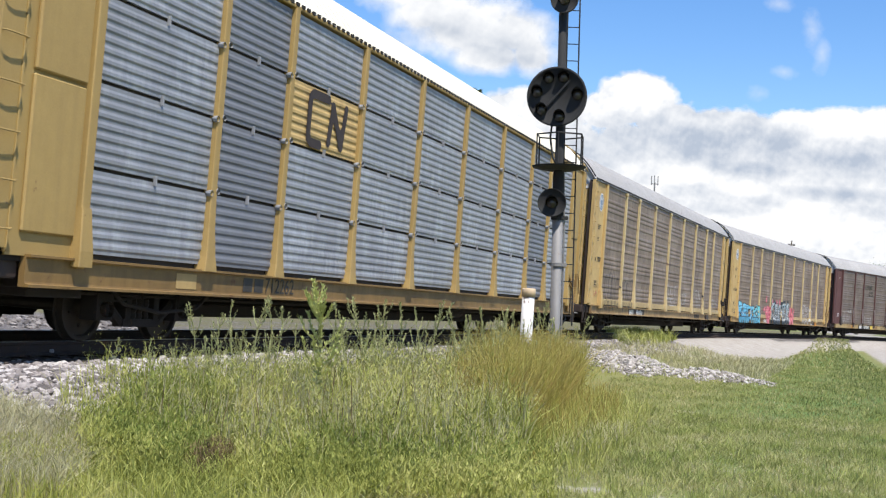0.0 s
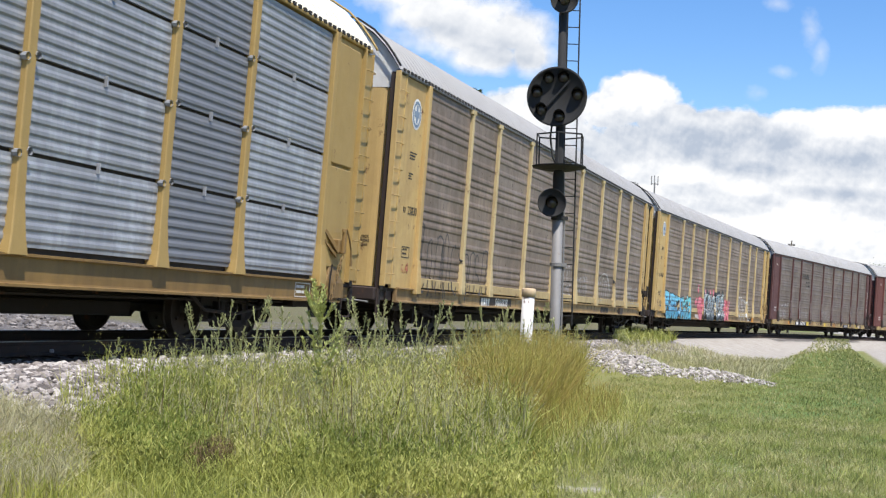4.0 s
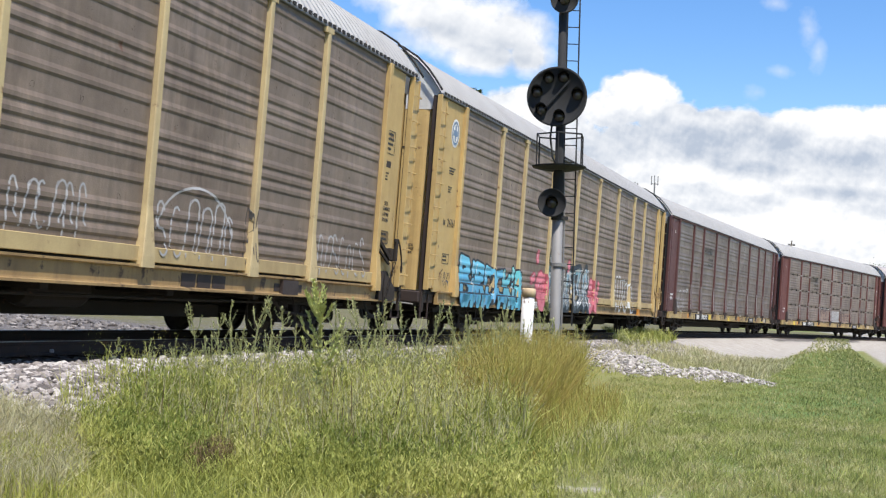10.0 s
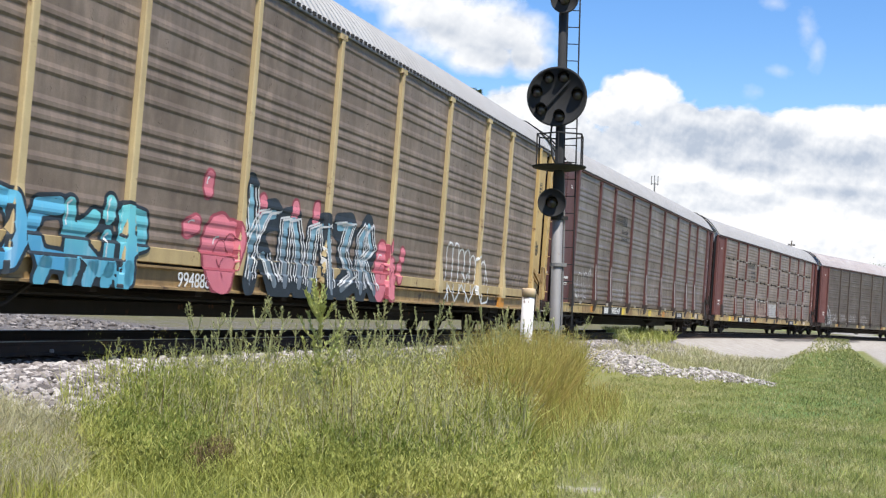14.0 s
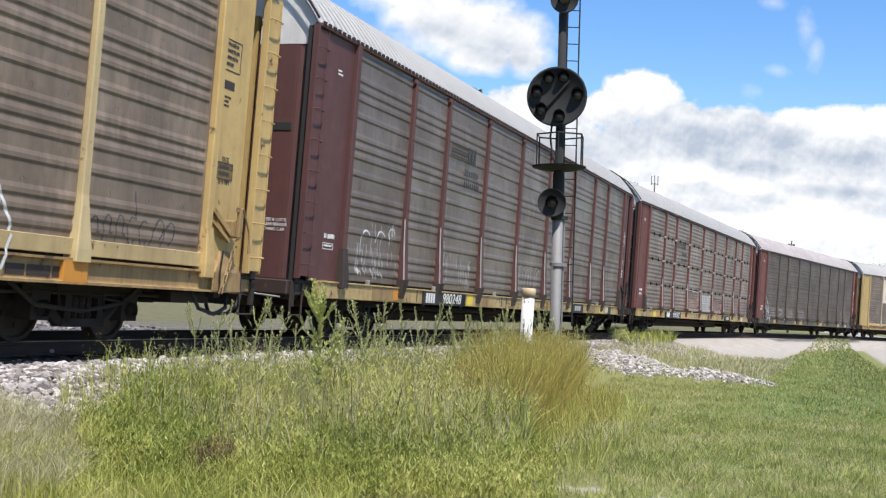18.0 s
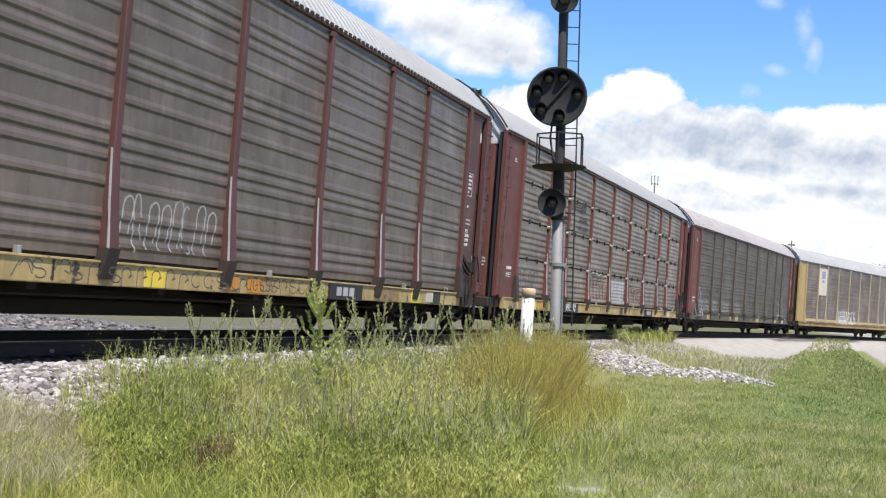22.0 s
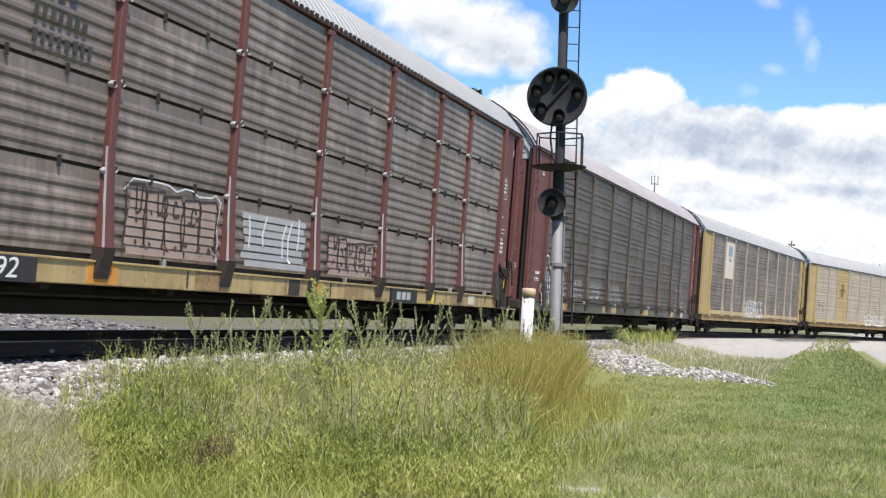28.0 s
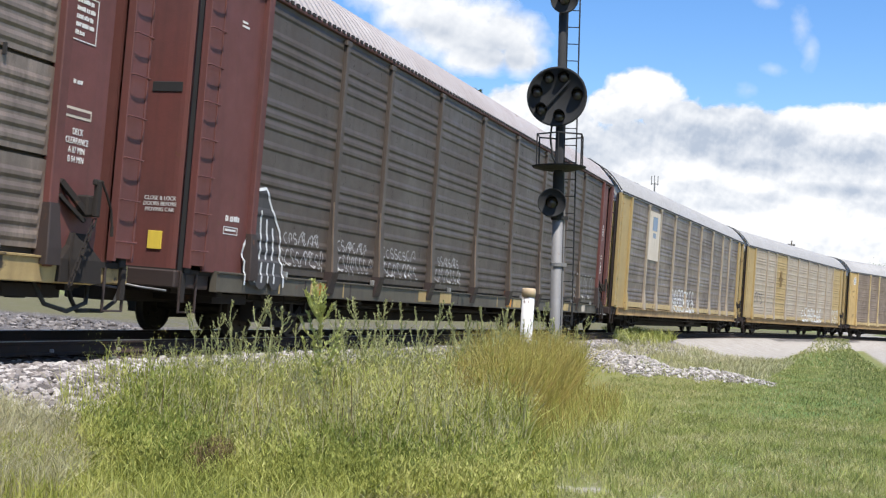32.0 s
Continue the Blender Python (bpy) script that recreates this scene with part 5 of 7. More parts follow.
        humps.append([(a, 1.0 if i % 3 else 0.8)] + [(a, top - 0.2)] + arc_pts(a + 0.2, top - 0.2, 0.2, 0.2, 180, 0, 8) + [(a + 0.4, 1.25)])
    humps += [[(4.7, 0.85), (5.0, 1.15), (5.4, 0.82), (5.9, 1.2), (6.4, 0.82), (6.9, 1.2), (7.2, 0.8)], [(7.7, 1.85), (8.05, 1.3), (7.85, 0.85), (7.4, 0.8)], [(6.0, 1.5), (6.3, 1.3), (6.6, 1.6)]]
    tag_part(car, "sprayed_tag", sp, humps, 0.045, M_TAGW, "white sprayed line of round humps")
    tag_part(car, "sprayed_tag", sp, scrawl(9.4, 11.2, 1.25, 1.6, 7, 21) + [[(10.3, 1.9), (10.35, 1.55)]], 0.025, M_TAGK, "small black sprayed tag")
    tag_part(car, "sprayed_tag", sp, scrawl(-12.75, -12.3, 1.15, 1.5, 3, 22), 0.02, M_TAGK, "small black sprayed tag")
    lettering("number", "994888", 0.28, M_LET_W, car, on_side(-5.6, -1.568, 0.85), 1.0)
    part("sill_patch", boxes((8.9, 9.35, -1.56, -1.5, 0.73, 1.0), bev=0.004), M_ORG, car, "bright orange patch")
    part("sill_patch", boxes((12.2, 12.7, -1.56, -1.5, 0.73, 1.0), bev=0.004), M_SIGNY, car, "bright yellow patch")
    return car, wh, sp


def red_stencils(car, box=3.5):
    framed_stencil(car, 12.16, 12.6, box - 0.26, box + 0.26, M_LET_W, [(3, 4, 2), (5, 2, 3), (4, 3, 2), (3, 4, 3), (2, 3)])
    part("stencil_box", boxes((12.14, 12.64, -1.481, -1.477, 2.59, 2.71)), M_CREAMP, car, "pale stencil strip")
    part("stencil_box", boxes((12.16, 12.62, -1.484, -1.480, 2.62, 2.68)), M_REDD, car)
    lettering("stencil", "DECK\nCLEARANCE\nA 87 MIN\nB 94 MIN", 0.105, M_LET_W, car, on_side(12.42, -1.479, 2.28), 0.72)
    stencil(car, 12.26, 3.0, [(1, 2)], 0.05, M_LET_W, w=0.05)
    stencil(car, -12.72, 1.78, [(1, 3)], 0.09, M_LET_W, w=0.09)
    framed_stencil(car, -12.76, -12.36, 1.55, 1.66, M_LET_W, [(6, 4)])
    stencil(car, -12.7, 4.6, [(3,), (4,)], 0.035, M_LET_W)
    for i, x in enumerate((-11.0, -10.1, -8.6, -8.3, -3.4, -2.4, 0.6, 2.2, 3.5, 7.6, 8.4, 10.6)):
        part("sill_rib", boxes((x - 0.02, x + 0.02, -1.53, -1.50, 0.75, 0.985)), M_FOOT if i % 2 else M_PALESILL, car)
    for x in (-9.6, 9.9, 1.4):
        part("sill_patch", boxes((x, x + 0.42, -1.535, -1.50, 0.76, 0.97), bev=0.004), M_ORG if x < 9 else M_CREAMP, car, "rubbed orange patch" if x < 9 else "pale patch")
    for x in (-12.0, -10.8, -7.3, -3.0, 2.8, 8.6, 11.2):
        part("sill_bracket", boxes((x - 0.03, x + 0.03, -1.54, -1.47, 0.98, 1.1), bev=0.006), M_CHROME, car)


def rail_mark(car, x, z, mt, slanted):
    """A faded striped mark with two rows of bars under it."""
    bm = bmesh.new()
    y = -FACE - 0.04
    for i in range(4):
        box(bm, x - 1.1, x - 0.05, y - 0.003, y, z + 0.42 + i * 0.07, z + 0.45 + i * 0.07)
    for i in range(3):
        box(bm, x + 0.02 + i * 0.2, x + 0.15 + i * 0.2, y - 0.003, y, z + 0.38, z + 0.72)
    bars(bm, x - 0.15, z + 0.16, [(1.4, 1.4, 1.4, 1.4, 1.4, 1.4, 1.4), (1.4, 1.4, 1.4, 1.4, 1.4, 1.4, 1.4, 1.4)], 0.15, y, 0.075, 0.45)
    return tagged(part("painted_mark", bm, mt, car, "faded black striped mark over two rows of bars"), kind="stuff")


def sill_patches(car, items):
    """Repainted and rusted stretches of a flat sill."""
    for x0, x1, mt in items:
        part("sill_patch", boxes((x0, x1, -1.532, -1.52, 0.735, 0.982), bev=0.003), mt, car, "repainted or rusted stretch of the sill")


def car_d():
    sp = dict(BASE, id="d", foot="wedge", post=M_MAROON, end=M_MAROON, sheet=M_GRED, sill=M_PALESILL, eave=M_REDD, foot_z=Z0, door=M_MAROON,
              label="oxide red autorack railcar with weathered grey ribbed panels")
    car, wh = autorack(sp)
    red_stencils(car)
    board(car, -8.0, -5.35, label="black number board with white digits")
    lettering("number", "980248", 0.31, M_LET_W, car, on_side(-6.28, -1.578, 0.85, 0.22), 1.32)
    stencil(car, -7.9, 0.85, [(1.0, 1.0, 1.0, 1.0)], 0.2, M_LET_W, -1.578, 0.1, "white bars on the number board")
    board(car, 4.95, 6.35, label="black board with three white bars")
    stencil(car, 5.2, 0.855, [(1.2, 1.2, 1.2)], 0.15, M_TAGF, -1.578, 0.17, "worn white bars")
    rail_mark(car, -5.75, 3.55, M_LET_K, False)
    for x0, x1, z0, z1, n, sd in ((-11.4, -10.9, 1.15, 1.75, 26, 31), (-10.7, -10.2, 1.12, 1.7, 22, 32), (-9.95, -9.6, 1.7, 2.2, 10, 33), (-11.2, -9.5, 1.15, 2.15, 26, 34), (-7.1, -6.75, 1.15, 2.1, 26, 35), (-7.0, -5.0, 1.15, 1.9, 20, 36), (-5.6, -4.9, 1.12, 1.75, 30, 37)):
        tag_part(car, "paint_rub", sp, rubs(x0, x1, z0, z1, n, sd), 0.022, M_TAGF, "scratchy pale rubs in the paint")
    tag_part(car, "sprayed_tag", sp, [arc_pts(-9.75, 1.98, 0.16, 0.14, 20, 230, 9), arc_pts(-10.3, 1.75, 0.24, 0.28, 40, 170, 8), arc_pts(-11.0, 1.8, 0.2, 0.2, 30, 200, 8)], 0.028, M_TAGW, "rubbed white sprayed tag")
    tag_part(car, "sprayed_tag", sp, scrawl(-1.2, 1.1, 1.2, 1.9, 8, 34), 0.025, M_TAGF, "faint white sprayed tag")
    tag_part(car, "sprayed_tag", sp, [[(x + 2.0, z) for x, z in st] for st in scrawl(-0.1, 0.9, 0.78, 0.98, 5, 35)], 0.02, M_TAGK, "small black tag on the sill").location = (0, -0.045, 0)
    tag_part(car, "sprayed_tag", sp, scrawl(-3.2, 4.6, 0.77, 0.98, 24, 36), 0.018, M_TAGK, "row of black scribbles along the sill").location = (0, -0.045, 0)
    sill_patches(car, ((-5.15, -4.7, M_SIGNY), (-4.2, -3.5, M_RUSTSILL), (-0.6, -0.1, M_SIGNY), (2.1, 2.6, M_ORG), (7.2, 8.3, M_RUSTSILL), (9.0, 9.5, M_SIGNY), (-10.6, -9.4, M_RUSTSILL), (10.2, 10.8, M_FOOT)))
    return car, wh, sp


def car_e():
    sp = dict(BASE, id="e", kind="medium", foot="wedge", post=M_RED, end=M_RED, strip=M_TAGF, sheet=M_GREE, sill=M_PALESILL, eave=M_REDD, clip=M_TAGF, door=M_RED,
              label="oxide red autorack railcar with four rows of grey ribbed panels")
    car, wh = autorack(sp)
    red_stencils(car, 3.72)
    board(car, -8.4, -5.55, label="black number board with white digits")
    lettering("number", "991592", 0.31, M_LET_W, car, on_side(-6.45, -1.578, 0.85, 0.22), 1.3)
    stencil(car, -8.25, 0.85, [(1.0, 1.0, 1.0, 1.0)], 0.2, M_LET_W, -1.578, 0.1, "white bars on the number board")
    board(car, 4.95, 6.35, label="black board with three white bars")
    stencil(car, 5.2, 0.855, [(1.2, 1.2, 1.2)], 0.15, M_TAGF, -1.578, 0.17, "worn white bars")
    rail_mark(car, -5.75, 3.45, M_LET_K, False)
    for x0, x1, mt, sd, ln, tops in ((-4.0, -1.6, M_TAGB, 41, M_FOOT, 2.0), (-1.05, 1.2, M_TAGF, 42, M_TAGF, 1.98), (1.95, 4.15, M_TAGB, 43, M_FOOT, 1.8)):
        rnd = random.Random(sd)
        # the paint took on the crowns of the ribs only, so the field is a stack of uneven stripes
        stripes = []
        z = 1.17
        while z < tops - 0.03:
            stripes.append([(x0 + 0.1 + rnd.uniform(-0.05, 0.1), z), (x1 - 0.1 - rnd.uniform(-0.05, 0.12), z)])
            z += 0.115
        tag_part(car, "graffiti_fill", sp, stripes, 0.088, mt, "faded pale graffiti field worn to stripes on the ribs")
        if ln is M_FOOT:
            tag_part(car, "graffiti_line", sp, blocks(x0 + 0.1, x1 - 0.1, 1.14, tops, 5, sd), 0.036, ln, "graffiti strokes").location = (0, -0.006, 0)
            spots = [[(x0 + 0.3 + i * 0.3 + rnd.uniform(-0.08, 0.08), z), (x0 + 0.4 + i * 0.3 + rnd.uniform(-0.05, 0.08), z + rnd.uniform(-0.06, 0.06))] for i in range(6) for z in (1.32 + rnd.uniform(-0.06, 0.06), 1.58 + rnd.uniform(-0.06, 0.1))]
            tag_part(car, "graffiti_line", sp, spots, 0.06, M_MAROON, "dark red openings of the graffiti").location = (0, -0.007, 0)
        else:
            smears = [[(x, 1.2 + rnd.uniform(0, 0.3)), (x + rnd.uniform(-0.05, 0.05), 1.6), (x + rnd.uniform(-0.08, 0.08), 1.75 + rnd.uniform(0, 0.2))] for x in (x0 + 0.3, x0 + 0.75, x0 + 1.4, x0 + 1.6, x1 - 0.35)]
            tag_part(car, "graffiti_line", sp, smears, 0.05, M_TAGW, "white smears on the graffiti").location = (0, -0.006, 0)
        if sd == 41:
            edge = [(x0 + 0.02, 1.9), (x0 + 0.2, 2.05), (x0 + 0.75, 2.06), (x0 + 1.0, 2.05), (x0 + 1.2, 1.99), (x0 + 1.4, 2.05), (x0 + 1.6, 2.04), (x0 + 1.75, 1.98), (x0 + 2.1, 2.0), (x0 + 2.2, 2.05), (x1 - 0.05, 1.95), (x1 - 0.12, 1.6), (x1 - 0.05, 1.4), (x1 - 0.14, 1.14)]
            tag_part(car, "graffiti_line", sp, [edge], 0.022, M_TAGW, "white edge of the graffiti").location = (0, -0.006, 0)
    tag_part(car, "sprayed_tag", sp, scrawl(-11.8, -9.9, 1.3, 1.85, 4, 47), 0.025, M_TAGK, "faint dark sprayed tag")
    sill_patches(car, ((-11.6, -11.0, M_RUSTSILL), (-10.4, -10.0, M_SIGNY), (-4.6, -4.0, M_ORG), (-2.2, -1.5, M_RUSTSILL), (0.6, 1.0, M_FOOT), (2.8, 3.7, M_RUSTSILL), (7.1, 7.5, M_SIGNY), (8.6, 9.6, M_RUSTSILL)))
    return car, wh, sp


def car_f():
    sp = dict(BASE, id="f", foot="wedge", strip=M_GREY, post=M_DARK, end=M_RED, sheet=M_DARK, sill=M_DARKSILL, roof=M_ROOFR, eave=M_REDD, foot_z=Z0, door=M_RED, roof_label="rust-stained pale ribbed roof",
              label="soot-brown autorack railcar with red ends and small white tags")
    car, wh = autorack(sp)
    red_stencils(car)
    part("placard", boxes((*sorted((-13.56, -13.54)), -1.0, -0.78, 1.25, 1.5), bev=0.004), M_SIGNY, car, "bright yellow placard")
    piece(car, "graffiti_fill", sp, [[(-11.95, 1.05), (-11.85, 2.05), (-11.6, 2.1), (-11.35, 1.6), (-11.25, 1.0)], [(-11.7, 1.0), (-11.65, 1.8)]], 0.2, M_TAGK, 0.003, "black graffiti field")
    out = [[(-12.2, 0.85), (-12.18, 1.4), (-12.05, 1.55), (-12.0, 2.25), (-11.6, 2.32), (-11.3, 1.95), (-11.05, 1.7), (-10.98, 0.85)]]
    out += [[(-11.9 + 0.2 * i, 0.9), (-11.85 + 0.2 * i, 1.4), (-11.9 + 0.2 * i, 2.1 - 0.12 * i)] for i in range(4)]
    tag_part(car, "graffiti_line", sp, out, 0.045, M_TAGW, "white outline of black graffiti").location = (0, -0.008, 0)
    for i, (a, b) in enumerate(((-11.0, -9.4), (-9.0, -7.4), (-7.0, -5.0), (-3.9, -2.2))):
        tag_part(car, "sprayed_tag", sp, scrawl(a, b, 1.2, 1.5, 9, 50 + i) + scrawl(a + 0.1, b - 0.2, 1.55, 1.75, 8, 60 + i), 0.022, M_TAGF, "faint white sprayed writing")
    tag_part(car, "sprayed_tag", sp, scrawl(8.5, 11.4, 1.2, 2.0, 7, 70), 0.03, M_TAGF, "faint white sprayed tag")
    for x in (-9.9, -4.9, -3.6, 2.0, 7.4):
        part("sill_patch", boxes((x, x + 0.7, -1.535, -1.50, 0.76, 0.98), bev=0.004), M_PALESILL, car, "worn yellow stretch of the sill")
    return car, wh, sp


def car_g():
    sp = dict(BASE, id="g", post=M_SILW, end=M_HAZED, sheet=M_GRED, odd=(), label="yellow autorack railcar with a cream emblem panel and white tags")
    car, wh = autorack(sp)
    y = -FACE - 0.037
    part("emblem_panel", boxes((-9.05, -7.25, y - 0.006, y, 3.0, 4.95)), M_CREAMP, car, "cream painted emblem panel")
    part("emblem_figure", boxes((-8.5, -7.75, y - 0.012, y - 0.006, 4.2, 4.75), (-8.35, -7.9, y - 0.012, y - 0.006, 3.9, 4.1), bev=0.01), M_EMB, car, "dark shield-shaped mark")
    tag_part(car, "sprayed_tag", sp, scrawl(-4.2, 0.8, 1.05, 2.1, 8, 81) + scrawl(-4.0, 0.6, 1.0, 1.6, 8, 82), 0.08, M_TAGW, "bold white sprayed tag")
    return car, wh, sp


def car_h():
    sp = dict(BASE, id="h", sheet=M_SILW, post=M_SILW, end=M_HAZED, sill=M_MUSTSILL, odd=((2, 0, M_HAZED, "yellow painted panel"), (8, 0, M_HAZED, "yellow painted panel")),
              label="yellow and silver autorack railcar with a yellow logo panel")
    car, wh = autorack(sp)
    y = -FACE - 0.037
    part("painted_mark", boxes((-6.3, -5.3, y - 0.008, y, 3.5, 3.7), (-6.0, -5.6, y - 0.008, y, 3.1, 4.1), bev=0.01), M_MUSTSILL, car, "dark painted mark")
    tag_part(car, "sprayed_tag", sp, scrawl(0.2, 6.4, 1.05, 1.95, 7, 91) + scrawl(0.4, 6.2, 1.0, 1.5, 8, 92), 0.09, M_TAGW, "bold white sprayed tag")
    tag_part(car, "sprayed_tag", sp, scrawl(9.6, 11.8, 1.0, 2.0, 3, 93), 0.09, M_TAGW, "white and red sprayed tag")
    tag_part(car, "sprayed_tag", sp, scrawl(-11.5, -9.8, 1.9, 2.6, 3, 94), 0.06, M_TAGK, "dark sprayed tag")
    return car, wh, sp


def car_i():
    sp = dict(BASE, id="i", label="yellow autorack railcar with grey ribbed panels, far back in the train")
    return (*yellow_car(sp)[:2], sp)


PITCH = 28.72
for n, make in enumerate((car_a, car_b, car_c, car_d, car_e, car_f, car_g, car_h, car_i)):
    made = make()
    TRAIN.append((made[0], made[1], -0.2 + PITCH * n))


# ---- signal mast ----
M_MASTG = painted("dull_aluminium_paint", (0.24, 0.232, 0.225), (0.13, 0.122, 0.115), 0.5, 0.1, 0.6, 0.2)
M_MASTK = painted("sun_faded_black_paint", (0.014, 0.014, 0.015), (0.030, 0.029, 0.028), 0.5, 0.1, 0.8)
M_LENS = painted("unlit_signal_lens", (0.035, 0.03, 0.028), (0.06, 0.05, 0.04), 0.3, 0.0, 0.08)
M_CONC = painted("concrete", (0.40, 0.38, 0.35), (0.25, 0.23, 0.2), 0.5, 0.0, 0.9)


def signal_mast():
    mast = tagged(new("railway_signal"), "tall black and grey railway signal mast with round unlit light discs", "signal")
    mast.matrix_basis = pose(2.315, 23.3, 0.0, 0, -1.62, 0)
    bm = bmesh.new()
    box(bm, -0.35, 0.35, -0.35, 0.35, -0.2, 0.22, 0.03)
    part("footing", bm, M_CONC, mast)
    bm = bmesh.new()
    lathe(bm, [(0.0, 0.2), (0.24, 0.2), (0.24, 0.26), (0.14, 0.3), (0.105, 0.45), (0.105, 3.45), (0.0, 3.46)], 16)
    part("pole", bm, M_MASTG, mast, "dull grey lower pole", True)
    bm = bmesh.new()
    lathe(bm, [(0.0, 3.40), (0.115, 3.40), (0.115, 4.3), (0.085, 4.36), (0.08, 8.3), (0.0, 8.32)], 14)
    part("pole", bm, M_MASTK, mast, "black upper pole", True)
    for z in (2.5, 3.42, 0.9):
        bm = bmesh.new()
        lathe(bm, [(0.105, z - 0.04), (0.135, z - 0.035), (0.135, z + 0.035), (0.105, z + 0.04)], 16)
        box(bm, 0.11, 0.2, -0.04, 0.04, z - 0.035, z + 0.035)
        part("clamp", bm, M_MASTG if z < 3 else M_MASTK, mast)

    def head(name, at, r, lights, depth=0.09):
        """A round dished target with hooded lenses; faces the eye."""
        bm = bmesh.new()
        lathe(bm, [(0.0, 0.0), (r * 0.9, 0.0), (r * 0.93, -0.03), (r, -0.03), (r * 1.0, 0.02), (r * 0.9, 0.05), (r * 0.4, 0.10), (0.0, 0.10)], 40, "y")
        o = part(name, bm, M_MASTK, mast, "black round target disc with hooded unlit lamps" if len(lights) > 1 else "small black round lamp target", True)
        o.matrix_basis = Matrix.Translation(at) @ pose(0, 0, 0, 0, 0, -9) @ Matrix.Diagonal((1, -1, 1, 1))
        for lx, lz, lr in lights:
            bm = bmesh.new()
            n = 18
            rim = []
            for j in range(n + 1):
                a = math.pi * (-0.12 + 1.24 * j / n)
                c, s = math.cos(a), math.sin(a)
                rim.append([bm.verts.new((lx + lr * c, y, lz + lr * s)) for y in (0.0, 0.10 + 0.13 * max(0, s))])
            for u, v in zip(rim, rim[1:]):
                bm.faces.new((u[0], u[1], v[1], v[0]))
            bmesh.ops.solidify(bm, geom=bm.faces[:], thickness=0.012)
            part("hood", bm, M_MASTK, o)
            bm = bmesh.new()
            lathe(bm, [(lr * 0.92, 0.0), (lr * 0.92, -0.03), (lr * 0.75, -0.05), (lr * 0.4, -0.075), (0.0, -0.085)][::-1], 18, "y", (lx, 0, lz))
            part("lens", bm, M_LENS, o, "dark unlit glass lens", True)
        return o
    ring = [(0.40 * math.cos(radians(a)), 0.40 * math.sin(radians(a)), 0.115) for a in (72, 115, 5, 168, 222, 278)]
    big = head("target_disc", (-0.10, -0.24, 5.785), 0.59, ring)
    bm = tubes(([(-0.24, 0.05, -0.26), (0.24, 0.05, 0.30)], 0.022))
    part("brace", bm, M_MASTK, big)
    head("lamp_target", (-0.14, -0.22, 3.70), 0.28, [(0, 0, 0.12)])
    head("lamp_target", (-0.0, -0.22, 7.72), 0.275, [(0, 0, 0.12)])
    for z, w in ((5.85, 0.3), (3.72, 0.16), (7.72, 0.16)):
        part("lamp_case", boxes((-w / 2 - 0.03, w / 2 - 0.03, -0.14, 0.08, z - w / 2, z + w / 2), bev=0.02), M_MASTK, mast)
    # platform with its rail
    bm = bmesh.new()
    lathe(bm, [(0.0, 4.36), (0.30, 4.36), (0.52, 4.41), (0.54, 4.44), (0.0, 4.45)], 20)
    plat = part("platform", bm, M_MASTK, mast, "small black service platform with a railing")
    ang = [radians(a) for a in (20, 80, 140, 200, 260, 320)]
    pts = [(0.50 * math.cos(a) + 0.01, 0.50 * math.sin(a)) for a in ang]
    for x, y in pts:
        part("railing_post", tubes(([(x, y, 4.42), (x, y, 5.05)], 0.014)), M_MASTK, plat)
    for z in (5.05,):
        part("railing", tubes(([(x, y, z) for x, y in pts + pts[:1]], 0.016)), M_MASTK, plat)
    # ladder behind, cable, conduit
    for x in (0.12, 0.36):
        part("ladder_rail", tubes(([(x, 0.26, 1.3), (x, 0.24, 8.6)], 0.015)), M_MASTK, mast)
    z = 1.5
    while z < 8.5:
        part("rung", tubes(([(0.12, 0.25, z), (0.36, 0.25, z)], 0.010)), M_MASTK, mast)
        z += 0.34
    part("cable", tubes(([(-0.16, -0.12, 5.35), (-0.20, -0.14, 5.0), (-0.14, -0.12, 4.6), (-0.05, -0.12, 4.42)], 0.02)), M_RUBBER, mast, smooth=True)
    part("conduit", tubes(([(0.13, 0.02, 0.3), (0.135, 0.02, 3.3), (0.1, 0.02, 4.3)], 0.018)), M_MASTG, mast)


signal_mast()


def marker_post():
    p = tagged(new("marker_post"), "weathered white plastic marker post with a tan cap in tall grass", "post")
    p.matrix_basis = pose(1.47, 20.0, 0.0, 0, 0.5, 0)
    bm = bmesh.new()
    lathe(bm, [(0.0, 0.0), (0.105, 0.0), (0.105, 1.84), (0.0, 1.85)], 18)
    k = painted("flaking_white_paint", (0.74, 0.72, 0.70), (0.40, 0.36, 0.31), 0.3, 0.42, 0.6, streak=0.35)
    part("post", bm, k, p, "flaking white shaft", True)
    bm = bmesh.new()
    lathe(bm, [(0.105, 1.80), (0.118, 1.80), (0.118, 1.93), (0.105, 1.945), (0.0, 1.95)], 18)
    part("cap", bm, painted("tan_plastic", (0.60, 0.45, 0.28), (0.40, 0.28, 0.17), 0.4, 0.0), p, "tan band and cap", True)


marker_post()

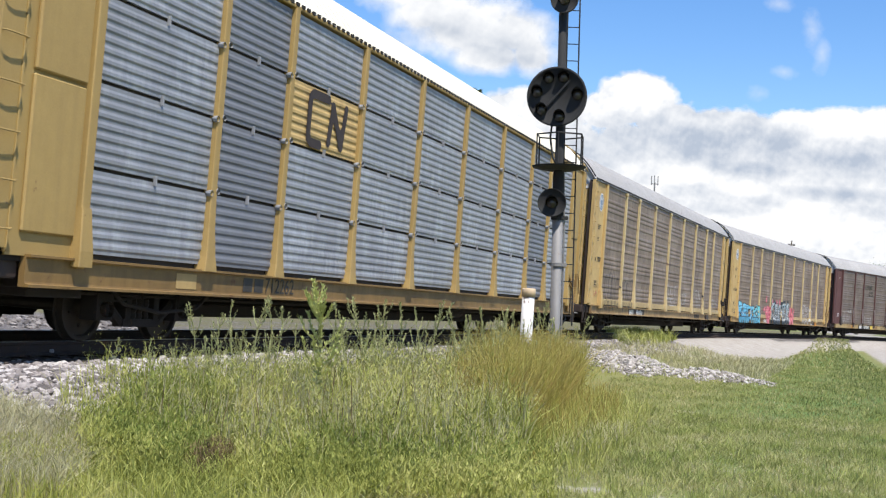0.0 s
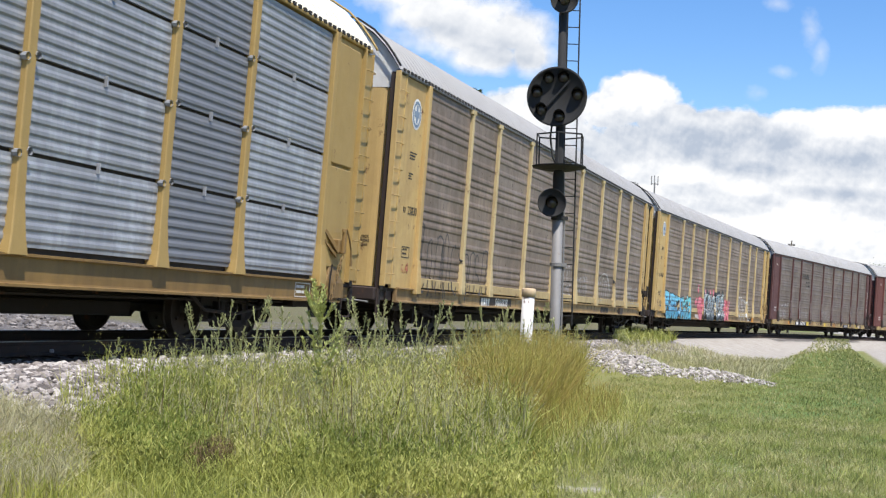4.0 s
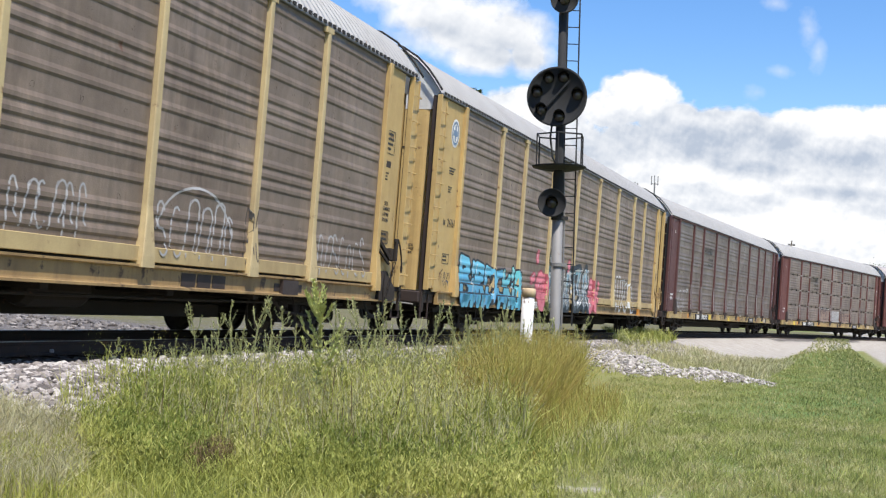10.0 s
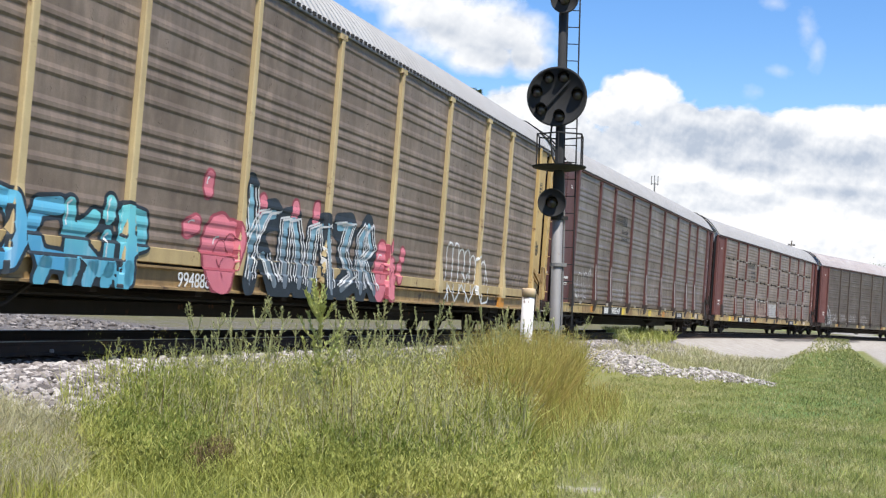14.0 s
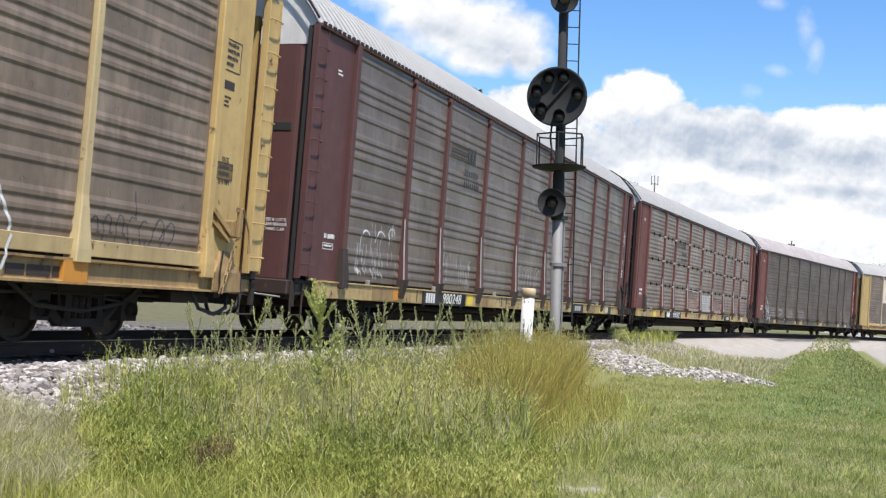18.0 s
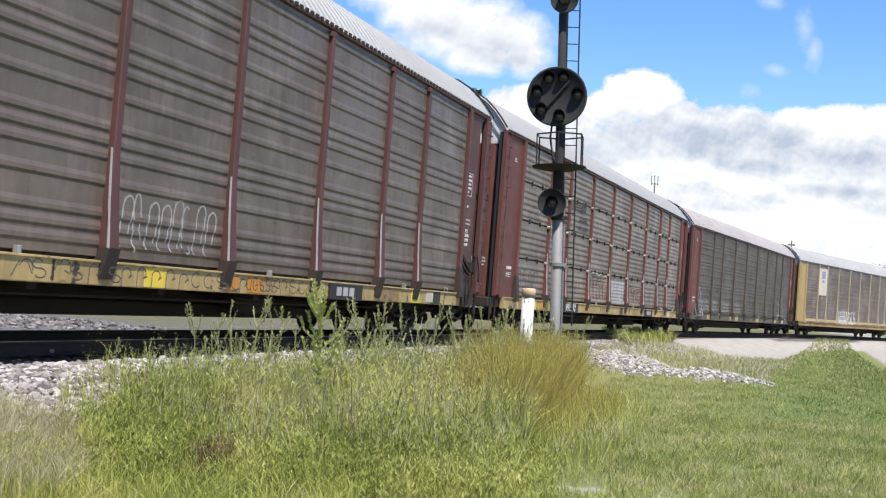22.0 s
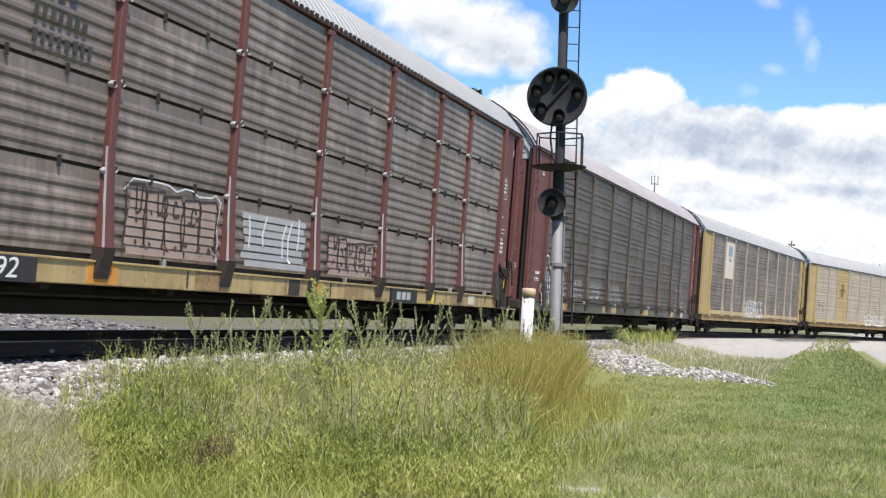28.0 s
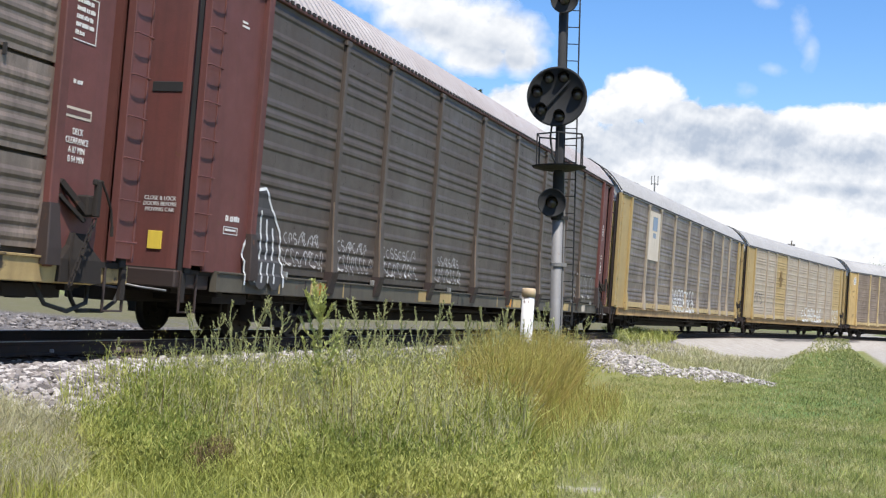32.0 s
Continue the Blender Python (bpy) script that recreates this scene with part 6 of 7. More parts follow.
# ---- grass and weeds ----
def leaf_material(name, a, b, c, glow=0.35):
    """Thin leaves: a colour drawn per blade, some light passing through."""
    def dim(c):
        return tuple(v * 0.9 for v in c)
    k = Mat(name, shift=False, island=True)
    r = k.node("ShaderNodeValToRGB")
    r.color_ramp.elements[0].color, r.color_ramp.elements[1].color = (*dim(a), 1), (*dim(c), 1)
    e = r.color_ramp.elements.new(0.5)
    e.color = (*dim(b), 1)
    patch = k.math("ADD", k.math("MULTIPLY", k.step(k.noise(0.8, 4), 0.38, 0.62), 0.36), k.math("MULTIPLY", k.step(k.noise(3.2, 4), 0.38, 0.62), 0.30))
    k.link(k.math("ADD", k.math("MULTIPLY", k.rand, 0.34), patch), r.inputs[0])
    k.done(r.outputs[0], 0.6, 0.0, 0.25)
    tr = k.node("ShaderNodeBsdfTranslucent")
    k.link(r.outputs[0], tr.inputs["Color"])
    mx = k.node("ShaderNodeMixShader")
    mx.inputs[0].default_value = glow
    k.link(k.b.outputs[0], mx.inputs[1])
    k.link(tr.outputs[0], mx.inputs[2])
    k.link(mx.outputs[0], k.nt.nodes["Material Output"].inputs["Surface"])
    return k.m


M_TALL = leaf_material("tall_grass_blade", (0.105, 0.138, 0.026), (0.39, 0.405, 0.095), (0.62, 0.575, 0.23), 0.28)
M_LAWN = leaf_material("mown_grass_blade", (0.14, 0.175, 0.045), (0.335, 0.345, 0.115), (0.58, 0.50, 0.27), 0.33)
M_DEAD = leaf_material("dead_brown_leaf", (0.05, 0.036, 0.02), (0.13, 0.09, 0.045), (0.30, 0.22, 0.10), 0.2)
M_SAP = leaf_material("sap_green_blade", (0.11, 0.16, 0.03), (0.23, 0.285, 0.06), (0.38, 0.38, 0.12), 0.33)
M_LIME = leaf_material("lime_green_leaf", (0.17, 0.225, 0.04), (0.29, 0.325, 0.075), (0.43, 0.41, 0.13), 0.4)
M_TUFT = leaf_material("bright_grass_tuft", (0.26, 0.33, 0.07), (0.42, 0.44, 0.14), (0.55, 0.51, 0.23), 0.4)
M_LUSH = leaf_material("lush_grass_blade", (0.085, 0.13, 0.035), (0.145, 0.19, 0.058), (0.25, 0.265, 0.10))
M_BROWN = leaf_material("ripe_brown_grass", (0.36, 0.36, 0.075), (0.44, 0.37, 0.10), (0.36, 0.235, 0.085))
M_STRAW = leaf_material("dry_straw_grass", (0.34, 0.325, 0.16), (0.48, 0.445, 0.25), (0.62, 0.57, 0.38))
M_WEED = leaf_material("weed_leaf", (0.26, 0.285, 0.12), (0.42, 0.43, 0.20), (0.56, 0.54, 0.30))
M_FERN = leaf_material("feathery_pale_leaf", (0.46, 0.50, 0.15), (0.56, 0.58, 0.22), (0.64, 0.62, 0.30))
M_BUSH = leaf_material("dark_brush_leaf", (0.055, 0.07, 0.03), (0.10, 0.10, 0.055), (0.17, 0.14, 0.10))
M_STEM = painted("weed_stem", (0.28, 0.31, 0.13), (0.30, 0.22, 0.11), 0.5, 0.0, 0.8)


def blades(name, x, y, h, w, material, label, seed, bend=0.5, fork=0.0, sink=0.02):
    """Curved, tapering grass blades joined in one mesh."""
    g = np.random.default_rng(seed)
    n = len(x)
    z = height(x, y) - sink
    a = g.uniform(0, 6.283, n)
    lean = np.abs(g.normal(0, bend, n)) * h
    dx, dy = np.cos(a) * lean, np.sin(a) * lean
    b = g.uniform(0, 6.283, n)
    wx, wy = np.cos(b) * w / 2, np.sin(b) * w / 2
    rows = []
    for f, k in ((0.0, 0.8), (0.4, 1.0), (0.75, 0.7)):
        cx, cy, cz = x + dx * f ** 2, y + dy * f ** 2, z + h * f * (1 - 0.12 * f)
        rows += [np.stack([cx - wx * k, cy - wy * k, cz], 1), np.stack([cx + wx * k, cy + wy * k, cz], 1)]
    rows.append(np.stack([x + dx, y + dy, z + h * 0.9], 1))
    v = np.stack(rows, 1).reshape(-1, 3)
    i = np.arange(n)[:, None] * 7
    f = np.concatenate([i + np.array([[0, 1, 3, 2]]), i + np.array([[2, 3, 5, 4]])]).tolist() + (i + np.array([[4, 5, 6]])).tolist()
    ob = raw(name, v.tolist(), f, material)
    return tagged(ob, label, "grass", kind="stuff")


def leafy(name, x, y, h, leaves, size, material, label, seed, spread_out=0.10, low=0.1):
    """Low leafy plants in one mesh: small leaves set round thin leaning stems."""
    g = np.random.default_rng(seed)
    n = len(x)
    z = height(x, y)
    a = g.uniform(0, 6.283, n)
    lean = np.abs(g.normal(0, 0.22, n)) * h
    f = g.uniform(low, 1.0, (n, leaves)) ** 0.8
    px = (x + 0)[:, None] + (np.cos(a) * lean)[:, None] * f ** 2 + g.normal(0, spread_out, (n, leaves)) * h[:, None] * 0.5
    py = (y + 0)[:, None] + (np.sin(a) * lean)[:, None] * f ** 2 + g.normal(0, spread_out, (n, leaves)) * h[:, None] * 0.5
    pz = z[:, None] + h[:, None] * f
    b = g.uniform(0, 6.283, (n, leaves))
    e = g.uniform(0.45, 1.45, (n, leaves))
    ln = g.uniform(0.6, 1.3, (n, leaves)) * size * (1.15 - 0.5 * f)
    d = np.stack([np.cos(b) * np.cos(e), np.sin(b) * np.cos(e), np.sin(e)], -1) * ln[..., None]
    c = g.uniform(0, 6.283, (n, leaves))
    s = np.stack([np.cos(c), np.sin(c), 0 * c], -1) * (ln * 0.11)[..., None]
    p = np.stack([px, py, pz], -1)
    v = np.stack([p, p + d * 0.45 + s, p + d, p + d * 0.45 - s], -2).reshape(-1, 3)
    i = np.arange(n * leaves)[:, None] * 4 + np.array([[0, 1, 2, 3]])
    ob = raw(name, v.tolist(), i.tolist(), material)
    return tagged(ob, label, "weeds", kind="stuff")


def scatter(n, poly, seed, clump=0.35, f=1.3):
    """n random places in a polygon, thinned in patches."""
    g = np.random.default_rng(seed)
    px, py = [p[0] for p in poly], [p[1] for p in poly]
    x, y = g.uniform(min(px), max(px), n * 3), g.uniform(min(py), max(py), n * 3)
    keep = inside(x, y, poly) & (g.uniform(0, 1, n * 3) > clump * (0.5 + 0.5 * wobble(x, y, f, seed)))
    return x[keep][:n], y[keep][:n], g


FRINGE = [(-3.6, 11.4), (-3.0, 9.6), (-1.6, 9.3), (0.4, 9.6), (1.6, 11.4), (2.6, 15.0), (3.5, 19.0), (2.6, 21.0), (-0.8, 18.8), (-2.6, 15.8), (-3.7, 13.4)]
BROWN = [(0.2, 13.6), (0.9, 13.1), (1.35, 14.8), (1.9, 17.0), (2.55, 20.5), (2.3, 23.2), (0.9, 21.0)]
BARE = ((1.37, 10.69), (2.36, 15.3), (4.4, 20.2), (2.09, 10.4), (1.9, 16.2), (3.2, 12.6), (2.9, 18.0))
LAWN_A = [(-1.2, 9.2), (5.4, 9.2), (9.4, 20.0), (2.4, 20.0), (1.6, 16.5), (0.7, 12.4), (0.2, 10.3), (-0.8, 10.0)]
LAWN_B = [(2.4, 20.0), (9.6, 20.0), (17.6, 46.0), (11.5, 47.0), (9.0, 40.0), (4.2, 28.0)]
LAWN_C = [(12.0, 44.5), (16.8, 44.0), (19.6, 54.0), (37.0, 108.0), (35.2, 108.0), (15.0, 51.5)]


def tufted(n, poly, seed, per, r, clump=0.5, f=1.5):
    """Places of blades gathered in tufts, with each tuft's own height."""
    cx, cy, g = scatter(n, poly, seed, clump, f)
    i = np.repeat(np.arange(len(cx)), g.integers(per // 2, per * 3 // 2, len(cx)))
    a, q = g.normal(0, r, len(i)), g.normal(0, r, len(i))
    tall = g.uniform(0.5, 1.25, len(cx))[i] * (1 - 0.3 * np.clip(np.hypot(a, q) / (2.5 * r), 0, 1))
    return cx[i] + a, cy[i] + q, tall, g


def kept_low(x, y, h, g):
    """Growth on the slope stays under the line at which the stones show through it."""
    room = 1.0 + 0.13 * np.clip(x + 2.5, 0, 3) - 0.05 * (y - 11.0) - height(x, y)
    return np.minimum(h, np.maximum(0.1, room * g.uniform(0.65, 1.08, len(x))))


def make_grass():
    x, y, tuft, g = tufted(640, TALL, 21, 58, 0.085, 0.95, 2.6)
    d, s = near_track(x, y)
    keep = g.uniform(0, 1, len(x)) < np.clip((d - 2.2) / 1.7, 0.10, 1)
    x, y, tuft, d = x[keep], y[keep], tuft[keep], d[keep]
    edge = np.clip((np.hypot(x + 0.4, (y - 14.0) * 0.8) / 3.4), 0, 1)
    h = tuft * g.uniform(0.35, 1.0, len(x)) * (1.0 - 0.35 * edge) * np.clip(0.5 + (y - 10.3) * 0.2, 0.4, 1.05) * (1 + 0.42 * wobble(x, y, 1.7, 3.0) + 0.25 * wobble(x, y, 5.0, 8.0))
    h *= 0.85 * np.clip((d - 1.2) / 3.6, 0.3, 1)
    blades("tall_grass", x, y, kept_low(x, y, h, g), g.uniform(0.010, 0.022, len(x)), M_TALL, "tall unmown yellow-green grass beside the track", 22, 0.45)
    for n, area, mt, hi, seed in ((4500, TALL, M_TALL, 0.8, 101), (5200, [(-3.0, 11.6), (-2.6, 10.2), (-1.95, 10.2), (-1.9, 11.6), (-2.2, 13.2), (-2.9, 13.0)], M_SAP, 0.5, 102), (3600, [(-1.2, 10.0), (0.4, 10.4), (0.9, 12.5), (0.6, 14.5), (-0.6, 14.0)], M_SAP, 0.5, 103), (1500, TALL, M_STRAW, 0.95, 104), (2600, [(-2.9, 10.2), (-2.6, 9.4), (-2.1, 9.3), (-2.1, 10.4)], M_SAP, 0.42, 108), (420, TALL, M_DEAD, 1.05, 105)):
        x, y, g = scatter(n, area, seed, 0.8, 2.3)
        d, s = near_track(x, y)
        keep = g.uniform(0, 1, len(x)) < np.clip((d - 2.4) / 1.6, 0.04, 1)
        x, y = x[keep], y[keep]
        h = hi * g.uniform(0.5, 1.0, len(x)) * np.clip(0.68 + (y - 10.3) * 0.14, 0.55, 1.05) * (1 + 0.3 * wobble(x, y, 2.6, 6.0))
        blades("tall_grass", x, y, kept_low(x, y, h, g), g.uniform(0.007, 0.014, len(x)), mt, "upright fine-stemmed grass beside the track", seed, 0.28)
    x, y, g = scatter(1800, TALL, 51, 0.98, 2.4)
    d, s = near_track(x, y)
    keep = g.uniform(0, 1, len(x)) < np.clip((d - 2.4) / 1.6, 0.06, 1)
    x, y = x[keep], y[keep]
    hh = np.clip(0.35 + (y - 10.3) * 0.17, 0.28, 0.95) * g.uniform(0.55, 1.15, len(x)) * (1 + 0.35 * wobble(x, y, 2.1, 5.0))
    leafy("low_weeds", x, y, kept_low(x, y, hh, g), 24, 0.085, M_TALL, "dense small-leaved yellow-green weeds beside the track", 52)
    x, y, g = scatter_along(900, -11.5, 0, 1.9, 4.2, 65)
    leafy("low_weeds", x, y, g.uniform(0.12, 0.4, len(x)), 20, 0.045, M_WEED, "sparse grey-green weeds growing through the ballast", 66, 0.12, 0.15)
    x, y, g = scatter(420, [(-0.35, 14.3), (0.25, 14.5), (0.35, 16.4), (-0.4, 16.6)], 67, 0.3)
    leafy("low_weeds", x, y, g.uniform(0.25, 0.75, len(x)), 26, 0.05, M_LUSH, "dark leafy weed clump in the tall grass", 68, 0.15)
    for n, area, hi in ((420, [(-3.05, 11.2), (-2.5, 10.0), (-2.0, 10.2), (-2.05, 11.6), (-2.4, 12.9), (-3.0, 12.6)], 0.5), (430, [(-1.65, 10.0), (-0.6, 9.9), (0.3, 10.6), (0.5, 13.0), (-0.3, 13.4), (-1.5, 11.6)], 0.5), (380, [(-0.1, 14.6), (0.9, 14.2), (1.2, 16.6), (0.3, 17.0)], 0.6)):
        x, y, g = scatter(n, area, 90 + n, 0.95, 2.2)
        leafy("low_weeds", x, y, g.uniform(0.2, hi, len(x)), 24, 0.08, M_LIME, "fresh lime-green weeds in the tall grass", n, 0.16)
    for n, area, mt, seed in ((520, [(-3.1, 10.6), (-2.8, 9.5), (-2.1, 9.25), (-2.0, 10.4), (-2.6, 11.0)], M_TALL, 111), (620, [(-1.55, 10.2), (-1.4, 9.2), (0.9, 9.2), (1.15, 10.6), (0.6, 11.6), (-0.8, 11.0)], M_TALL, 112), (420, [(-1.2, 10.4), (0.5, 9.6), (0.9, 11.2), (0.2, 12.2)], M_SAP, 113), (420, [(-3.0, 10.4), (-2.2, 9.4), (-1.9, 9.6), (-1.9, 11.0)], M_SAP, 114)):
        x, y, g = scatter(n, area, seed, 0.95, 2.6)
        leafy("low_weeds", x, y, g.uniform(0.12, 0.42, len(x)), 26, 0.065, mt, "tangled low weeds at the foot of the tall grass", seed, 0.2)
    x, y, g = scatter(450, TALL, 53, 0.5, 2.4)
    hh = np.clip(0.5 + (y - 10.3) * 0.17, 0.4, 1.05) * g.uniform(0.7, 1.15, len(x))
    leafy("low_weeds", x, y, kept_low(x, y, hh, g), 24, 0.04, M_WEED, "thin pale weeds standing above tall grass", 54, 0.05, 0.4)
    x, y, g = scatter(2600, BROWN, 55, 0.5, 2.4)
    leafy("low_weeds", x, y, g.uniform(0.5, 1.3, len(x)), 26, 0.05, M_BROWN, "ripe brownish weeds round the signal mast", 56)
    x, y, g = scatter(900, [(-3.6, 8.6), (-2.4, 8.8), (0.2, 9.4), (0.8, 10.8), (-2.6, 10.6)], 57, 0.8, 2.4)
    leafy("low_weeds", x, y, g.uniform(0.08, 0.28, len(x)), 20, 0.045, M_TALL, "low leafy weeds among dry grass", 58, 0.3)
    a, r = np.random.default_rng(71).uniform(0, 6.283, 260), np.random.default_rng(72).uniform(0, 1, 260)
    leafy("dead_weeds", -1.84 + r * np.cos(a) * 0.14, 10.0 + r * np.sin(a) * 0.6, 0.05 + 0.26 * np.random.default_rng(73).uniform(0, 1, 260), 22, 0.06, M_DEAD, "dead brown weeds in a gap of the tall grass", 74, 0.2)
    leafy("dead_weeds", 0.75 + r * np.cos(a) * 0.4, 12.0 + r * np.sin(a) * 0.9, 0.05 + 0.2 * np.random.default_rng(75).uniform(0, 1, 260), 18, 0.05, M_BROWN, "dead brown weeds at the edge of mown grass", 76, 0.3)
    x, y, g = scatter(700, FRINGE, 61, 0.8, 2.8)
    leafy("low_weeds", x, y, g.uniform(0.12, 0.6, len(x)), 22, 0.05, M_TALL, "scattered small-leaved weeds at the edge of the tall grass", 62, 0.16)
    x, y, g = scatter(9000, FRINGE, 63, 0.85, 2.2)
    blades("tall_grass", x, y, g.uniform(0.1, 0.5, len(x)), g.uniform(0.005, 0.01, len(x)), M_TALL, "thin grass at the edge of the tall growth", 64, 0.5)
    x, y, g = scatter(2600, TALL, 23, 0.7)
    h = g.uniform(0.5, 1.15, len(x)) * np.clip(0.45 + (y - 10.3) * 0.2, 0.4, 1.0)
    blades("seed_stalks", x, y, kept_low(x, y, h, g), g.uniform(0.006, 0.012, len(x)), M_STRAW, "thin ripe seed stalks standing in tall grass", 24, 0.18)
    x, y, g = scatter(2200, [(1.0, 12.9), (1.7, 13.8), (2.5, 16.4), (3.1, 19.6), (3.0, 22.0), (1.9, 17.0)], 87, 0.7, 2.3)
    blades("brown_grass", x, y, g.uniform(0.15, 0.6, len(x)), g.uniform(0.005, 0.010, len(x)), M_BROWN, "thin reddish-brown wisps at the edge of ripe grass", 88, 0.4)
    x, y, g = scatter(12500, BROWN, 25, 0.75, 2.6)
    h = g.uniform(0.35, 1.42, len(x)) * np.clip(1.25 - 0.10 * np.abs(x - 1.7) * 3, 0.45, 1.0)
    blades("brown_grass", x, y, h, g.uniform(0.006, 0.012, len(x)), M_BROWN, "ripe brown grass round the signal mast", 26, 0.33)
    x, y, g = scatter(7000, [(-4.0, 7.8), (-2.6, 8.4), (-2.7, 10.0), (-3.2, 10.8), (-4.0, 10.6)], 27, 0.6)
    blades("dry_grass", x, y, g.uniform(0.08, 0.34, len(x)), g.uniform(0.004, 0.009, len(x)), M_STRAW, "pale dry grass at the foot of the ballast", 28, 0.7)
    x, y, g = scatter(4500, [(-3.8, 7.8), (-0.6, 8.4), (-0.4, 10.4), (-2.4, 10.7), (-2.9, 10.6), (-3.4, 9.2)], 29, 0.5)
    blades("low_green_grass", x, y, g.uniform(0.08, 0.3, len(x)), g.uniform(0.005, 0.01, len(x)), M_TALL, "low green grass among dry stalks", 30, 0.6)
    x, y, g = scatter(62000, LAWN_A, 31, 0.55, 2.1)
    bare = np.minimum.reduce([np.hypot(x - a, (y - b) * 0.45) for a, b in BARE])
    keep = g.uniform(0.05, 0.42, len(x)) < bare
    x, y = x[keep], y[keep]
    blades("mown_grass", x, y, g.uniform(0.035, 0.13, len(x)), g.uniform(0.005, 0.011, len(x)), M_LAWN, "short mown grass of the verge", 32, 0.7)
    x, y, tuft, g = tufted(1500, LAWN_A, 81, 20, 0.06, 0.9, 1.7)
    blades("mown_grass", x, y, tuft * g.uniform(0.08, 0.19, len(x)), g.uniform(0.006, 0.012, len(x)), M_TUFT, "brighter tufts standing out of mown grass", 82, 0.5)
    x, y, tuft, g = tufted(900, LAWN_B, 83, 14, 0.10, 0.9, 0.9)
    blades("mown_grass", x, y, tuft * g.uniform(0.07, 0.17, len(x)), g.uniform(0.008, 0.014, len(x)), M_TUFT, "brighter tufts standing out of mown grass", 84, 0.5)
    x, y, g = scatter(1100, [(1.2, 12.4), (1.9, 13.2), (2.6, 15.6), (2.2, 15.8), (1.5, 14.0)], 85, 0.3)
    blades("dry_grass", x, y, g.uniform(0.05, 0.3, len(x)), g.uniform(0.005, 0.01, len(x)), M_STRAW, "pale dry stalks at the edge of mown grass", 86, 0.9)
    x, y, g = scatter(16000, LAWN_A, 33, 0.7, 1.1)
    blades("mown_grass", x, y, g.uniform(0.03, 0.11, len(x)), g.uniform(0.005, 0.01, len(x)), M_STRAW, "dry clippings and straw in mown grass", 34, 1.1)
    x, y, g = scatter(50000, LAWN_B, 35, 0.5, 0.9)
    blades("mown_grass", x, y, g.uniform(0.04, 0.12, len(x)), g.uniform(0.009, 0.016, len(x)), M_LAWN, "short mown grass of the verge", 36, 0.7)
    x, y, g = scatter(16000, LAWN_C, 37, 0.5, 0.6)
    blades("mown_grass", x, y, g.uniform(0.08, 0.22, len(x)), g.uniform(0.03, 0.05, len(x)), M_LAWN, "grass strip between gravel and road", 38, 0.7)
    strip = [(3.9, 12.0), (6.4, 12.0), (10.2, 24.0), (16.6, 44.0), (35.0, 102.0), (33.4, 102.0), (14.8, 44.0), (7.3, 24.0)]
    x, y, g = scatter(42000, strip, 39, 0.6, 0.8)
    k = np.clip(np.hypot(x, y) / 14, 1, 3)
    blades("lush_grass", x, y, g.uniform(0.05, 0.14, len(x)) * (0.9 + 0.1 * k), g.uniform(0.006, 0.011, len(x)) * k, M_LUSH, "lush dark green strip of longer grass", 40, 0.6)
    # sparse green growing through the ballast edge
    x, y, g2 = scatter_along(4200, -6.5, 26, 2.2, 4.6, 41)
    h = kept_low(x, y, g2.uniform(0.12, 0.5, len(x)), g2)
    blades("tall_grass", x, y, h, g2.uniform(0.006, 0.013, len(x)), M_TALL, "thin grass growing in the edge of the ballast", 42, 0.4)
    x, y, g = scatter(2400, [(6.3, 41.0), (8.4, 45.0), (10.6, 52.5), (9.6, 60.0), (7.4, 54.0)], 43, 0.8, 1.4)
    blades("low_grass", x, y, g.uniform(0.15, 0.6, len(x)), g.uniform(0.02, 0.04, len(x)), M_TALL, "tufted green grass at the edge of the gravel", 44, 0.4)
    x, y, g = scatter(9000, [(4.0, 33.5), (9.0, 32.5), (14.5, 48.0), (11.0, 50.0), (7.5, 45.0)], 45, 0.8, 0.9)
    blades("dry_grass", x, y, g.uniform(0.06, 0.3, len(x)), g.uniform(0.012, 0.025, len(x)), M_STRAW, "thin dry grass between the stone heap and the gravel", 46, 0.6)


make_grass()


def leaf_quads(out, faces, p, d, up, size):
    side = d.cross(up)
    if side.length < 1e-4:
        side = Vector((1, 0, 0))
    side = side.normalized() * size * 0.2
    n = len(out)
    out += [p[:], (p + d * size * 0.5 + side)[:], (p + d * size)[:], (p + d * size * 0.5 - side)[:]]
    faces.append((n, n + 1, n + 2, n + 3))


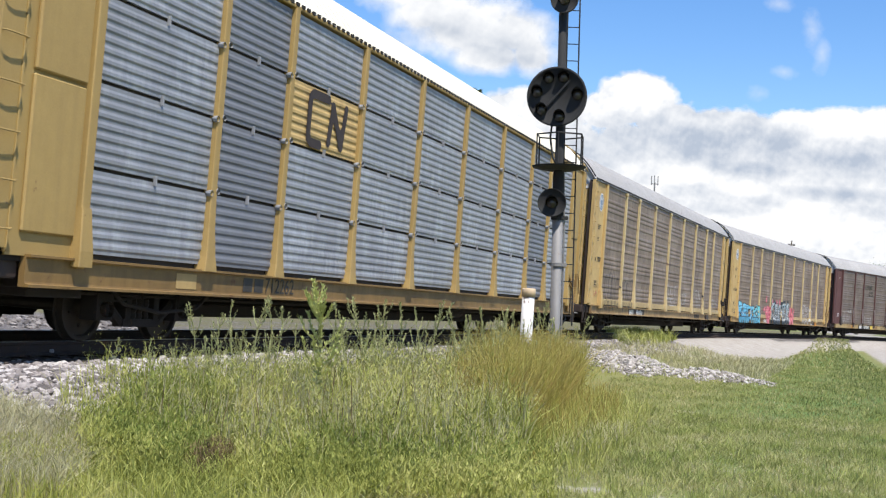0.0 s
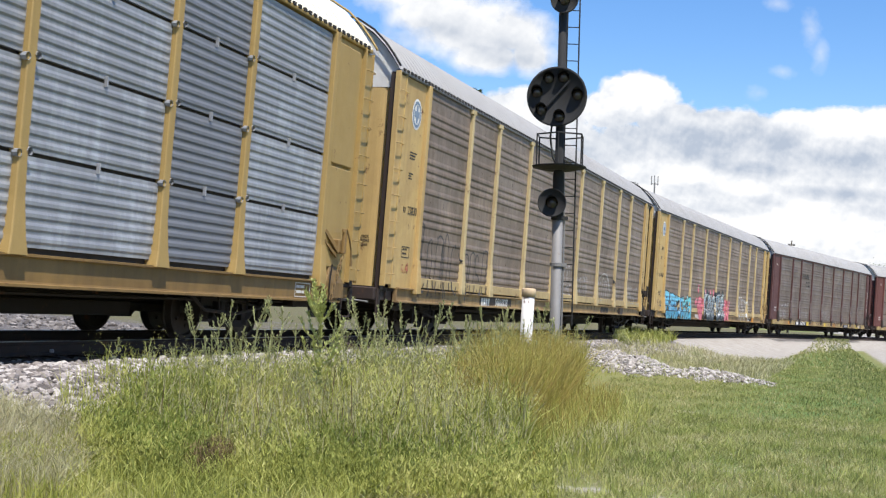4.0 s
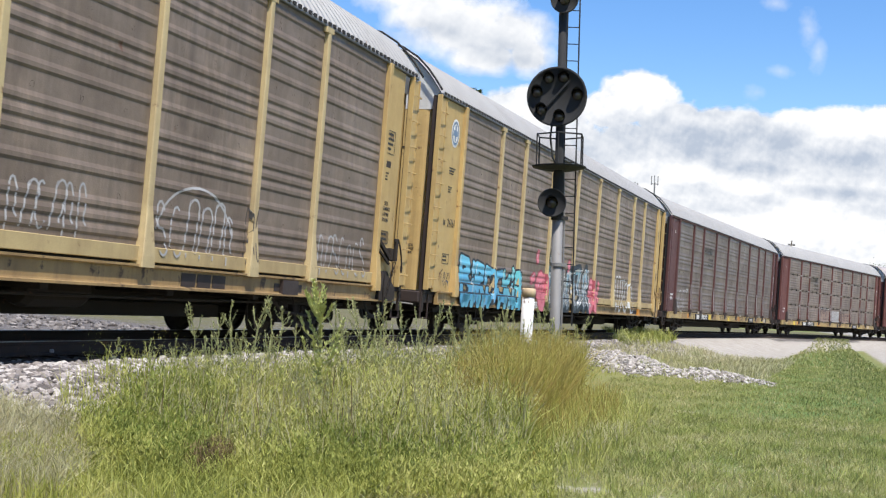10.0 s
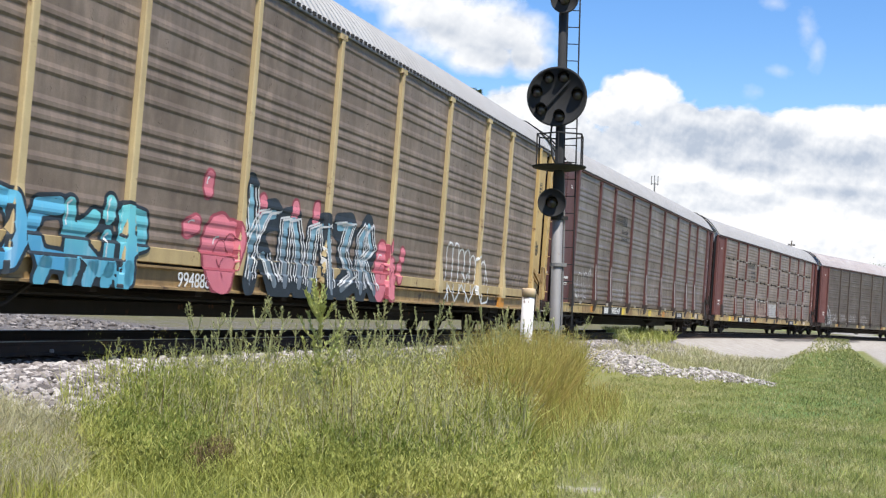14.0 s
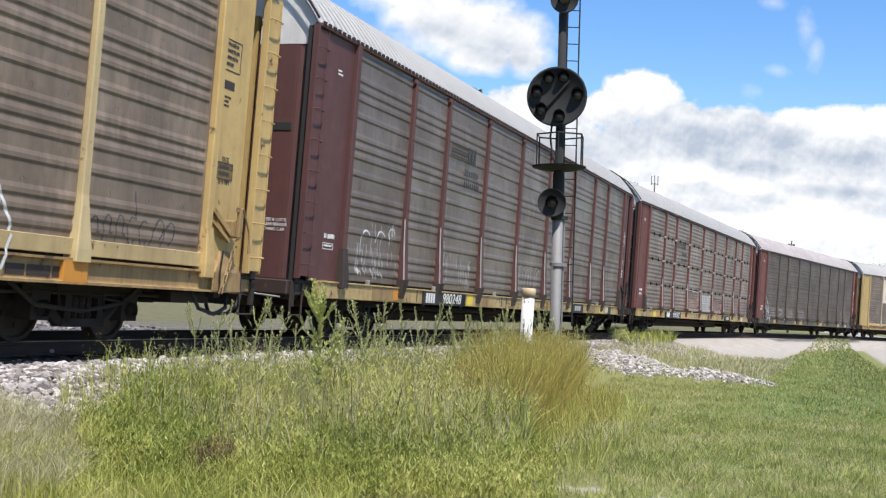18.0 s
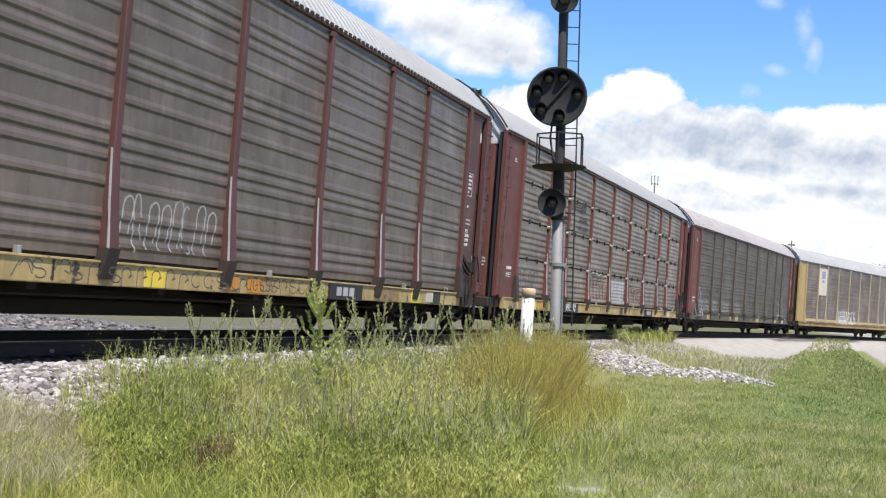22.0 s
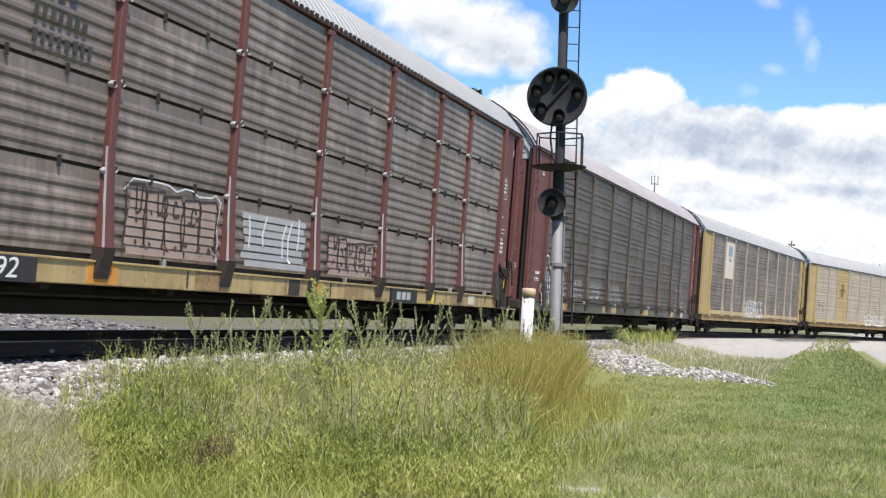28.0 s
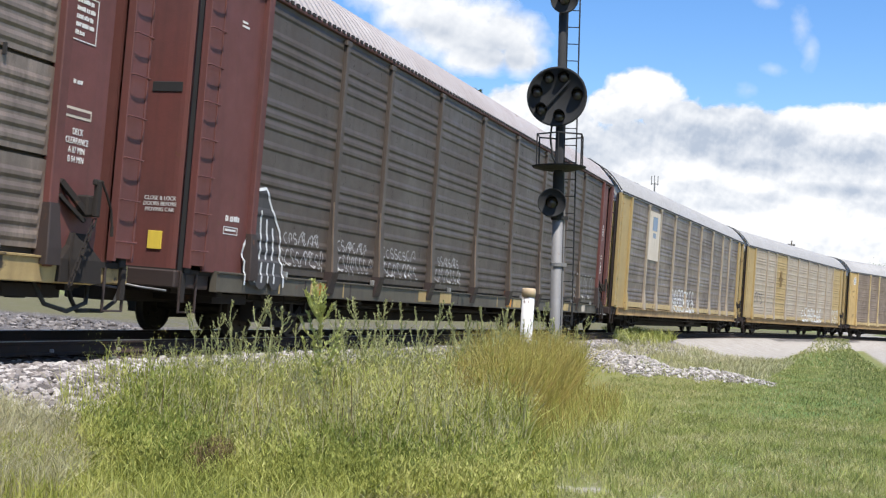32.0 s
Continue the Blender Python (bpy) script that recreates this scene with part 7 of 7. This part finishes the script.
def weed(h, seed, material, dense=1.0, spire=True):
    """A tall weed: stem, upright side shoots, many small leaves and a seeded spire."""
    rnd = random.Random(seed)
    bm = bmesh.new()
    curve = [Vector((0.06 * h * math.sin(i * 0.5 + seed) * i / 8, 0.05 * h * math.cos(i * 0.6 + seed) * i / 8, h * i / 8)) for i in range(9)]
    tube(bm, curve, 0.008, 5, 0.003)
    vs, fs = [], []
    shoots = int(9 * dense)
    for k in range(shoots):
        f = rnd.uniform(0.38, 0.88)
        i = min(int(f * 8), 7)
        base = curve[i].lerp(curve[i + 1], f * 8 - i)
        a = k * 2.4 + rnd.uniform(-0.5, 0.5)
        ln = h * (0.33 - 0.20 * f) * rnd.uniform(0.7, 1.3)
        d = Vector((math.cos(a) * 0.55, math.sin(a) * 0.55, 0.85)).normalized()
        tip = base + d * ln
        mid = base.lerp(tip, 0.5) + Vector((math.cos(a), math.sin(a), -0.3)) * ln * 0.10
        for p, q in ((base, mid), (mid, tip)):
            w = Vector((-d.y, d.x, 0)).normalized() * 0.004
            n = len(vs)
            vs += [(p - w)[:], (p + w)[:], (q + w * 0.6)[:], (q - w * 0.6)[:]]
            fs.append((n, n + 1, n + 2, n + 3))
        for j in range(int((9 + ln * 62) * dense)):
            q = rnd.uniform(0.15, 1.04)
            p = base.lerp(mid, q * 2) if q < 0.5 else mid.lerp(tip, q * 2 - 1)
            b = rnd.uniform(0, 6.283)
            dd = (Vector((math.cos(b), math.sin(b), rnd.uniform(0.2, 1.0))) + d * 1.2).normalized()
            leaf_quads(vs, fs, p, dd, Vector((0, 0, 1)), rnd.uniform(0.017, 0.036))
    for j in range(int(34 * dense)):
        f = rnd.uniform(0.1, 0.6)
        i = min(int(f * 8), 7)
        p = curve[i].lerp(curve[i + 1], f * 8 - i)
        b = rnd.uniform(0, 6.283)
        leaf_quads(vs, fs, p, Vector((math.cos(b), math.sin(b), rnd.uniform(0.3, 1.0))).normalized(), Vector((0, 0, 1)), rnd.uniform(0.03, 0.075))
    if spire:
        for j in range(int(75 * dense)):
            f = 1.02 - 0.42 * rnd.random() ** 1.4
            i = min(int(f * 8), 7)
            p = curve[i].lerp(curve[i + 1], f * 8 - i)
            b = rnd.uniform(0, 6.283)
            leaf_quads(vs, fs, p, Vector((math.cos(b), math.sin(b), rnd.uniform(0.6, 1.8))).normalized(), Vector((0, 0, 1)), rnd.uniform(0.020, 0.042))
    w = new("weed")
    part("stem", bm, M_STEM, w)
    raw("foliage", vs, fs, material, w)
    return w


def make_weeds():
    kinds = [weed(1.0, s, M_WEED, 0.9 + 0.1 * (s % 3)) for s in (2, 5, 7, 10, 12)]
    for k in kinds:
        tagged(k, "tall grey-green weed with upright seeded shoots", "weed", "weeds along the track")
    rnd = random.Random(77)
    spots = [(-3.39, 12.63, 1.04), (-3.05, 12.79, 1.04), (-2.96, 13.33, 1.04), (-2.72, 13.23, 1.44), (-2.47, 13.33, 1.12), (-2.5, 13.78, 1.32), (-2.49, 14.52, 1.47), (-2.36, 14.45, 1.18), (-2.19, 14.57, 1.56), (-2.0, 14.0, 1.5), (-1.96, 14.45, 1.43), (-1.34, 14.61, 1.52), (-1.15, 14.63, 1.42), (-0.97, 14.69, 1.6), (-0.75, 14.98, 1.4), (-0.67, 15.93, 1.58), (-0.55, 15.89, 1.55), (-0.25, 16.07, 1.51), (-0.05, 16.2, 1.63), (0.17, 15.62, 1.47), (0.37, 15.89, 1.44), (0.56, 16.4, 1.55), (0.85, 16.7, 1.47)]
    spots += [(2.5, 21.0, 1.35), (2.75, 22.0, 1.5), (1.9, 19.5, 1.45), (1.1, 18.8, 1.5), (0.9, 17.6, 1.55), (1.2, 20.6, 1.6), (1.75, 21.6, 1.6), (2.0, 22.2, 1.7)]
    for i in range(40):
        f = rnd.uniform(0.05, 1)
        spots.append((-3.1 + 4.7 * f + rnd.uniform(-0.3, 0.3), 12.9 + 4.6 * f + rnd.uniform(-0.9, 1.0), 0.92 + 0.36 * f + rnd.uniform(-0.15, 0.22)))
    for i, (x, y, top) in enumerate(spots):
        z = float(height(x, y)[0])
        hgt = max(0.45, top - z)
        m = pose(x, y, z - 0.02, 0, 0, rnd.uniform(0, 360))
        k = kinds[i % 5]
        if i < 5:
            k.matrix_basis = m @ Matrix.Diagonal((hgt, hgt, hgt, 1))
        else:
            c = copy_thing(k, m)
            c.scale = (hgt * rnd.uniform(0.8, 1.1),) * 2 + (hgt,)
    fern = tagged(weed(1.0, 31, M_FERN, 2.4, True), "tall pale feathery weed in the tall grass", "weed")
    fern.matrix_basis = pose(-1.27, 12.4, 0.1) @ Matrix.Diagonal((1.9, 1.9, 1.62, 1))
    # dark brush by the mast's foot and a small shrub on the gravel
    for j, (x, y, r, hh, n) in enumerate(((2.95, 24.6, 0.55, 0.95, 420), (2.5, 23.9, 0.4, 1.2, 300), (9.6, 44.0, 0.35, 0.5, 200), (7.4, 33.6, 0.45, 0.5, 220), (7.9, 33.0, 0.3, 0.42, 140), (6.6, 41.0, 0.8, 0.6, 380))):
        rn = random.Random(200 + j)
        bm = bmesh.new()
        vs, fs = [], []
        z = float(height(x, y)[0])
        for k in range(16):
            a, e = rn.uniform(0, 6.283), rn.uniform(0.35, 1.4)
            d = Vector((math.cos(a) * math.cos(e), math.sin(a) * math.cos(e), math.sin(e)))
            tip = Vector((d.x * r * 1.1, d.y * r * 1.1, d.z * hh))
            tube(bm, [(0, 0, -0.03), tip * 0.5 + Vector((0, 0, 0.04)), tip], 0.010, 4, 0.004)
            for q in range(n // 16):
                p = tip * rn.uniform(0.35, 1.08) + Vector((rn.uniform(-1, 1), rn.uniform(-1, 1), rn.uniform(-1, 1))) * 0.08
                b = rn.uniform(0, 6.283)
                leaf_quads(vs, fs, p, Vector((math.cos(b), math.sin(b), rn.uniform(-0.2, 1))).normalized(), Vector((0, 0, 1)), rn.uniform(0.05, 0.10))
        s = tagged(new("shrub"), "low dark scrubby bush with thin twigs by the track", "shrub", "scrub by the track")
        s.matrix_basis = pose(x, y, z)
        part("twigs", bm, M_STEM, s)
        raw("foliage", vs, fs, M_BUSH if j < 2 else M_WEED, s)


make_weeds()

# ---- far things beyond the train ----
M_BARK = painted("grey_bark", (0.10, 0.085, 0.07), (0.05, 0.045, 0.04), 0.6, 0.0, 0.9)
M_TREE = leaf_material("tree_leaf", (0.07, 0.10, 0.04), (0.115, 0.15, 0.06), (0.17, 0.20, 0.08), 0.25)


def tree(x, y, h, r, seed):
    rnd = random.Random(seed)
    t = tagged(new("tree"), "distant leafy broad-crowned tree beyond the railway", "tree", "trees beyond the railway")
    t.matrix_basis = pose(x, y, 0.2)
    bm = bmesh.new()
    tube(bm, [(0, 0, -0.3), (0.1, 0, h * 0.25), (-0.1, 0.1, h * 0.55), (0, 0, h * 0.85)], 0.035 * h, 8, 0.006 * h)
    tips = []
    for k in range(14):
        a, f = k * 2.4 + rnd.uniform(-0.4, 0.4), rnd.uniform(0.3, 0.8)
        tip = Vector((math.cos(a) * r * rnd.uniform(0.5, 0.95), math.sin(a) * r * rnd.uniform(0.5, 0.95), h * min(0.95, f + rnd.uniform(0.1, 0.3))))
        tube(bm, [(0, 0, h * f * 0.8), tip * 0.5 + Vector((0, 0, h * f * 0.5)), tip], 0.012 * h, 5, 0.003 * h)
        tips.append(tip)
    tips.append(Vector((0, 0, h * 0.93)))
    part("trunk", bm, M_BARK, t)
    vs, fs = [], []
    for k in range(5200):
        c = rnd.choice(tips)
        p = c + Vector((rnd.gauss(0, 1), rnd.gauss(0, 1), rnd.gauss(0, 0.8))) * r * 0.2
        b = rnd.uniform(0, 6.283)
        leaf_quads(vs, fs, p, Vector((math.cos(b), math.sin(b), rnd.uniform(-0.6, 0.8))).normalized(), Vector((0.2, 0.1, 1)), rnd.uniform(0.018, 0.038) * h)
    raw("crown", vs, fs, M_TREE, t)
    return t


tree(1.5, 90.0, 18.45, 0.45, 301)
for i, (x, y, h) in enumerate(((78, 222, 12.5), (86, 226, 13.8), (94, 222, 12.0), (70, 230, 9.5))):
    tree(x, y, h, h * 0.32, 310 + i)


def utility_pole(x, y, h, arms, label):
    p = tagged(new("utility_pole"), label, "pole", "poles beyond the railway")
    p.matrix_basis = pose(x, y, 0)
    bm = bmesh.new()
    lathe(bm, [(0.0, -0.3), (0.15, -0.3), (0.10, h), (0.0, h + 0.02)], 10)
    part("pole", bm, M_BARK, p, "", True)
    for z, w in arms:
        part("cross_arm", boxes((-w, w, -0.06, 0.06, z - 0.06, z + 0.06), bev=0.01), M_BARK, p)
        for q in (-0.9, -0.45, 0.45, 0.9):
            bm = bmesh.new()
            lathe(bm, [(0.05, z + 0.06), (0.07, z + 0.12), (0.03, z + 0.2), (0.0, z + 0.21)], 8, at=(q * w, 0, 0))
            part("insulator", bm, M_MASTG, p)
    return p


utility_pole(47.0, 160.0, 12.9, ((12.3, 0.5),), "distant dark utility pole beyond the railway")


def radio_mast():
    """Two slim antenna racks that show over the roofs."""
    for x, y, h, w in ((24.6, 140.0, 18.6, 0.9), (22.3, 140.0, 17.7, 0.7)):
        a = tagged(new("antenna_mast"), "distant slim antenna mast with upright aerials", "antenna", "antenna masts beyond the railway")
        a.matrix_basis = pose(x, y, 0)
        bm = bmesh.new()
        lathe(bm, [(0.0, -0.3), (0.16, -0.3), (0.09, h - 1.2), (0.0, h - 1.2)], 8)
        part("pole", bm, M_MASTG, a)
        part("cross_arm", boxes((-w / 2, w / 2, -0.04, 0.04, h - 1.4, h - 1.3), bev=0.01), M_MASTG, a)
        for q in (-0.45, -0.05, 0.4):
            part("aerial", tubes(([(q * w, 0, h - 1.5), (q * w, 0, h - 0.3 * (1 + abs(q)))], 0.05)), M_MASTG, a)


radio_mast()

# ---- clouds: a glowing backdrop far behind everything ----
def cloud_sheet(name, blobs, span, at, seed, shade, scale, rough_amp, soft, greys=(), whites=()):
    """A flat far sheet with procedural cumulus: ellipses of cover roughened by noise, lit tops and grey bases."""
    k = Mat(name + "_vapour", shift=False)

    def moved(x, z):
        n = k.node("ShaderNodeVectorMath")
        n.operation = "ADD"
        k.link(k.co, n.inputs[0])
        n.inputs[1].default_value = (seed * 137.0 + x, seed * 71.0, z)
        return n.outputs[0]
    coarse, coarse_up = k.noise(scale, 4, rough=0.5, co=moved(0, 0)), k.noise(scale, 4, rough=0.5, co=moved(-7.0, 16.0))
    fine, fine_up = k.noise(scale * 3.6, 6, rough=0.6, co=moved(40, 9)), k.noise(scale * 3.6, 6, rough=0.6, co=moved(38.0, 14.0))
    streaks = k.noise(scale * 0.9, 7, (0.6, 1, 1.3), 0.56, co=moved(90, 10))
    sep = k.node("ShaderNodeSeparateXYZ")
    k.link(k.co, sep.inputs[0])

    def cover(items):
        best = None
        for cx, cz, rx, rz in items:
            u = k.math("DIVIDE", k.math("SUBTRACT", sep.outputs[0], cx), rx)
            v = k.math("DIVIDE", k.math("SUBTRACT", sep.outputs[2], cz), rz)
            r = k.math("SQRT", k.math("ADD", k.math("MULTIPLY", u, u), k.math("MULTIPLY", v, v)))
            e = k.math("SUBTRACT", 1.0, r)
            best = e if best is None else k.math("MAXIMUM", best, e)
        return best
    ragged = k.math("ADD", k.math("MULTIPLY", k.math("SUBTRACT", coarse, 0.5), rough_amp), k.math("MULTIPLY", k.math("SUBTRACT", fine, 0.5), rough_amp * 0.75))
    body = k.math("ADD", cover(blobs), ragged)
    alpha = k.step(body, 0.0, soft)
    tone = k.math("ADD", k.math("MULTIPLY", k.math("SUBTRACT", coarse, coarse_up), 1.5), k.math("MULTIPLY", k.math("SUBTRACT", fine, fine_up), 0.55))
    tone = k.math("ADD", tone, k.step(streaks, 0.36, 0.64, 0.62, 0.95))
    if whites:
        wh = k.step(k.math("ADD", cover(whites), k.math("MULTIPLY", k.math("SUBTRACT", streaks, 0.5), 1.2)), -0.2, 0.5)
        tone = k.math("ADD", tone, k.math("MULTIPLY", wh, 0.4))
    if greys:
        gr = k.step(k.math("ADD", cover(greys), k.math("MULTIPLY", k.math("SUBTRACT", streaks, 0.5), 2.4)), -0.45, 0.95)
        tone = k.math("SUBTRACT", tone, k.math("MULTIPLY", gr, 0.6))
    col = k.mix(k.step(tone, 0.1, 0.92), shade, (1.0, 1.0, 1.0))
    em = k.node("ShaderNodeEmission")
    k.link(col, em.inputs[0])
    em.inputs[1].default_value = CLOUD
    tr = k.node("ShaderNodeBsdfTransparent")
    mx = k.node("ShaderNodeMixShader")
    k.link(alpha, mx.inputs[0])
    k.link(tr.outputs[0], mx.inputs[1])
    k.link(em.outputs[0], mx.inputs[2])
    k.link(mx.outputs[0], k.nt.nodes["Material Output"].inputs["Surface"])
    x0, x1, z0, z1 = span
    ob = raw(name, [(x0, 0, z0), (x1, 0, z0), (x1, 0, z1), (x0, 0, z1)], [(0, 1, 2, 3)], k.m)
    ob.matrix_basis = pose(*at)
    return tagged(ob, "bright cumulus cloud drifting in a blue sky", "cloud", kind="structure")


CLOUD = 0.68
CLOUDS_BANK = ((236, 276, 56, 37), (199, 259, 39, 27), (102, 240, 79, 50), (275, 250, 50, 27), (355, 226, 107, 47), (491, 241, 79, 44), (549, 241, 64, 47), (448, 244, 57, 36), (330, 149, 300, 122), (553, 148, 229, 129), (79, 148, 214, 122), (-133, 92, 286, 136), (-418, 61, 357, 164))
CLOUDS_GREY = ((394, 237, 70, 27), (316, 222, 70, 38), (493, 212, 100, 27), (349, 140, 68, 10), (233, 226, 43, 25), (385, 195, 86, 11), (156, 189, 50, 29), (509, 170, 79, 9), (325, 260, 39, 13))
CLOUDS_WHITE = ((303, 185, 50, 16), (235, 288, 50, 25), (490, 263, 79, 21), (439, 126, 143, 29), (372, 169, 43, 11))
CLOUDS_PUFF = ((-5, 362, 112, 58), (-54, 374, 65, 43), (54, 353, 69, 45), (81, 326, 43, 33), (-81, 405, 80, 43), (33, 324, 69, 29))
PUFF_GREY = ((33, 335, 54, 20), (-19, 350, 43, 16), (70, 318, 43, 13))
CLOUDS_WISP = ((464, 387, 16, 31), (478, 356, 12, 26), (420, 417, 19, 13), (430, 329, 17, 10), (399, 299, 17, 13))
BANK = cloud_sheet("backdrop_cloud_bank", CLOUDS_BANK, (-700, 1500, -40, 560), (0, 1500, 0), 1, (0.50, 0.565, 0.67), 0.018, 0.45, 0.16, CLOUDS_GREY, CLOUDS_WHITE)
PUFF = cloud_sheet("backdrop_cloud_puff", CLOUDS_PUFF, (-900, 1200, 200, 700), (0, 1520, 0), 2, (0.58, 0.63, 0.71), 0.013, 0.6, 0.5, PUFF_GREY)
WISP = cloud_sheet("backdrop_cloud_wisp", CLOUDS_WISP, (-100, 700, 200, 560), (0, 1530, 0), 3, (0.75, 0.82, 0.9), 0.02, 1.3, 3.2)


# ---- what moves ----
def motions():
    """The train rolls along the curve, its wheels turn, the clouds drift."""
    for car, wheels, s in TRAIN:
        walk(car, [(t / 2, car_pose(s - gone(t / 2))) for t in range(65)])
        for w in wheels:
            x = w.matrix_basis.translation.x
            rows = []
            for i in range(241):
                t = min(i * 4 / 30, 32.0)
                rows.append((t, pose(x, 0, 0.42) @ Matrix.Rotation(-gone(t) / 0.42 + x, 4, "Y")))
            walk(w, rows)
    walk(BANK, [(0.0, pose(0, 1500, 0)), (32.0, pose(8, 1500, 5))])
    walk(WISP, [(0.0, pose(0, 1530, 0)), (32.0, pose(-15, 1530, 3))])
    walk(PUFF, [(0.0, pose(16, 1520, 2)), (32.0, pose(2, 1520, 0))])


motions()
